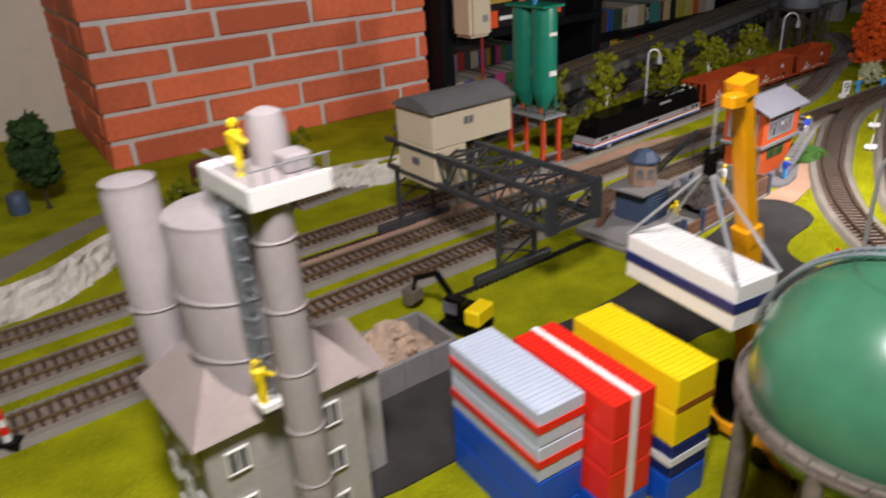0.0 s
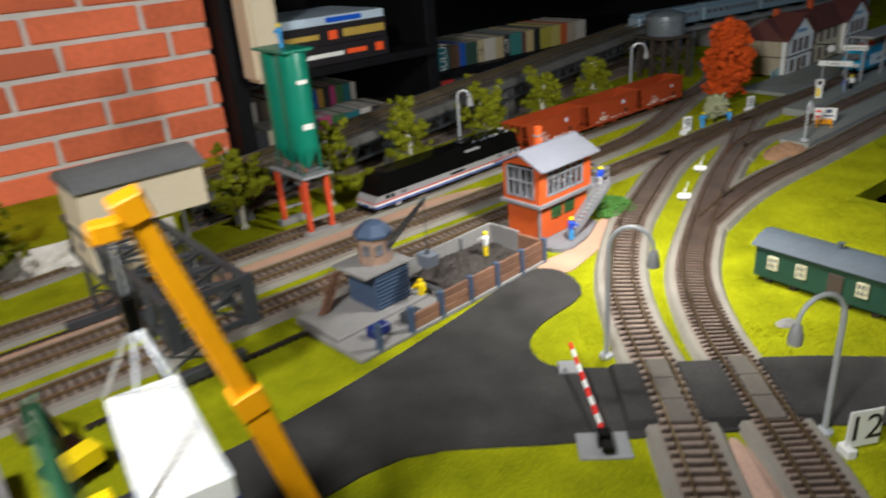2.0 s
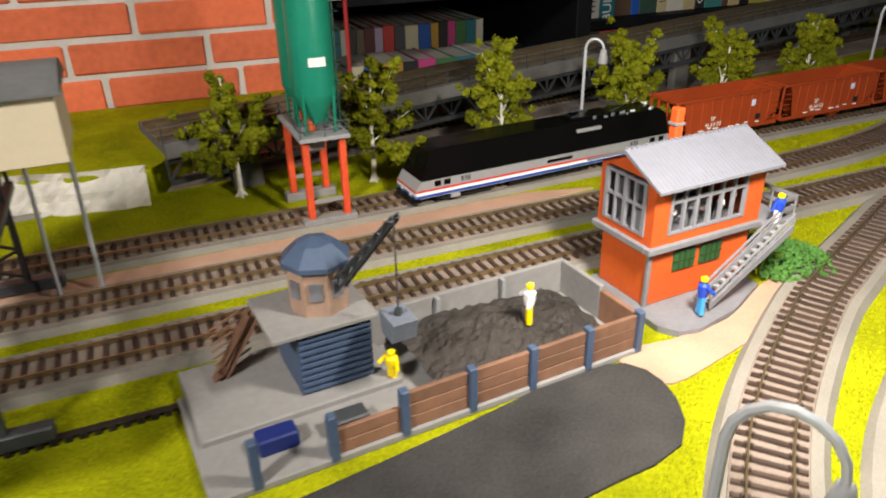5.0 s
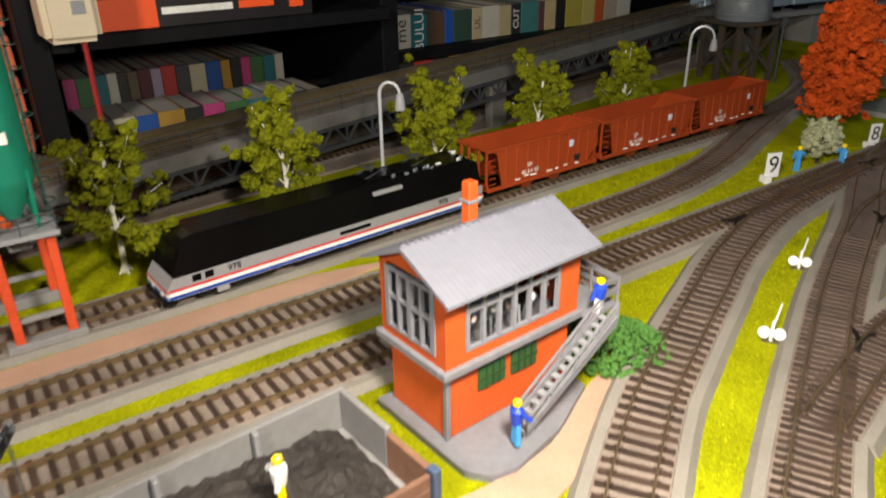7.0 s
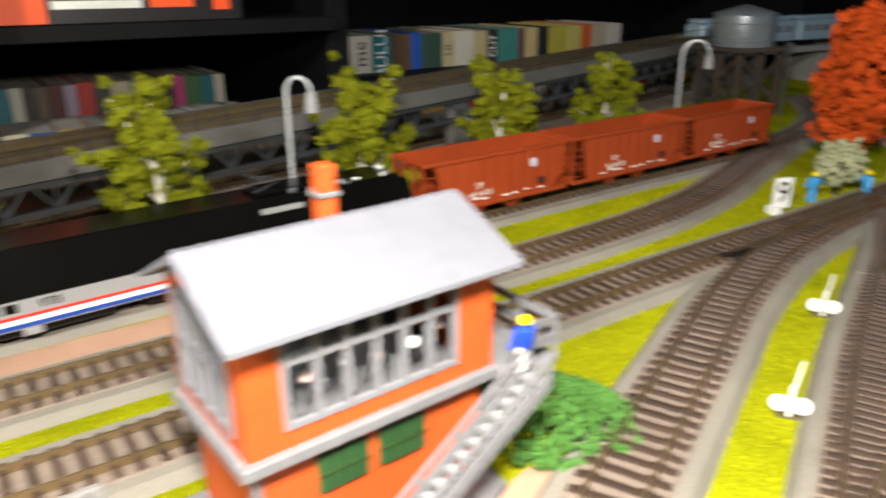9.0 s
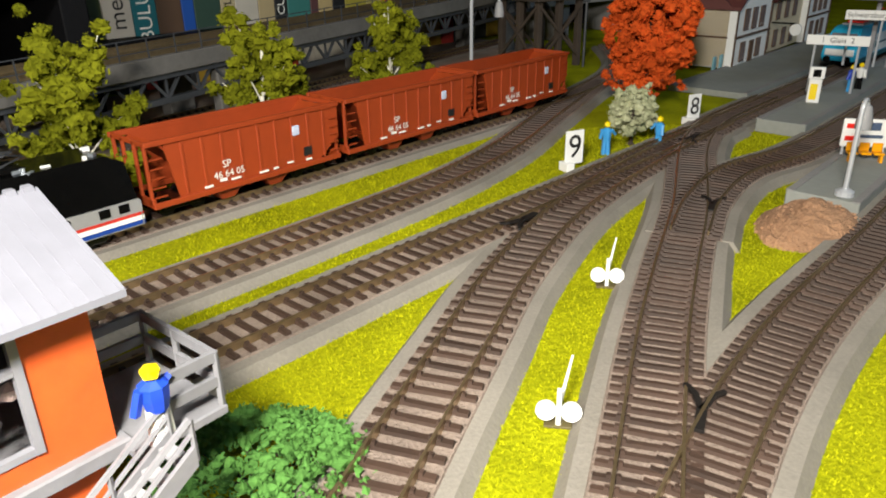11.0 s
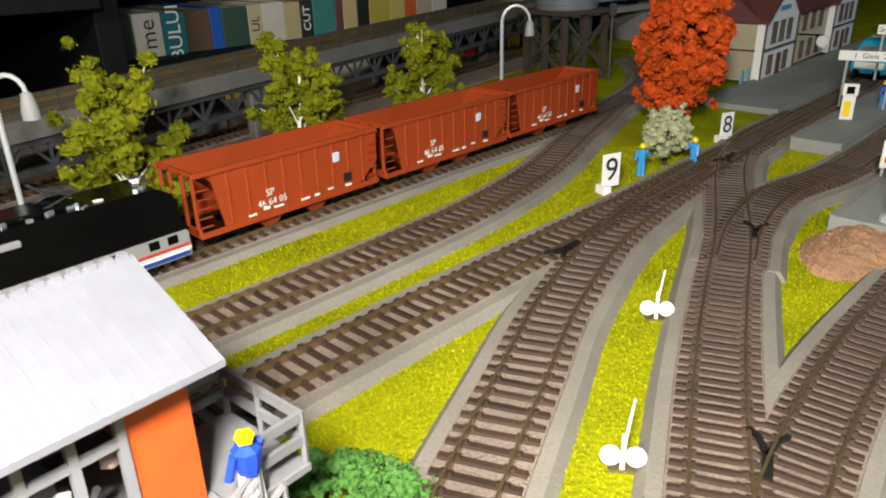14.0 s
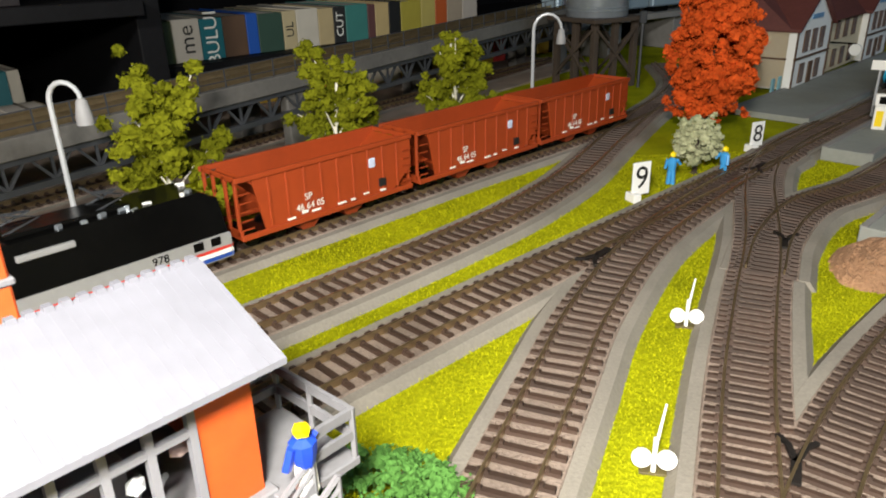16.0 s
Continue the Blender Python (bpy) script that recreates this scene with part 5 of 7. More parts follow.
def electric(x, y, rz):
    L, hw = 0.222, 0.0180
    g = thing("electric_locomotive", x, y, 0.0100, rz, "sky-blue and white electric locomotive on the station track", "locomotive")
    out = [(0.002, 0.006), (0.0, 0.012), (0.003, 0.022), (0.012, 0.036), (0.020, 0.0405), (L - 0.020, 0.0405), (L - 0.012, 0.036), (L - 0.003, 0.022), (L, 0.012), (L - 0.002, 0.006)]
    bm = B()
    rows = [[bm.verts.new((px, s * (hw if pz < 0.034 else hw - 0.004), pz)) for px, pz in out] for s in (-1, 1)]
    bm.faces.new(rows[0])
    bm.faces.new(rows[1][::-1])
    n = len(out)
    for k in range(n):
        bm.faces.new((rows[0][k], rows[1][k], rows[1][(k + 1) % n], rows[0][(k + 1) % n]))
    bmesh.ops.recalc_face_normals(bm, faces=bm.faces[:])
    bev(bm, 0.0015, 2)
    part("body", bm, SKYBLUE, g, smooth=True)
    for s in (-1, 1):
        part("white_panel", one(0.040, L - 0.030, s * hw - 0.0004, s * hw + 0.0004, 0.010, 0.030), WHITE, g)
        part("lettering_bar", one(0.080, 0.130, s * hw - 0.0006, s * hw + 0.0006, 0.018, 0.020), DKTEAL, g)
        part("emblem", one(0.066, 0.078, s * hw - 0.0006, s * hw + 0.0006, 0.015, 0.021), DKTEAL, g)
        part("cab_window", one(0.018, 0.027, s * hw - 0.0004, s * hw + 0.0004, 0.024, 0.031), GLASSY, g)
        part("skirt", one(0.006, L - 0.006, s * hw - 0.0012, s * hw + 0.0002, 0.004, 0.0085), DKTEAL, g)
        for xe, sg in ((0.0, -1), (L, 1)):
            bm = B()
            lathe(bm, [(0.0022, 0), (0.0022, 0.005), (0.0036, 0.005), (0.0036, 0.006)], 12)
            ob = part("buffer", bm, BLACK, g)
            ob.matrix_local = Matrix.Translation((xe, s * 0.010, 0.0085)) @ Matrix.Rotation(radians(90 * sg), 4, "Y")
    for xe, sg in ((0.0072, 1), (L - 0.0072, -1)):
        ob = part("windscreen", bev(one(-0.0004, 0.0006, -0.0125, 0.0125, -0.0062, 0.0062), 0.0003), GLASSY, g)
        ob.matrix_local = Matrix.Translation((xe - sg * 0.0009, 0, 0.029)) @ Matrix.Rotation(radians(sg * 32.7), 4, "Y")
        part("lower_front", bev(one(min(xe - sg * 0.0078, xe - sg * 0.004), max(xe - sg * 0.0078, xe - sg * 0.004), -0.0145, 0.0145, 0.0115, 0.0185), 0.0008), WHITE, g)
    part("roof_plate", bev(one(0.035, L - 0.035, -0.011, 0.011, 0.0400, 0.0425), 0.0006), GREY, g)
    for x0 in (0.042, L - 0.066):
        part("red_frame", bev(one(x0, x0 + 0.024, -0.008, 0.008, 0.0425, 0.0445), 0.0004), RED, g)
        bm = B()
        tube(bm, [(x0, -0.006, 0.0445), (x0 + 0.03, -0.006, 0.0475)], 0.0006, 4)
        tube(bm, [(x0, 0.006, 0.0445), (x0 + 0.03, 0.006, 0.0475)], 0.0006, 4)
        tube(bm, [(x0 + 0.03, -0.011, 0.0475), (x0 + 0.03, 0.011, 0.0475)], 0.0007, 4)
        part("pantograph", bm, RED, g)
    for k in range(8):
        bm = B()
        lathe(bm, [(0.0016, 0.0425), (0.0016, 0.0455), (0.0008, 0.0468)], 8, 0.075 + 0.010 * k, -0.005 + 0.010 * (k % 2))
        part("insulator", bm, DKGREY, g)
    for xb in (0.048, L - 0.048):
        bogie = part("bogie", bev(one(xb - 0.022, xb + 0.022, -0.0135, 0.0135, -0.002, 0.006), 0.001), BLACK, g)
        for q in (-0.014, 0.014):
            wheelset(bogie, xb + q, 0.0045)
    return g


x, y = sd(1.745, 0.4245)
electric(x, y, HEAD)


def open_wagon(s0, d0):
    L, hw = 0.128, 0.0175
    x, y = sd(s0, d0)
    g = thing("open_wagon", x, y, 0.0095, HEAD, "brownish-red open goods wagon behind the blue locomotive", "wagon", "red open wagons of the train")
    zb, zt, t = 0.009, 0.032, 0.0014
    part("floor", bev(one(0, L, -hw, hw, zb - 0.002, zb), 0.0004), HOPPER, g)
    for s in (-1, 1):
        side = part("side_panel", bev(one(0, L, min(s * hw, s * (hw - t)), max(s * hw, s * (hw - t)), zb, zt), 0.0003), HOPPER, g)
        for k in range(9):
            xx = 0.004 + k * (L - 0.008) / 8
            part("rib", one(xx - 0.0008, xx + 0.0008, min(s * hw, s * (hw + 0.0012)), max(s * hw, s * (hw + 0.0012)), zb, zt), HOPPER, side)
        part("small_print", one(0.020, 0.030, s * (hw + 0.0004) - 0.0004, s * (hw + 0.0004) + 0.0004, 0.018, 0.022), INKWHITE, side)
    for a in (0, L - t):
        part("end_panel", bev(one(a, a + t, -hw + t, hw - t, zb, zt), 0.0003), HOPPER, g)
    for xb in (0.022, L - 0.022):
        bogie = part("bogie", bev(one(xb - 0.013, xb + 0.013, -0.012, 0.012, 0.0, 0.007), 0.0006), BLACK, g)
        for q in (-0.009, 0.009):
            wheelset(bogie, xb + q, 0.0040)
    return g


w1 = open_wagon(1.977, 0.4265)
for k in range(1, 3):
    x, y = sd(1.977 + 0.136 * k, 0.4265 + 0.002 * k)
    copy_thing(w1, pose(x, y, 0.0095, 0, 0, HEAD))

# ---- loading silo over the track ----


def silo():
    s0, s1, d0, d1 = 0.689, 0.716, 0.545, 0.604
    x, y = sd(s0, d0)
    g = thing("loading_silo", x, y, 0, HEAD, "twin teal cement silos on red legs over the track", "silo")
    W, D = s1 - s0, d1 - d0
    for px in (0, W):
        for py in (0, D):
            part("leg", bev(one(px - 0.0025, px + 0.0025, py - 0.0025, py + 0.0025, 0.006, 0.068), 0.0004), mat("leg_red", (0.62, 0.07, 0.02), 0.5), g, "orange-red steel leg")
    for py in (0, D):
        part("footing", bev(one(-0.007, W + 0.007, py - 0.005, py + 0.005, 0, 0.007), 0.0006), CONCRETE, g)
        part("cross_beam", bev(one(0, W, py - 0.0015, py + 0.0015, 0.018, 0.021), 0.0003), CONCRETE, g)
    part("platform", bev(one(-0.005, W + 0.005, -0.008, D + 0.006, 0.067, 0.070), 0.0004), GREY, g)
    part("track_chute", bev(one(W / 2 - 0.006, W / 2 + 0.006, D / 2 - 0.010, D / 2 + 0.006, 0.052, 0.067), 0.0006), GREY, g)
    for py in (D / 2 - 0.0165, D / 2 + 0.0155):
        t = part("tank", lathe(B(), [(0.004, 0.074), (0.0155, 0.096), (0.0158, 0.098), (0.0158, 0.192), (0.0150, 0.196), (0.003, 0.199)], 28, W / 2, py), TEAL, g, "teal cylindrical tank", True)
        part("mark", one(W / 2 - 0.006, W / 2 + 0.006, py - 0.0162, py - 0.0148, 0.118, 0.124), INKWHITE, t)
        part("mark", one(W / 2 - 0.006, W / 2 + 0.006, py - 0.0162, py - 0.0148, 0.165, 0.169), INKWHITE, t)
        bm = B()
        for a in (45, 135, 225, 315):
            tube(bm, [(W / 2 + 0.015 * math.cos(radians(a)), py + 0.015 * math.sin(radians(a)), 0.070), (W / 2 + 0.0155 * math.cos(radians(a)), py + 0.0155 * math.sin(radians(a)), 0.102)], 0.0011, 5)
        part("tank_strut", bm, TEAL, g)
        part("valve", lathe(B(), [(0.0028, 0.070), (0.0028, 0.077), (0.004, 0.078)], 10, W / 2 - 0.004, py), ORANGE, g)
    bm = B()
    for q in (-0.004, 0.004):
        tube(bm, [(W + 0.004, D / 2 - 0.012 + q, 0.040), (W + 0.004, D / 2 - 0.012 + q, 0.200)], 0.0007, 4)
    for k in range(32):
        tube(bm, [(W + 0.004, D / 2 - 0.016, 0.042 + k * 0.005), (W + 0.004, D / 2 - 0.008, 0.042 + k * 0.005)], 0.0005, 4)
    for k in range(12):
        a = 0.055 + k * 0.012
        bmp = [(W + 0.004 + 0.005 * math.sin(math.pi * q / 4), D / 2 - 0.012 + 0.006 * math.cos(math.pi * q / 4), a) for q in range(5)]
        tube(bm, bmp, 0.0005, 4)
    part("ladder", bm, mat("ladder_dark_green", (0.01, 0.06, 0.045), 0.5), g, "dark green caged ladder")
    bm = B()
    for px, py in ((-0.004, -0.007), (W + 0.004, -0.007), (-0.004, D + 0.005), (W + 0.004, D + 0.005), (W / 2, -0.007)):
        tube(bm, [(px, py, 0.070), (px, py, 0.080)], 0.0005, 4)
    for h in (0.075, 0.080):
        tube(bm, [(-0.004, D + 0.005, h), (-0.004, -0.007, h), (W + 0.004, -0.007, h), (W + 0.004, D + 0.005, h)], 0.0005, 4)
    part("railing", bm, DKGREY, g)
    part("top_plate", bev(one(-0.004, W + 0.004, -0.004, D + 0.003, 0.1965, 0.1995), 0.0006), TEAL, g)


silo()
x, y = sd(0.7025, 0.574)
figurine(x, y, 0.1995, 210, FSKY, FSKY, "tiny figurine in pale blue on top of the silo")

# ---- gantry crane ----


def gantry():
    x, y = sd(0.454, 0.366)
    g = thing("gantry_crane", x, y, 0, HEAD, "dark lattice gantry crane with a beige cabin over two tracks", "gantry crane")
    W, D = 0.052, 0.158   # along the line; far legs at D
    z0, z1 = 0.070, 0.099
    for py in (0.0, D):
        for px in (0.004, W - 0.004):
            part("leg", bev(one(px - 0.0018, px + 0.0018, py - 0.0018, py + 0.0018, 0.009, z0), 0.0003), DKGREY, g)
        for k in range(3):
            a, b = 0.012 + k * 0.019, 0.031 + k * 0.019
            part("leg_brace", tube(B(), [(0.004, py, a), (W - 0.004, py, b)], 0.0012, 4), DKGREY, g)
            part("leg_brace", tube(B(), [(W - 0.004, py, a), (0.004, py, b)], 0.0012, 4), DKGREY, g)
        part("bogie_beam", bev(one(-0.024, W + 0.016, py - 0.004, py + 0.004, 0.002, 0.010), 0.0008), DKGREY, g, "dark rail beam of the gantry")
    for px in (0.0, W):
        ya, yb = -0.068, D + 0.008
        for zz in (z0, z1):
            part("chord", bev(one(px - 0.0024, px + 0.0024, ya, yb, zz - 0.0024, zz + 0.0024), 0.0003), DKGREY, g)
        bm = B()
        n = 7
        for k in range(n):
            a, b = ya + (yb - ya) * k / n, ya + (yb - ya) * (k + 1) / n
            tube(bm, [(px, a, z0), (px, (a + b) / 2, z1), (px, b, z0)], 0.0014, 4)
            tube(bm, [(px, a, z0), (px, a, z1)], 0.0010, 4)
        part("side_lattice", bm, DKGREY, g)
    n = 7
    for k in range(n):
        a, b = -0.068 + 0.234 * k / n, -0.068 + 0.234 * (k + 1) / n
        for zz in (z0, z1):
            part("cross_bar", tube(B(), [(0, a, zz), (W, a, zz)], 0.0015, 4), DKGREY, g)
        part("top_brace", tube(B(), [(0, a, z1), (W, b, z1)], 0.0014, 4), DKGREY, g)
        part("top_brace", tube(B(), [(W, a, z1 - 0.0015), (0, b, z1 - 0.0015)], 0.0014, 4), DKGREY, g)
    bm = B()
    tube(bm, [(0, -0.069, z0), (W, -0.069, z1)], 0.0013, 4)
    tube(bm, [(W, -0.069, z0), (0, -0.069, z1)], 0.0013, 4)
    for px in (0.0, W):
        box(bm, px - 0.0045, px + 0.0045, -0.0715, -0.0665, z0 - 0.003, z1 + 0.003)
    for zz in (z0, z1):
        box(bm, 0, W, -0.0705, -0.0675, zz - 0.002, zz + 0.002)
    part("end_frame", bm, DKGREY, g)
    part("hook_lamp", lathe(B(), [(0.002, z0 - 0.012), (0.004, z0 - 0.008), (0.004, z0 - 0.003)], 10, W / 2, -0.03), CHROME, g)
    # cabin
    c0, c1 = 0.082, 0.142
    cab = part("cabin", bev(one(-0.002, 0.095, c0, c1, 0.104, 0.138), 0.0005), CREAM, g, "beige cabin wall")
    part("lower_cabin", bev(one(-0.002, 0.036, c0, c1, 0.065, 0.1035), 0.0005), CREAM, g)
    bm = B()
    prof = [(c0 - 0.003, 0.1382)] + [(c0 - 0.003 + (c1 - c0 + 0.006) * k / 8, 0.1392 + 0.011 * math.sin(math.pi * k / 8)) for k in range(9)] + [(c1 + 0.003, 0.1382)]
    part("cabin_roof", profile(bm, prof, -0.005, 0.098), mat("tar_roof", (0.13, 0.13, 0.13), 0.7), g, "curved dark grey roof")
    for xx, zz in ((0.035, 0.126), (0.014, 0.088)):
        w = part("window", one(xx, xx + 0.011, c0 - 0.0006, c0 + 0.0006, zz - 0.004, zz + 0.003), GLASSY, cab)
        part("bar", one(xx + 0.0053, xx + 0.0058, c0 - 0.001, c0 + 0.0004, zz - 0.004, zz + 0.003), CREAM, w)
    part("window", one(-0.0026, -0.0014, c0 + 0.025, c0 + 0.036, 0.084, 0.091), GLASSY, cab)
    for px in (0.066, 0.090):
        bm = B()
        tube(bm, [(px, c1 - 0.004, 0.0), (px, c1 - 0.004, 0.104)], 0.0014, 5)
        part("cabin_post", bm, LAMPGREY, g)


gantry()

# ---- container yard, crane and tank ----
CL, CW, CH = 0.0785, 0.0295, 0.0220


def container(x, y, z, rz, body, stripe, label, where="side", h=CH):
    g = thing("container", x, y, z, rz, label, "container", "stacked shipping containers")
    sh = part("shell", bev(one(0, CL, 0, CW, 0.0002, h - 0.0006), 0.0005), body, g)
    for k in range(22):
        xx = 0.003 + k * (CL - 0.006) / 21
        part("roof_rib", one(xx - 0.0008, xx + 0.0008, 0.001, CW - 0.001, h - 0.0006, h), body, sh)
    for k in range(20):
        xx = 0.004 + k * (CL - 0.008) / 19
        for yy in (0.0, CW):
            part("side_rib", one(xx - 0.0007, xx + 0.0007, yy - 0.0002, yy + 0.0002, 0.002, h - 0.002), body, sh)
    if stripe is not None:
        if where == "side":
            for yy in (-0.0008, CW + 0.0002):
                part("stripe", one(0.0, CL, yy, yy + 0.0006, h * 0.40, h * 0.62), stripe, g)
            for xx in (-0.0004, CL - 0.0002):
                part("stripe", one(xx, xx + 0.0006, 0.0, CW, h * 0.40, h * 0.62), stripe, g)
        else:
            part("stripe", one(0, CL, CW * 0.42, CW * 0.58, h, h + 0.0005), stripe, g)
            for xx in (-0.0004, CL - 0.0002):
                part("stripe", one(xx, xx + 0.0006, CW * 0.42, CW * 0.58, 0.0, h), stripe, g)
    return g


PALE = mat("container_grey", (0.52, 0.58, 0.68), 0.5, vary=0.05)
CRED = mat("container_red", (0.80, 0.025, 0.010), 0.45, vary=0.06)
BROWN = mat("band_brown", (0.30, 0.10, 0.01), 0.5)
CA = -52.0
STACKS = (((0.069, 0.336), ((BLUE, None, "side", "royal blue container at the bottom of a stack"), (BLUE, None, "side", "royal blue container at the bottom of a stack"),
                            (PALE, CRED, "side", "pale grey ribbed container with a red band"), (PALE, CRED, "side", "pale grey ribbed container with a red band"))),
          ((0.105, 0.342), ((BLUE, None, "side", "royal blue container under red ones"), (CRED, WHITE, "top", "bright red container with a white band"),
                            (CRED, WHITE, "top", "bright red container with a white band"), (CRED, WHITE, "top", "bright red container with a white band"))),
          ((0.140, 0.364), ((BLUE, None, "side", "royal blue container under a navy one"), (NAVY, WHITE, "side", "navy container with a white band"),
                            (YELLOW, None, "side", "bright yellow ribbed container"), (YELLOW, BROWN, "low", "bright yellow ribbed container with a brown lower band"))))
for (cx, cy), layers in STACKS:
    for k, (body, stripe, where, label) in enumerate(layers):
        if where == "low":
            c = container(cx, cy, k * CH, CA, body, None, label)
            for xx in (CL - 0.0002,):
                part("band", one(xx, xx + 0.0006, 0.0, CW, 0.0005, 0.004), BROWN, c)
        else:
            container(cx, cy, k * CH, CA, body, stripe, label, where)


def crane():
    g = thing("truck_crane", 0.243, 0.372, 0, -56, "yellow mobile crane with its boom raised over a container", "crane")
    part("chassis", bev(one(-0.03, 0.075, -0.014, 0.014, 0.006, 0.014), 0.001), AMBER, g)
    part("cab", bev(one(0.045, 0.075, -0.013, 0.013, 0.014, 0.036), 0.0015), AMBER, g)
    part("cab_window", one(0.0745, 0.0756, -0.011, 0.011, 0.022, 0.033), GLASSY, g)
    part("turntable", lathe(B(), [(0.013, 0.014), (0.013, 0.018)], 20), BLACK, g)
    part("superstructure", bev(one(-0.020, 0.016, -0.012, 0.012, 0.018, 0.040), 0.0015), BLACK, g, "black winch housing")
    for xx in (-0.022, -0.006, 0.030, 0.060):
        for s in (-1, 1):
            bm = B()
            lathe(bm, [(0.0065, -0.003), (0.0065, 0.003)], 16)
            ob = part("wheel", bm, BLACK, g)
            ob.matrix_local = Matrix.Translation((xx, s * 0.013, 0.0066)) @ Matrix.Rotation(radians(90), 4, "X")
    inv = g.matrix_world.inverted()
    base, mid, tip = (inv @ Vector(p) for p in ((0.252, 0.391, 0.040), (0.236, 0.375, 0.132), (0.217, 0.357, 0.223)))
    def beam(a, b, w):
        d = (b - a).normalized()
        sx = d.cross(Vector((0, 1, 0))).normalized()
        sy = d.cross(sx)
        bm = B()
        vs = [bm.verts.new(p + w * (i * sx + j * sy)) for p in (a, b) for i, j in ((-1, -1), (1, -1), (1, 1), (-1, 1))]
        for f in ((3, 2, 1, 0), (4, 5, 6, 7), (0, 1, 5, 4), (1, 2, 6, 5), (2, 3, 7, 6), (3, 0, 4, 7)):
            bm.faces.new([vs[k] for k in f])
        return bev(bm, 0.0006)
    part("boom_lower", beam(base, mid + (tip - mid) * 0.06, 0.0056), AMBER, g)
    part("boom_collar", beam(mid - (tip - mid) * 0.02, mid + (tip - mid) * 0.10, 0.0062), AMBER, g)
    part("boom_upper", beam(mid, tip, 0.0043), AMBER, g)
    part("boom_head", beam(tip - (tip - mid) * 0.06, tip + (tip - mid) * 0.04, 0.0055), AMBER, g)
    jib = tip + Vector((0.004, -0.010, -0.006))
    part("sheave", bev(one(jib.x - 0.004, jib.x + 0.004, jib.y - 0.004, jib.y + 0.006, jib.z - 0.003, jib.z + 0.004), 0.001), AMBER, g)
    hook = inv @ Vector((0.207, 0.359, 0.180))
    bm = B()
    tube(bm, [hook, hook + Vector((0, 0, 0.036))], 0.0005, 4)
    part("hoist_rope", bm, LAMPGREY, g)
    part("hook_block", bev(one(hook.x - 0.003, hook.x + 0.003, hook.y - 0.003, hook.y + 0.003, hook.z - 0.004, hook.z + 0.010), 0.0008), BLACK, g)
    bm = B()
    for p in ((0.172, 0.384, 0.132), (0.197, 0.399, 0.132), (0.241, 0.334, 0.132), (0.216, 0.319, 0.132)):
        tube(bm, [hook, inv @ Vector(p)], 0.0009, 4)
    part("sling", bm, LAMPGREY, g, "four pale sling ropes")


crane()
cw = container(0.172, 0.384, 0.132 - 0.027, -55.9, WHITE, NAVY, "white container with a navy band hanging from the crane", "side", 0.027)


def sphere_tank():
    x, y, r, zc = 0.254, 0.241, 0.053, 0.130
    g = thing("sphere_tank", x, y, 0, 20, "large glossy green spherical gas tank with a pointed cap", "gas tank")
    out = [(r * math.sin(math.pi * k / 40), zc - r * math.cos(math.pi * k / 40)) for k in range(2, 39)]
    part("sphere", lathe(B(), out, 56), BALLGREEN, g, "glossy green sphere", True)
    part("seam_ring", lathe(B(), [(0.0205, zc + 0.0486), (0.0216, zc + 0.0494), (0.0224, zc + 0.0480)], 48), BALLGREEN, g, "", True)
    part("collar", lathe(B(), [(0.0098, zc + r - 0.0025), (0.0098, zc + r + 0.0045)], 32), DKGREY, g, "dark steel collar", True)
    part("cap", lathe(B(), [(0.0115, zc + r + 0.0045), (0.0108, zc + r + 0.006), (0.0060, zc + r + 0.0125), (0.0034, zc + r + 0.0165), (0.0026, zc + r + 0.024), (0.0005, zc + r + 0.047)], 32), BALLGREEN, g, "green pointed cap", True)
    zr = zc - 0.012
    ring = part("walkway", lathe(B(), [(0.0520, zr), (0.0575, zr), (0.0575, zr + 0.002), (0.0520, zr + 0.002)], 48), RUST, g, "weathered walkway round the sphere")
    for k in range(36):
        a = 2 * math.pi * k / 36
        bm = B()
        tube(bm, [(0.0570 * math.cos(a), 0.0570 * math.sin(a), zr), (0.0570 * math.cos(a), 0.0570 * math.sin(a), zr + 0.0075)], 0.0005, 4)
        part("rail_post", bm, RUST, ring)
    bm = B()
    for h in (0.004, 0.0075):
        tube(bm, [(0.0570 * math.cos(2 * math.pi * k / 48), 0.0570 * math.sin(2 * math.pi * k / 48), zr + h) for k in range(49)], 0.0006, 4)
    part("guard_rail", bm, RUST, ring)
    for k in range(8):
        a = 2 * math.pi * (k + 0.5) / 8
        bm = B()
        tube(bm, [(0.056 * math.cos(a), 0.056 * math.sin(a), 0), (0.054 * math.cos(a), 0.054 * math.sin(a), zr)], 0.0035, 10)
        part("support_leg", bm, RUST, g)
    bm = B()
    for off in (-0.0035, 0.0035):
        pts = []
        for k in range(13):
            a = radians(8 + 72 * k / 12)
            pts.append((-(r + 0.004) * math.cos(a) * 0.985, off, zc + (r + 0.003) * math.sin(a)))
        tube(bm, pts, 0.0009, 5)
    for k in range(20):
        a = radians(8 + 72 * k / 19)
        tube(bm, [(-(r + 0.0035) * math.cos(a) * 0.985, -0.0035, zc + (r + 0.003) * math.sin(a)), (-(r + 0.0035) * math.cos(a) * 0.985, 0.0035, zc + (r + 0.003) * math.sin(a))], 0.0005, 4)
    lad = part("curved_ladder", bm, CHROME, g, "curved grey ladder up the sphere")
    lad.matrix_local = Matrix.Rotation(radians(-62), 4, "Z")


sphere_tank()

# ---- concrete plant ----


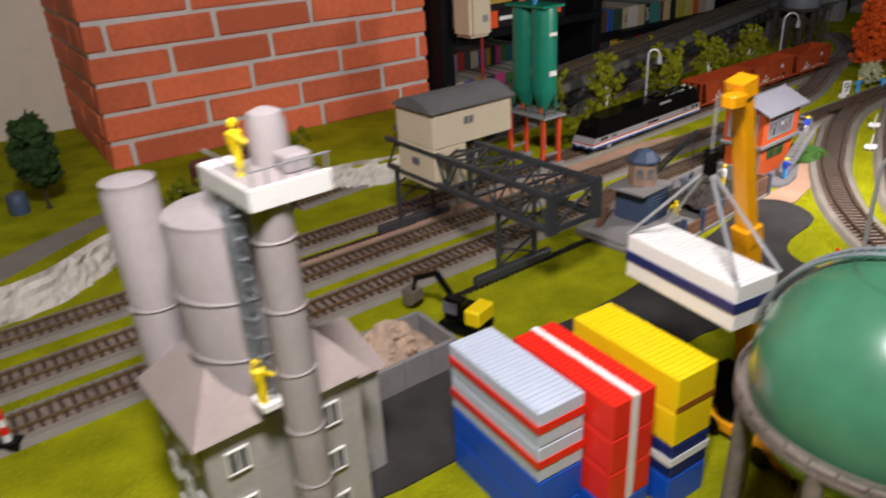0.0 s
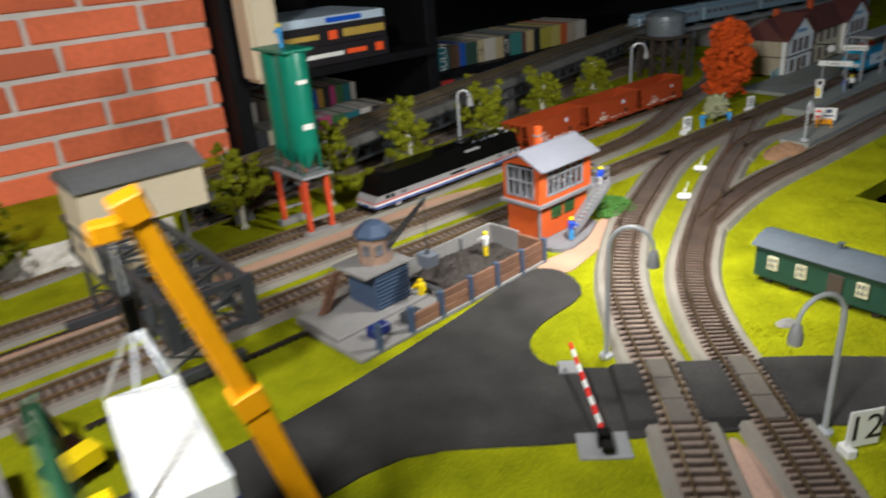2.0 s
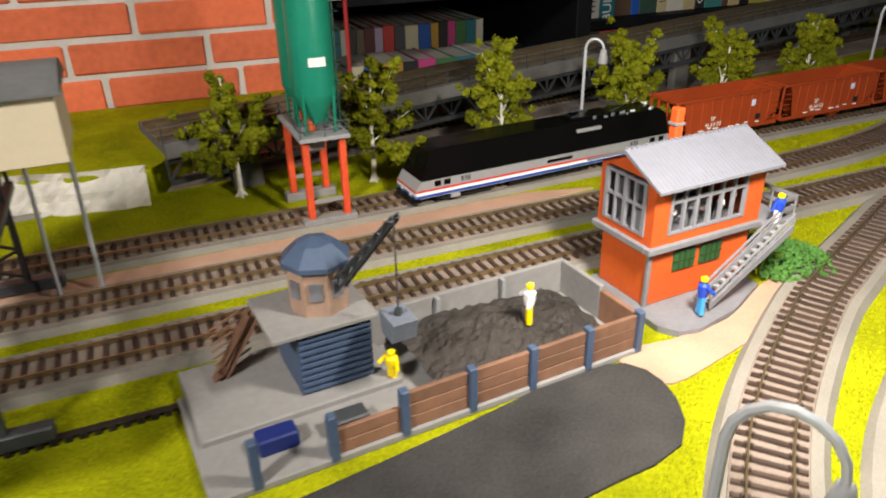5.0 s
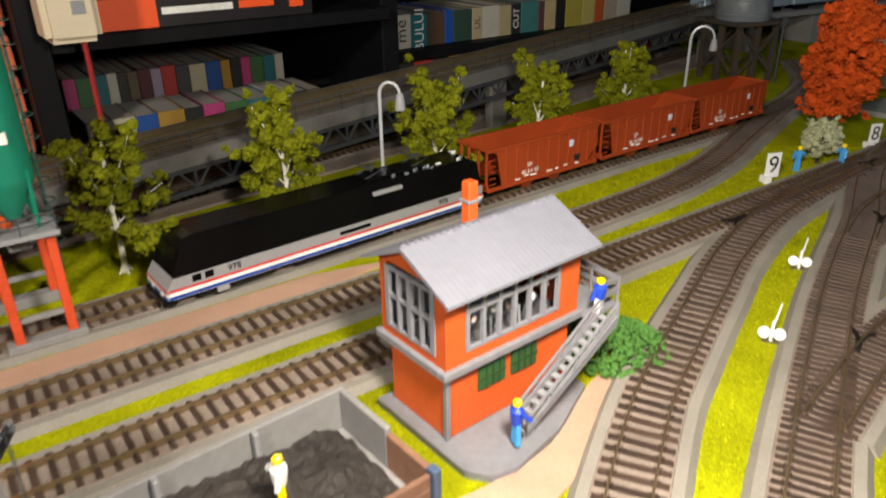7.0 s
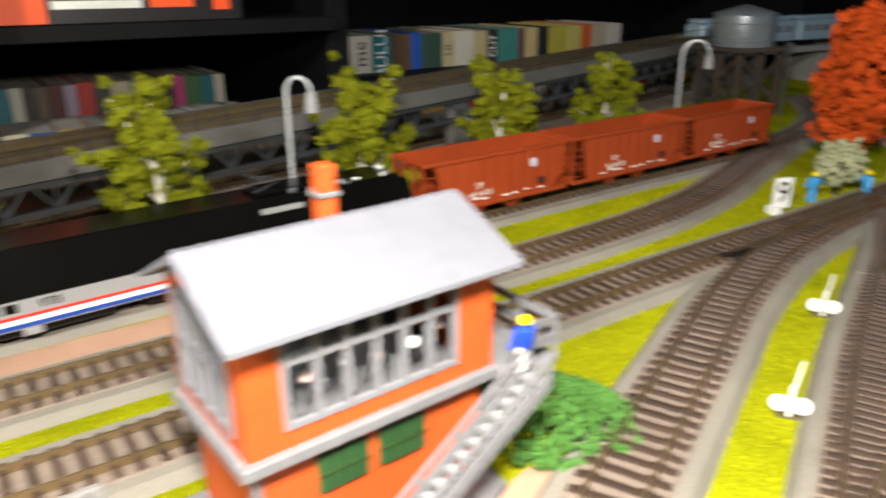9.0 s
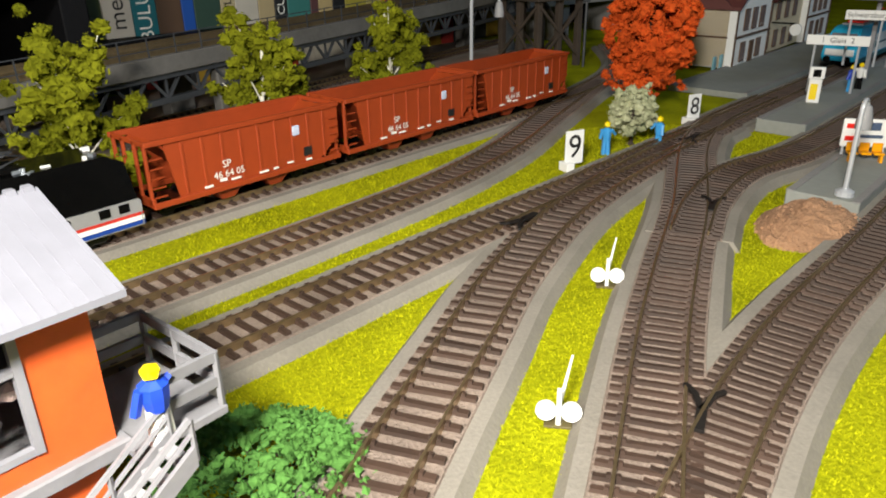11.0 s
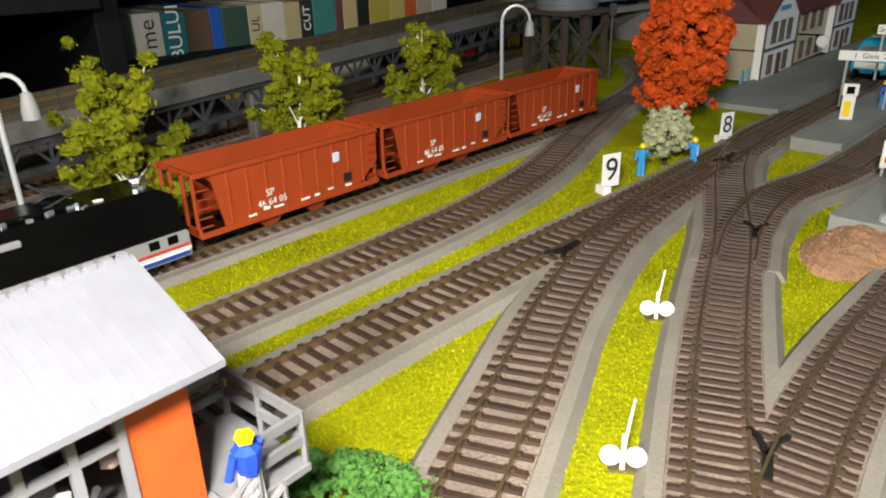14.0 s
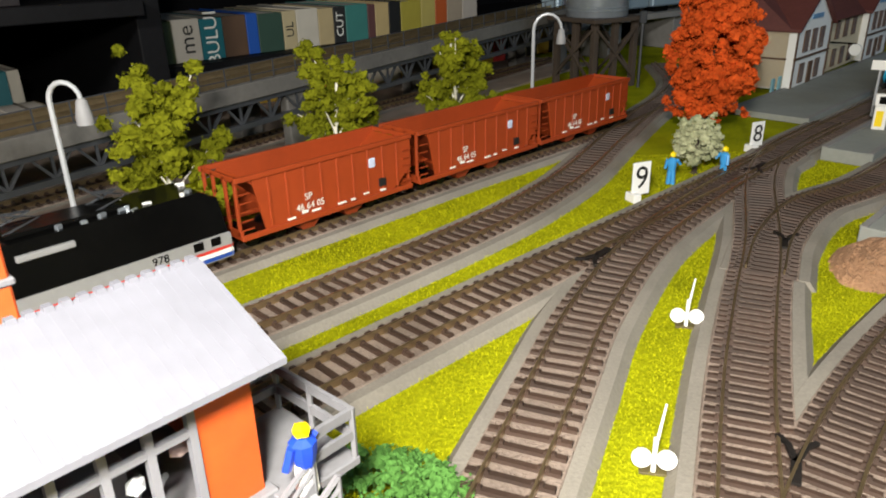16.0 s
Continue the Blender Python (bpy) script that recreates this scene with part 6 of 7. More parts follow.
def hip_roof(bm, x0, x1, y0, y1, z0, z1, o=0.004, hip=0.35):
    x0, x1, y0, y1 = x0 - o, x1 + o, y0 - o, y1 + o
    ym = (y0 + y1) / 2
    h = (y1 - y0) * hip
    a = [bm.verts.new(p) for p in ((x0, y0, z0), (x1, y0, z0), (x1, y1, z0), (x0, y1, z0))]
    b = [bm.verts.new(p) for p in ((x0 + h, ym, z1), (x1 - h, ym, z1))]
    bm.faces.new(a[::-1])
    bm.faces.new((a[0], a[1], b[1], b[0]))
    bm.faces.new((a[1], a[2], b[1]))
    bm.faces.new((a[2], a[3], b[0], b[1]))
    bm.faces.new((a[3], a[0], b[0]))
    return bm


def window(parent, x, y, z, w, h, frame_m, axis="y", side=-1):
    """A small framed pane on a wall that faces -y or -x."""
    if axis == "y":
        p = part("window", one(x, x + w, y - 0.0006, y + 0.0004, z, z + h), GLASSY, parent)
        for b in ((x - 0.0007, x, z - 0.0007, z + h + 0.0007), (x + w, x + w + 0.0007, z - 0.0007, z + h + 0.0007), (x + w / 2 - 0.0003, x + w / 2 + 0.0003, z, z + h)):
            part("frame", one(b[0], b[1], y - 0.0012, y + 0.0003, b[2], b[3]), frame_m, p)
        for zz in (z - 0.0008, z + h):
            part("frame", one(x - 0.0008, x + w + 0.0008, y - 0.0013, y + 0.0003, zz, zz + 0.0008), frame_m, p)
    else:
        p = part("window", one(x - 0.0006, x + 0.0004, y, y + w, z, z + h), GLASSY, parent)
        for b in ((y - 0.0007, y), (y + w, y + w + 0.0007), (y + w / 2 - 0.0003, y + w / 2 + 0.0003)):
            part("frame", one(x - 0.0012, x + 0.0003, b[0], b[1], z, z + h), frame_m, p)
        for zz in (z - 0.0008, z + h):
            part("frame", one(x - 0.0013, x + 0.0003, y - 0.0008, y + w + 0.0008, zz, zz + 0.0008), frame_m, p)
    return p


PLASTERGREY = mat("plant_wall", (0.38, 0.36, 0.34), 0.85, vary=0.12, grain=200, bump=0.3)


def concrete_plant():
    g = thing("concrete_plant", -0.036, 0.239, 0, 44, "grey concrete mixing plant with hipped roof, tanks and tower", "concrete plant")
    W, D, ZE, ZR = 0.085, 0.068, 0.096, 0.136
    wall = part("wall", bev(one(0, W, 0, D, 0, ZE), 0.0006), PLASTERGREY, g)
    part("roof", hip_roof(B(), 0, W, 0, D, ZE, ZR, 0.005, 0.42), ROOFTILE, g, "taupe hipped roof")
    for zz in (0.012, 0.042, 0.072):
        for yy in (0.010, 0.030, 0.050):
            window(wall, -0.0005, yy, zz, 0.009, 0.012, WHITE, "x")
        for xx in (0.010, 0.060):
            window(wall, xx, -0.0005, zz, 0.010, 0.012, WHITE)
    part("annex", bev(one(W + 0.001, W + 0.026, 0.024, D + 0.012, 0, 0.074), 0.0006), PLASTERGREY, g)
    part("annex_roof", hip_roof(B(), W + 0.002, W + 0.026, 0.024, D + 0.012, 0.074, 0.096, 0.004, 0.1), ROOFTILE, g, "taupe annex roof")
    inv = g.matrix_world.inverted()
    def spot(x, y):
        p = inv @ Vector((x, y, 0))
        return p.x, p.y
    for x, y, r, z0, z1, seams in ((-0.026, 0.287, 0.0268, 0.10, 0.191, (0.125, 0.155)), (-0.081, 0.310, 0.0135, 0.0, 0.197, (0.08, 0.13))):
        cx, cy = spot(x, y)
        t = part("tank", lathe(B(), [(r, z0), (r, z1 - 0.004), (r - 0.001, z1 - 0.002), (r * 0.97, z1 + 0.0005), (0.004, z1 + 0.003)], 40, cx, cy), PLANT, g, "mauve-grey cylindrical tank", True)
        for zz in seams:
            part("hoop", lathe(B(), [(r + 0.0002, zz), (r + 0.0008, zz + 0.0004), (r + 0.0002, zz + 0.0012)], 40, cx, cy), PLANT, t)
    tx, ty = spot(0.008, 0.257)
    tower = part("tower", lathe(B(), [(0.0088, 0), (0.0088, 0.2055), (0.0088, 0.2065)], 28, tx, ty), PLANT, g, "mauve-grey elevator tower", True)
    for k in range(6):
        part("hoop", lathe(B(), [(0.0089, 0.03 + k * 0.032), (0.0094, 0.0304 + k * 0.032), (0.0089, 0.0312 + k * 0.032)], 28, tx, ty), PLANT, tower)
    part("head_platform", bev(one(tx - 0.011, tx + 0.024, ty - 0.010, ty + 0.034, 0.2065, 0.2140), 0.0006), PLANT, g)
    part("platform_edge", bev(one(tx - 0.0125, tx - 0.011, ty - 0.0115, ty + 0.034, 0.2070, 0.2165), 0.0004), WHITE, g)
    part("platform_edge", bev(one(tx - 0.011, tx + 0.024, ty - 0.0115, ty - 0.010, 0.2070, 0.2165), 0.0004), WHITE, g)
    part("drive_head", lathe(B(), [(0.0085, 0.214), (0.0085, 0.231), (0.0070, 0.236), (0.002, 0.238)], 24, tx + 0.014, ty + 0.022), PLANT, g, "", True)
    part("drive_motor", bev(one(tx + 0.010, tx + 0.022, ty + 0.000, ty + 0.012, 0.214, 0.222), 0.001), PLANT, g)
    part("feed_duct", bev(one(tx - 0.010, tx + 0.006, ty + 0.032, ty + 0.046, 0.178, 0.214), 0.001), WHITE, g, "pale feed duct")
    lx = tx - 0.0105
    bm = B()
    for q in (-0.0035, 0.0035):
        tube(bm, [(lx, ty + 0.009 + q, 0.110), (lx, ty + 0.009 + q, 0.2065)], 0.0006, 4)
    for k in range(24):
        tube(bm, [(lx, ty + 0.0055, 0.112 + k * 0.0038), (lx, ty + 0.0125, 0.112 + k * 0.0038)], 0.0004, 4)
    for k in range(10):
        a = 0.116 + 0.0095 * k
        tube(bm, [(lx - 0.005 * math.sin(math.pi * q / 4), ty + 0.009 + 0.005 * math.cos(math.pi * q / 4), a) for q in range(5)], 0.0006, 4)
    for q in (-0.0035, 0, 0.0035):
        tube(bm, [(lx - 0.0046, ty + 0.009 + q, 0.116), (lx - 0.0046, ty + 0.009 + q, 0.2065)], 0.0005, 4)
    part("caged_ladder", bm, mat("ladder_grey", (0.22, 0.25, 0.28), 0.5, 0.3), g, "grey caged ladder")
    part("ladder_stage", bev(one(lx - 0.007, lx + 0.003, ty + 0.003, ty + 0.016, 0.106, 0.110), 0.0005), WHITE, g)
    bm = B()
    for k in range(6):
        tube(bm, [(tx - 0.010 + k * 0.0065, ty - 0.0105, 0.2140), (tx - 0.010 + k * 0.0065, ty - 0.0105, 0.2230)], 0.0005, 4)
    tube(bm, [(tx - 0.011, ty + 0.033, 0.2230), (tx - 0.011, ty - 0.0105, 0.2230), (tx + 0.024, ty - 0.0105, 0.2230)], 0.0005, 4)
    part("railing", bm, GREY, g)
    # aggregate bins along the yard
    inv_pts = [spot(-0.006, 0.380), spot(0.062, 0.440), spot(0.030, 0.478), spot(-0.036, 0.422)]
    for k, (a, b) in enumerate(zip(inv_pts, inv_pts[1:])):
        d = (Vector(b) - Vector(a))
        n = Vector((-d.y, d.x)).normalized() * 0.0018
        for q in range(4):
            p0, p1 = Vector(a) + d * (q / 4), Vector(a) + d * ((q + 0.97) / 4)
            part("bin_panel", prism(B(), [tuple(p0 - n), tuple(p1 - n), tuple(p1 + n), tuple(p0 + n)], 0, 0.024), CONCRETE, g, "grey bin wall panel")
    return g


concrete_plant()
figurine(-0.005, 0.266, 0.2140, 20, YELLOW, YELLOW, "tiny yellow worker figurine on the tower platform")
figurine(-0.008, 0.252, 0.1095, 60, YELLOW, YELLOW, "tiny yellow worker figurine on the ladder")


def heap(name, cx, cy, rx, ry, h, material, label, category, seed=0, rz=0.0, rough=0.35):
    bm = B()
    n = 30
    rings = []
    for i in range(n // 2 + 1):
        u = i / (n // 2)
        row = []
        for k in range(n):
            a = 2 * math.pi * k / n
            w = 1 + 0.22 * noise.noise(Vector((math.cos(a), math.sin(a), seed)) * 1.3)
            zz = h * (1 - u ** 1.6) * (1 + rough * noise.noise(Vector((u * math.cos(a) * 3, u * math.sin(a) * 3, seed + 5)))) + h * 0.10 * noise.noise(Vector((u * math.cos(a) * 9, u * math.sin(a) * 9, seed)))
            row.append(bm.verts.new((rx * u * w * math.cos(a), ry * u * w * math.sin(a), max(0, zz) if u < 1 else -0.001)))
        rings.append(row)
    for a, b in zip(rings, rings[1:]):
        for k in range(n):
            bm.faces.new((a[k], b[k], b[(k + 1) % n], a[(k + 1) % n]))
    bmesh.ops.remove_doubles(bm, verts=bm.verts[:], dist=1e-6)
    bmesh.ops.recalc_face_normals(bm, faces=bm.faces[:])
    rg = random.Random(seed)
    for k in range(140):
        a, u = rg.uniform(0, 6.28), math.sqrt(rg.random()) * 0.97
        blob(bm, rx * u * math.cos(a), ry * u * math.sin(a), h * (1 - u ** 1.6) * 0.97, h * rg.uniform(0.03, 0.07), 0.6, 1)
    return solo(name, bm, material, pose(cx, cy, 0, 0, 0, rz), label, category)


heap("rubble_heap", 0.012, 0.436, 0.040, 0.026, 0.040, RUBBLE, "heap of pinkish rubble in the concrete bin", "rubble heap", 3, 42)
heap("gravel_heap", 0.728, 1.068, 0.040, 0.027, 0.015, mat("gravel_tan", (0.36, 0.20, 0.11), 0.95, vary=0.35, grain=700, bump=1.0), "flat heap of tan gravel at the platform end", "gravel heap", 8, 40, 0.2)


heap("pale_rubble", -0.047, 0.452, 0.024, 0.018, 0.014, ROCK, "small heap of pale broken stone beside the bins", "rubble heap", 21, 20)


def excavator():
    g = thing("excavator", 0.066, 0.494, 0, 150, "yellow and black wheeled excavator beside the rubble", "excavator")
    for s in (-1, 1):
        part("crawler", bev(one(-0.018, 0.018, s * 0.011 - 0.004, s * 0.011 + 0.004, 0, 0.008), 0.002), BLACK, g)
    part("turntable", lathe(B(), [(0.009, 0.007), (0.009, 0.010)], 16), BLACK, g)
    part("counterweight", bev(one(-0.020, -0.006, -0.012, 0.012, 0.010, 0.024), 0.0015), YELLOW, g, "yellow counterweight")
    part("engine_deck", bev(one(-0.006, 0.014, -0.012, 0.0, 0.010, 0.020), 0.001), BLACK, g)
    cab = part("cab", bev(one(-0.004, 0.013, 0.001, 0.012, 0.010, 0.030), 0.001), BLACK, g)
    part("cab_window", one(0.000, 0.0135, 0.0005, 0.0125, 0.017, 0.027), GLASSY, cab)
    for a, b, w in (((0.010, -0.004, 0.016), (0.030, -0.004, 0.040), 0.003), ((0.030, -0.004, 0.040), (0.052, -0.004, 0.030), 0.0025), ((0.052, -0.004, 0.030), (0.056, -0.004, 0.014), 0.002)):
        bm = B()
        tube(bm, [a, b], w, 6)
        part("arm", bm, BLACK, g, "black digging arm")
    bm = B()
    tube(bm, [(0.014, -0.007, 0.020), (0.032, -0.007, 0.036)], 0.0016, 6)
    part("arm_ram", bm, YELLOW, g)
    bm = B()
    profile(bm, [(-0.008, 0.018), (0.006, 0.018), (0.004, 0.006), (-0.003, 0.004), (-0.009, 0.010)], -0.006, 0.006)
    ob = part("bucket", bm, mat("bucket_grey", (0.2, 0.17, 0.14), 0.6, 0.4), g)
    ob.matrix_local = Matrix.Translation((0.058, -0.004, 0.0)) @ Matrix.Rotation(radians(-90), 4, "Z")


excavator()

# brown tanks by the rock bank
for (x, y), hh in (((-0.174, 0.698), 0.090), ((-0.210, 0.676), 0.086)):
    solo("brown_tank", lathe(B(), [(0.0165, 0), (0.0168, 0.001), (0.0168, hh - 0.003), (0.0160, hh - 0.001), (0.0120, hh), (0.002, hh + 0.001)], 32), BROWNTANK, pose(x, y, 0),
         "dark brown upright cylinder tank by the rocks", "tank", "brown tanks", smooth=True)

# ---- raised bank with white rock edge ----
EDGE = [sd(-0.15, 0.600), sd(0.02, 0.602), sd(0.12, 0.612), (-0.300, 0.627), (-0.262, 0.700), (-0.194, 0.775), (-0.141, 0.797), (-0.093, 0.829), (-0.050, 0.850), (-0.010, 0.880)]
solo("bank", prism(B(), EDGE + [(-0.02, 1.0), (-0.032, 1.142), (-0.402, 0.832), (-0.578, 1.040), (-1.1, 0.60), (-1.1, 0.20)], -0.001, 0.026), GRASS, label="raised grassy bank below the brick wall", category="bank", kind="structure")
fine = curve(EDGE, 0.006)
nn = normals(fine)
bm = B()
rows = []
for i, (p, n) in enumerate(zip(fine, nn)):
    row = []
    for j in range(7):
        u = j / 6
        k = 0.006 * noise.noise(p * 45 + Vector((0, 0, j * 0.9))) + 0.004 * noise.noise(p * 130 + Vector((0, 0, j * 2.0)))
        row.append(bm.verts.new(p - n * (0.014 * (1 - u) + k) + Vector((0, 0, -0.001 + 0.031 * u + 0.4 * k))))
    row.append(bm.verts.new(p + n * 0.012 + Vector((0, 0, 0.024))))
    rows.append(row)
for a, b in zip(rows, rows[1:]):
    for j in range(7):
        bm.faces.new((a[j], b[j], b[j + 1], a[j + 1]))
solo("rock_edge", bm, ROCK, label="rough white rock face edging the bank", category="rock face", kind="structure")
sheet("bank_road", [(-0.37, 0.45), (-0.345, 0.56), (-0.315, 0.69), (-0.335, 0.70), (-0.375, 0.60), (-0.42, 0.45)], 0.0272, BED, "narrow grey road on the raised bank", "road")
bar = thing("rubbish_bin", -0.440, 0.690, 0.026, 0, "small blue barrel beside the dark tree", "barrel")
part("drum", lathe(B(), [(0.010, 0), (0.011, 0.010), (0.010, 0.022), (0.009, 0.023)], 18), STEELBLUE, bar, smooth=True)
wp = thing("warning_post", -0.228, 0.342, 0, 10, "small red and white banded post on a black foot", "post")
part("foot", bev(one(-0.008, 0.008, -0.006, 0.006, 0, 0.006), 0.001), BLACK, wp)
for k in range(4):
    part("band", lathe(B(), [(0.0028, 0.006 + k * 0.006), (0.0028, 0.0118 + k * 0.006)], 10), RED if k % 2 else WHITE, wp)

# ---- crossing boards, gravel strip, frogs ----
for cx in (0.4465, 0.5035):
    for k in range(3):
        solo("crossing_board", bev(one(cx - 0.0072, cx + 0.0072, 0.516 + k * 0.024, 0.539 + k * 0.024, 0.003, 0.0078), 0.0004), mat("crossing_panel", (0.115, 0.100, 0.085), 0.85, vary=0.15, grain=200), label="grey-brown crossing board between the rails", category="crossing board", group="level crossing boards", kind="structure")
for x0, x1 in ((0.458, 0.492), (0.412, 0.4355), (0.515, 0.535)):
    solo("crossing_ramp", one(x0, x1, 0.516, 0.586, 0.0, 0.0072, 0.003), ASPHALT, label="asphalt ramp beside the rails", category="ramp", kind="structure")
heap("pink_gravel", 0.4755, 0.455, 0.012, 0.055, 0.006, mat("pink_gravel", (0.55, 0.36, 0.28), 0.95, vary=0.3, grain=900, bump=1.0), "strip of pinkish gravel between two tracks", "gravel", 12, 0, 0.2)


def frog(x, y, rz):
    g = thing("turnout_frog", x, y, 0.0078, rz, "black plastic frog of a turnout", "turnout frog", "turnout frogs", "structure")
    bm = B()
    for a, b, w in (((-0.012, 0.0), (0.0, 0.0), 0.0016), ((-0.001, 0.0), (0.008, 0.0028), 0.0010), ((-0.001, 0.0), (0.008, -0.0028), 0.0010), ((0.008, 0.0028), (0.012, 0.0062), 0.0008), ((0.008, -0.0028), (0.012, -0.0062), 0.0008)):
        d = (Vector(b) - Vector(a)).normalized()
        n = Vector((-d.y, d.x)) * w
        prism(bm, [tuple(Vector(a) - n), tuple(Vector(b) - n), tuple(Vector(b) + n), tuple(Vector(a) + n)], 0, 0.0012)
    part("frog_nose", bm, FROG, g)


frog(0.576, 1.080, 225)
frog(0.683, 1.091, 62)
frog(0.599, 0.912, 62)
frog(0.731, 1.230, 228)

# ---- platforms and station ----
PB = 0.0105
def slab(name, s0, s1, d0, d1, h, label):
    g = thing(name, *sd(s0, d0), 0, HEAD, label, "platform", kind="structure")
    part("slab", bev(one(0, s1 - s0, 0, d1 - d0, 0, h), 0.0006), SLAB, g)
    for yy in (0.0, d1 - d0 - 0.004):
        part("edge_stone", one(0, s1 - s0, yy, yy + 0.004, h, h + 0.0006), CONCRETE, g)
    return g


slab("platform_1", 1.447, 2.3, 0.362, 0.399, PB, "grey concrete island platform between the tracks")
slab("platform_2", 1.283, 2.3, 0.283, 0.321, PB, "grey concrete island platform with lamp and bench")
slab("platform_3", 1.56, 2.45, 0.449, 0.528, 0.006, "wide grey paved platform before the station")


def station():
    L, D, ze, zr = 0.42, 0.085, 0.066, 0.100
    x, y = sd(1.700, 0.530)
    g = thing("station_building", x, y, 0.004, 44.5, "cream two-storey station building with maroon tiled roof and gables", "station")
    cream = mat("station_cream", (0.62, 0.52, 0.36), 0.8, vary=0.06)
    white = mat("station_white", (0.80, 0.80, 0.78), 0.7, vary=0.05)
    brown = mat("station_trim", (0.10, 0.055, 0.03), 0.7)
    wall = part("wall", bev(one(0, L, 0, D, 0, ze), 0.0006), cream, g)
    bm = B()
    o = 0.006
    vs = [bm.verts.new(p) for p in ((-o, -o, ze - 0.002), (L + o, -o, ze - 0.002), (L + o, D + o, ze - 0.002), (-o, D + o, ze - 0.002), (-o + 0.01, D / 2, zr), (L + o - 0.01, D / 2, zr))]
    for f in ((3, 2, 1, 0), (0, 1, 5, 4), (1, 2, 5), (2, 3, 4, 5), (3, 0, 4)):
        bm.faces.new([vs[k] for k in f])
    part("roof", bm, MAROON, g, "maroon tiled roof")
    for x0, x1 in ((0.0, 0.115), (0.275, 0.39)):
        xm = (x0 + x1) / 2
        bm = B()
        prof = [(x0, 0.0), (x1, 0.0), (x1, ze), (xm, zr + 0.004), (x0, ze)]
        a = [bm.verts.new((px, -0.008, pz)) for px, pz in prof]
        b = [bm.verts.new((px, D / 2, pz)) for px, pz in prof]
        bm.faces.new(a)
        bm.faces.new(b[::-1])
        for k in range(5):
            bm.faces.new((a[k], b[k], b[(k + 1) % 5], a[(k + 1) % 5]))
        bmesh.ops.recalc_face_normals(bm, faces=bm.faces[:])
        gab = part("gable", bm, white, g, "white gable front")
        bm = B()
        for sg in (-1, 1):
            xe = xm + sg * ((x1 - x0) / 2 + 0.005)
            v = [bm.verts.new(p) for yy in (-0.013, D / 2) for p in ((xm, yy, zr + 0.0045), (xe, yy, ze - 0.003), (xe, yy, ze + 0.0005), (xm, yy, zr + 0.008))]
            for f in ((0, 1, 2, 3), (7, 6, 5, 4), (0, 4, 5, 1), (1, 5, 6, 2), (2, 6, 7, 3), (3, 7, 4, 0)):
                bm.faces.new([v[k] for k in f])
        bmesh.ops.recalc_face_normals(bm, faces=bm.faces[:])
        part("gable_roof", bm, MAROON, g)
        part("name_board", one(xm - 0.018, xm + 0.018, -0.0092, -0.0078, ze + 0.008, ze + 0.013), mat("board_blue", (0.15, 0.3, 0.5), 0.6), gab)
        for k in range(3):
            window(gab, xm - 0.034 + k * 0.026, -0.0084, 0.040, 0.013, 0.022, brown)
        for k in (0, 2):
            window(gab, xm - 0.036 + k * 0.026, -0.0084, 0.006, 0.013, 0.020, brown)
        part("door", one(xm - 0.007, xm + 0.007, -0.0092, -0.0078, 0.0, 0.026), brown, gab)
        part("string_course", one(x0 - 0.001, x1 + 0.001, -0.0100, -0.0078, 0.0325, 0.0345), brown, gab)
        for q in (x0, x1 - 0.003):
            part("corner_strip", one(q, q + 0.003, -0.0092, -0.0078, 0, ze), brown, gab)
    for k in range(4):
        window(wall, 0.130 + k * 0.034, -0.0004, 0.006, 0.013, 0.020, brown)
        window(wall, 0.130 + k * 0.034, -0.0004, 0.040, 0.013, 0.020, brown)
    part("string_course", one(-0.001, 0.0005, 0, D, 0.0325, 0.0345), brown, g)
    for k in range(3):
        part("chimney", bev(one(0.05 + k * 0.15, 0.06 + k * 0.15, D / 2 - 0.005, D / 2 + 0.005, zr - 0.006, zr + 0.014), 0.0005), ORANGE, g)
    ck = part("clock_bracket", one(0.150, 0.152, -0.030, 0.0, 0.036, 0.038), BLACK, g)
    bm = B()
    lathe(bm, [(0.007, -0.002), (0.007, 0.002)], 20)
    ob = part("clock", bm, WHITE, ck, "round platform clock")
    ob.matrix_local = Matrix.Translation((0.151, -0.030, 0.030)) @ Matrix.Rotation(radians(90), 4, "Y")
    for k in range(2):
        part("awning_sign", bev(one(-0.012 - 0.02 * k, -0.004 - 0.02 * k, 0.0, 0.002, 0.0, 0.016), 0.0004), mat("poster_teal", (0.2, 0.4, 0.45), 0.6), g)


station()


def platform_sign(s, d, z, text, w, h, posts=2):
    x, y = sd(s, d)
    g = thing("platform_sign", x, y, z, HEAD - 75, "white platform sign with black lettering on posts", "sign", "platform signs")
    for px in ((-w * 0.35, w * 0.35) if posts == 2 else (0.0,)):
        bm = B()
        tube(bm, [(px, 0, 0), (px, 0, 0.050)], 0.0011, 6)
        part("post", bm, LAMPGREY, g)
    part("board", bev(one(-w / 2, w / 2, -0.0018, -0.0004, 0.050 - h, 0.050), 0.0003), WHITE, g)
    letters("lettering", text, h * 0.75, INKBLACK, g, Matrix.Translation((0, -0.0020, 0.050 - h / 2)) @ Matrix.Rotation(radians(90), 4, "X"))
    return g


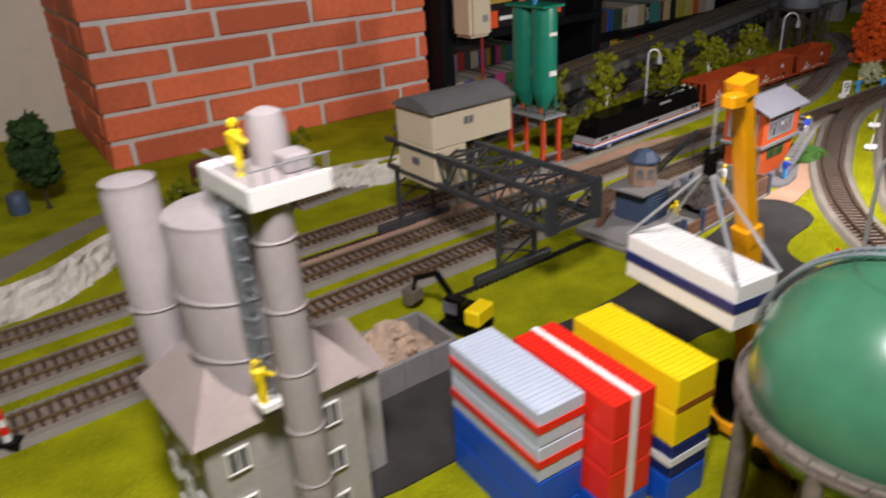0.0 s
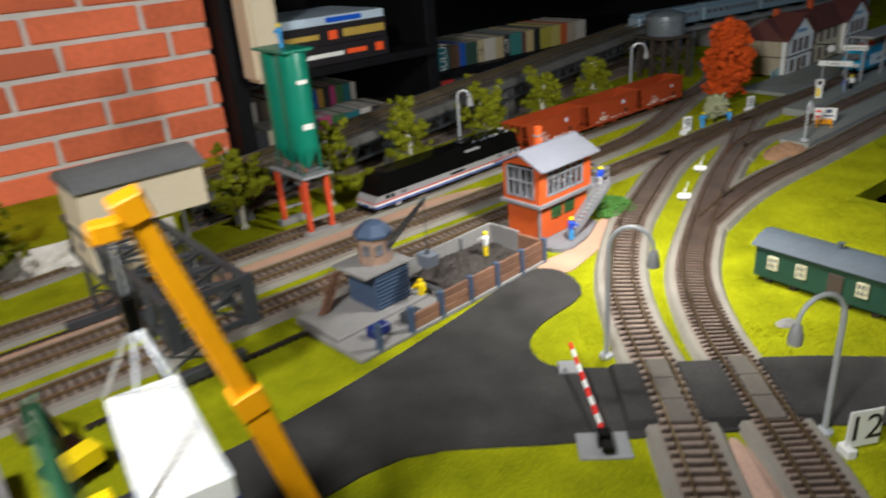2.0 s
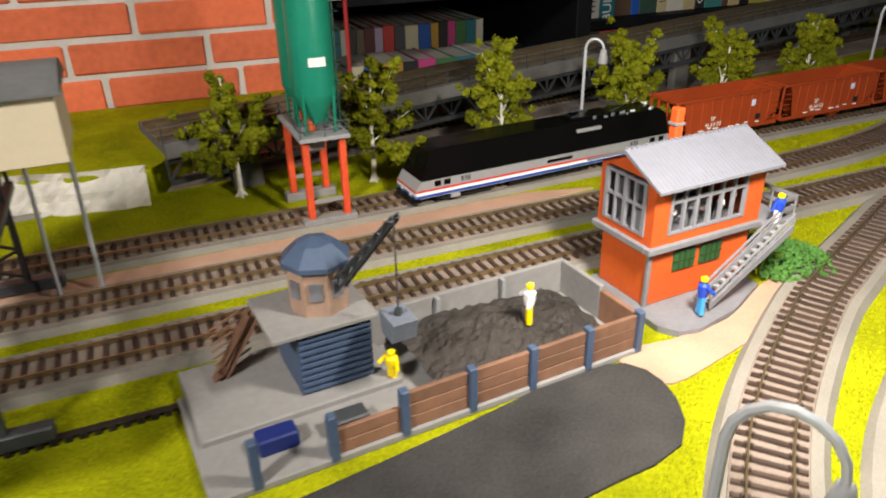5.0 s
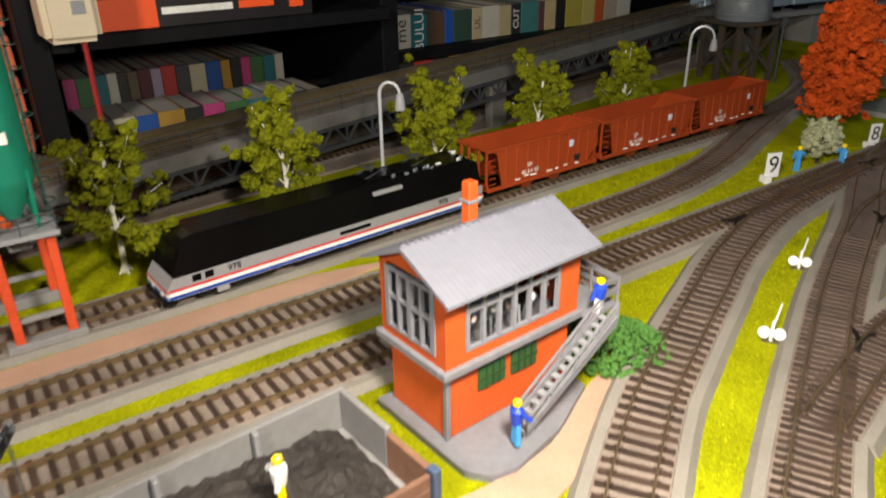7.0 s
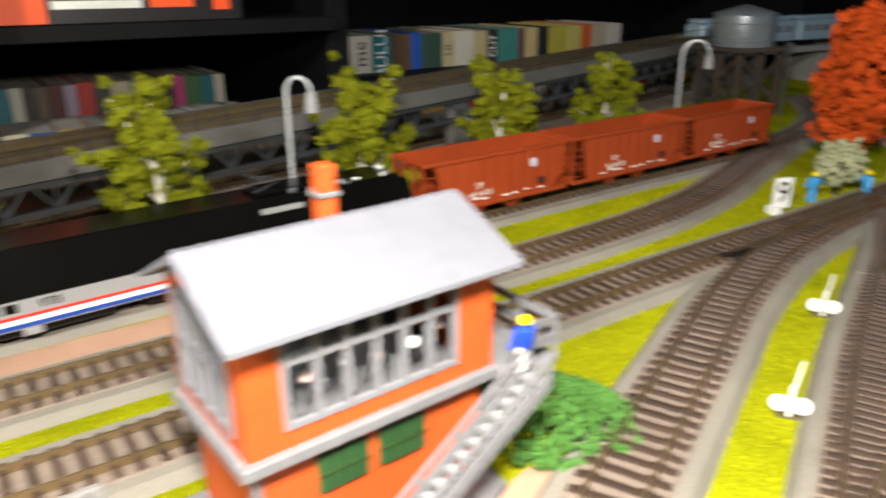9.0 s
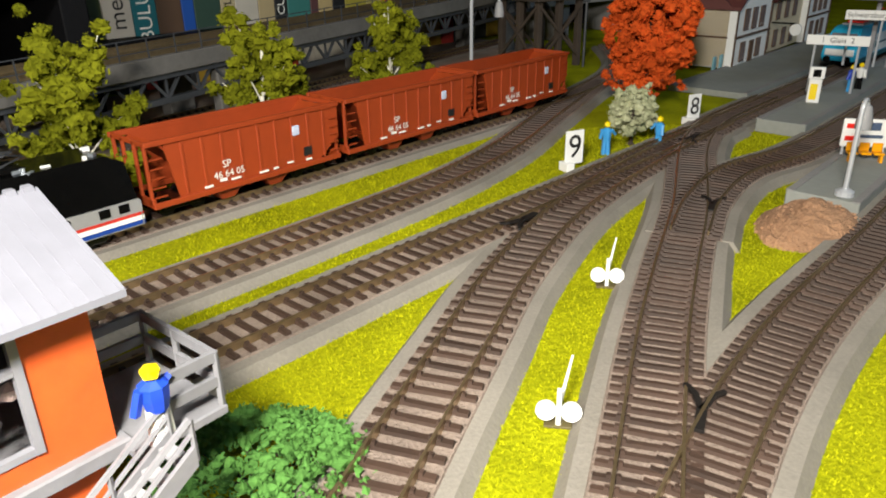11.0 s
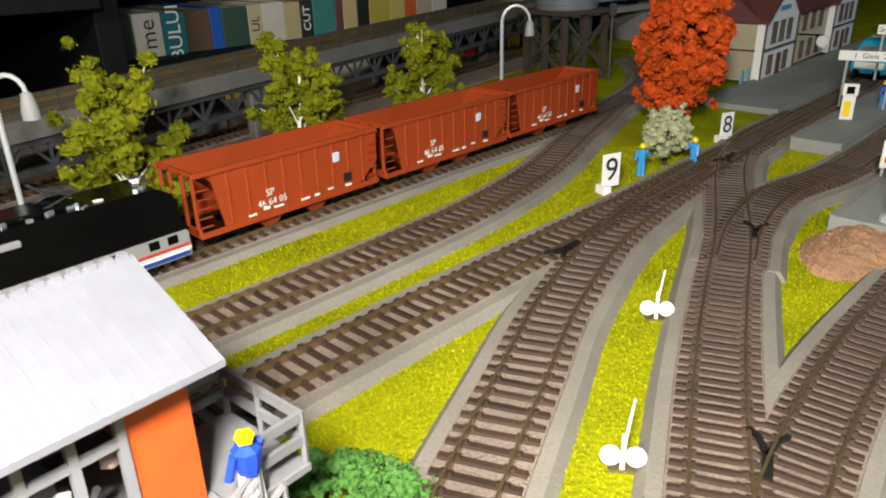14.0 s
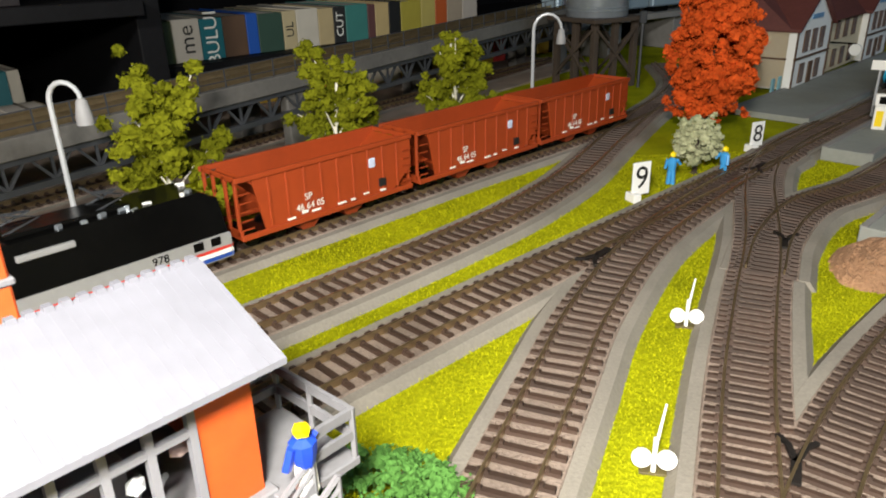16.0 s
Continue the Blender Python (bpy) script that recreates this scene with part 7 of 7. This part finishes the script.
platform_sign(1.590, 0.388, PB, "1  Gleis  2", 0.050, 0.0085)
platform_sign(1.640, 0.380, PB + 0.018, "Schwarzburg", 0.036, 0.0085)
roofp = thing("platform_canopy", *sd(1.66, 0.381), PB, HEAD, "grey roofed platform shelter on posts", "shelter")
part("canopy_roof", bev(one(0, 0.30, -0.018, 0.018, 0.075, 0.079), 0.0008), GREY, roofp)
for k in range(4):
    part("post", bev(one(0.02 + k * 0.085, 0.024 + k * 0.085, -0.002, 0.002, 0, 0.075), 0.0004), GREY, roofp)
tv = thing("ticket_machine", *sd(1.535, 0.385), PB, HEAD - 70, "yellow and white ticket machine with a round emblem", "ticket machine")
part("cabinet", bev(one(-0.005, 0.005, -0.002, 0.004, 0, 0.020), 0.0005), WHITE, tv)
part("front", one(-0.0035, 0.002, -0.0027, -0.0018, 0.003, 0.016), YELLOW, tv)
part("top_sign", bev(one(-0.006, 0.006, -0.002, 0.002, 0.0202, 0.030), 0.0005), WHITE, tv)
part("emblem", one(-0.003, 0.003, -0.0027, -0.0018, 0.022, 0.028), BLACK, tv)
figurine(*sd(1.605, 0.375), PB, 120, FBLUE, FSKY, "tiny traveller figurine on the island platform")
figurine(*sd(1.622, 0.372), PB, 220, WHITE, BLACK, "tiny traveller figurine on the island platform")
street_lamp(0.757, 1.089, 0.052, 40, "thin grey lamp post on the platform end", 0.008, 0.0012).location.z = PB
pb = thing("platform_bench", *sd(1.37, 0.303), PB, HEAD - 60, "orange bench with an advertising board behind", "bench")
for k in range(3):
    part("seat", bev(one(-0.011 + k * 0.0075, -0.005 + k * 0.0075, -0.003, 0.003, 0.005, 0.0065), 0.0003), AMBER, pb)
    part("seat_back", bev(one(-0.011 + k * 0.0075, -0.005 + k * 0.0075, 0.003, 0.004, 0.006, 0.0115), 0.0003), AMBER, pb)
for q in (-0.009, 0.009):
    part("leg", one(q - 0.0007, q + 0.0007, -0.002, 0.002, 0, 0.0052), AMBER, pb)
ad = thing("advert_board", *sd(1.383, 0.308), PB, HEAD - 60, "white advertising board with red and blue print", "advert board")
part("board", bev(one(-0.014, 0.014, 0.0, 0.0015, 0.006, 0.024), 0.0003), WHITE, ad)
for a, b, c, d, m in ((-0.012, -0.006, 0.010, 0.013, RED), (-0.012, -0.006, 0.018, 0.021, RED), (-0.003, 0.010, 0.012, 0.014, STEELBLUE), (0.0, 0.008, 0.017, 0.022, STEELBLUE)):
    part("print", one(a, b, -0.0006, 0.0002, c, d), m, ad)
for q in (-0.012, 0.012):
    part("leg", one(q - 0.0007, q + 0.0007, 0.0002, 0.0014, 0, 0.006), LAMPGREY, ad)

# two planters beside the pale bush
figurine(0.664, 1.222, 0.0, 60, FSKY, FSKY, "tiny figurine in sky blue beside the pale bush")
figurine(0.706, 1.232, 0.0, 200, FSKY, FSKY, "tiny figurine in sky blue beside the pale bush")

# ---- water tower ----


def water_tower():
    g = thing("water_tower", 0.703, 1.625, 0, 30, "galvanised round water tank on a dark timber trestle", "water tower")
    part("tank", lathe(B(), [(0.036, 0.082), (0.0365, 0.083), (0.0365, 0.118), (0.0385, 0.119), (0.036, 0.121), (0.004, 0.130)], 40), CHROME, g, "galvanised tank", True)
    for zz in (0.088, 0.092, 0.108):
        part("hoop", lathe(B(), [(0.0366, zz), (0.0374, zz + 0.0006), (0.0366, zz + 0.0016)], 40), CHROME, g)
    part("deck", bev(one(-0.042, 0.042, -0.042, 0.042, 0.077, 0.0818), 0.0008), BARK, g)
    for px in (-0.032, 0, 0.032):
        for py in (-0.032, 0, 0.032):
            part("post", bev(one(px - 0.0035, px + 0.0035, py - 0.0035, py + 0.0035, 0, 0.077), 0.0005), BARK, g)
    for s in (-0.036, 0.036):
        for a, b in (((-0.032, s, 0.01), (0.032, s, 0.07)), ((0.032, s, 0.01), (-0.032, s, 0.07)), ((s, -0.032, 0.01), (s, 0.032, 0.07)), ((s, 0.032, 0.01), (s, -0.032, 0.07))):
            part("cross_brace", tube(B(), [a, b], 0.002, 4), BARK, g)


water_tower()
ps = thing("signal_mast", 0.752, 1.600, 0, 0, "tall thin dark signal mast beside the far track", "signal")
part("mast", tube(B(), [(0, 0, 0), (0, 0, 0.085)], 0.0016, 6), DKGREY, ps)
part("signal_head", bev(one(-0.004, 0.004, -0.002, 0.002, 0.074, 0.088), 0.0008), DKGREY, ps)
# silver coaches on the high line behind the tower
ve = thing("upper_line", *sd(1.76, 0.838), 0, 36, "grey elevated line running on behind the water tower", "viaduct", kind="structure")
part("deck", one(-0.02, 0.9, -0.01, 0.08, 0.052, 0.060), CONCRETE, ve)
for k in range(6):
    part("pier", bev(one(0.05 + k * 0.16, 0.08 + k * 0.16, 0.0, 0.07, 0, 0.052), 0.001), CONCRETE, ve)
COACH = mat("coach_silver_blue", (0.38, 0.50, 0.60), 0.35, 0.4, vary=0.08)
for k in range(3):
    px = Vector((*sd(1.70, 0.862), 0)) + Matrix.Rotation(radians(36 + (7 if k == 0 else 0)), 3, "Z") @ Vector((0.215 * k, 0, 0))
    c = thing("coach", px.x, px.y, 0.0645, 36, "silver-blue passenger coach on the elevated line", "coach", "silver coaches")
    part("body", bev(one(0, 0.205, -0.016, 0.016, 0.004, 0.034), 0.002), COACH, c)
    part("roof", bev(one(0.001, 0.204, -0.014, 0.014, 0.034, 0.041), 0.003), COACH, c)
    for q in range(9):
        part("window", one(0.012 + q * 0.021, 0.026 + q * 0.021, -0.0166, -0.0155, 0.018, 0.027), GLASSY, c)
    for q in (0.03, 0.175):
        part("bogie", bev(one(q - 0.015, q + 0.015, -0.012, 0.012, -0.0045, 0.004), 0.0006), BLACK, c)

# ---- green hut coach on the grass ----


def hut():
    g = thing("coach_hut", 0.560, 0.716, 0, -50, "old dark green coach body with slate roof used as a hut", "hut")
    L, D = 0.130, 0.038
    wall = part("wall", bev(one(0, L, 0, D, 0.006, 0.034), 0.0006), CARGREEN, g)
    prof = [(-0.003, 0.034)] + [(-0.003 + (D + 0.006) * k / 8, 0.0345 + 0.008 * math.sin(math.pi * k / 8)) for k in range(9)] + [(D + 0.003, 0.034)]
    part("roof", profile(B(), prof, -0.003, L + 0.003), ROOFBLUE, g, "curved slate grey roof")
    pale = mat("pane_cream", (0.62, 0.58, 0.40), 0.5)
    part("door", bev(one(0.062, 0.074, -0.0009, 0.0004, 0.008, 0.028), 0.0003), BARK, g, "dark brown plank door")
    for k in (0, 1, 3, 4):
        xx = 0.012 + k * 0.024
        w = part("window", one(xx, xx + 0.009, -0.0006, 0.0004, 0.016, 0.027), GLASSY, wall)
        for q in (0, 0.0030, 0.0060, 0.0082):
            part("bar", one(xx + q, xx + q + 0.0009, -0.0012, 0.0002, 0.016, 0.027), pale, w)
        for q in (0.0155, 0.021, 0.0265):
            part("bar", one(xx, xx + 0.0091, -0.0012, 0.0002, q, q + 0.0009), pale, w)
    for k in range(6):
        part("trestle", bev(one(0.008 + k * 0.022, 0.014 + k * 0.022, 0.004, D - 0.004, 0, 0.006), 0.0004), BARK, g)
    part("vent", lathe(B(), [(0.002, 0.040), (0.002, 0.046), (0.003, 0.047)], 10, 0.06, D / 2), ROOFBLUE, g)


hut()
heap("stone_pile", 0.560, 0.640, 0.010, 0.007, 0.004, CONCRETE, "small flat grey stone on the grass", "stone", 15, 30)


# ---- toothed rails of the gantry crane ----
for s0, s1, d0 in ((0.40, 0.605, 0.366), (0.27, 0.475, 0.524)):
    g = thing("crane_rail", *sd(s0, d0), 0, HEAD, "black toothed rack rail laid on the grass for the gantry", "crane rail", "rack rails of the gantry", "structure")
    part("rail_base", bev(one(0, s1 - s0, -0.0022, 0.0022, 0, 0.0018), 0.0003), FROG, g)
    for k in range(int((s1 - s0) / 0.0062)):
        part("tooth", box(B(), 0.001 + k * 0.0062, 0.0045 + k * 0.0062, -0.0050, -0.0022, 0, 0.0030, 0.0004), FROG, g)


# ---- scatter grass: short blades over the layout ----
def grass_blades(name, regions, seed):
    rs = np.random.RandomState(seed)
    base = []
    for x0, x1, y0, y1, n in regions:
        base.append(np.stack([rs.uniform(x0, x1, n), rs.uniform(y0, y1, n)], 1))
    c = np.concatenate(base)
    x, y = c[:, 0], c[:, 1]
    keep = (y - 0.76 < (0.95 - x) * 0.54) | (y > x * 0.905 + 0.235)
    keep &= ~((x > 0.735) & (y > 0.76) & (y < x * 0.905 + 0.235))
    c = c[keep]
    n = len(c)
    turn, lean = rs.uniform(0, 6.283, n), rs.normal(0, 0.0006, (n, 2))
    tall, half = rs.uniform(0.0006, 0.0015, n), rs.uniform(0.00012, 0.00030, n)
    v = np.zeros((n, 3, 3))
    v[:, 0, 0], v[:, 0, 1] = c[:, 0] - half * np.cos(turn), c[:, 1] - half * np.sin(turn)
    v[:, 1, 0], v[:, 1, 1] = c[:, 0] + half * np.cos(turn), c[:, 1] + half * np.sin(turn)
    v[:, 2, :2], v[:, 2, 2] = c + lean, tall
    me = bpy.data.meshes.new(name)
    me.vertices.add(3 * n)
    me.loops.add(3 * n)
    me.polygons.add(n)
    me.vertices.foreach_set("co", v.ravel())
    me.loops.foreach_set("vertex_index", np.arange(3 * n, dtype=np.int32))
    me.polygons.foreach_set("loop_start", np.arange(0, 3 * n, 3, dtype=np.int32))
    me.update()
    me.materials.append(BLADE)
    return tagged(new(name, me), "short yellow-green scatter grass fibres on the layout", "grass", "", "stuff")


BLADE = bpy.data.materials.new("grass_blade")
BLADE.use_nodes = True
nt = BLADE.node_tree
geo, ramp = nt.nodes.new("ShaderNodeNewGeometry"), nt.nodes.new("ShaderNodeValToRGB")
nt.links.new(geo.outputs["Random Per Island"], ramp.inputs[0])
ramp.color_ramp.elements[0].color = (0.15, 0.17, 0.003, 1)
ramp.color_ramp.elements[1].color = (0.54, 0.53, 0.007, 1)
nt.links.new(ramp.outputs[0], nt.nodes["Principled BSDF"].inputs["Base Color"])
nt.nodes["Principled BSDF"].inputs["Roughness"].default_value = 0.9
nt.nodes["Principled BSDF"].inputs["Specular IOR Level"].default_value = 0.05
grass_blades("grass", [(0.40, 0.85, 0.62, 1.30, 300000), (-0.30, 0.42, 0.20, 1.20, 240000), (0.40, 0.75, 0.38, 0.64, 70000)], 3)
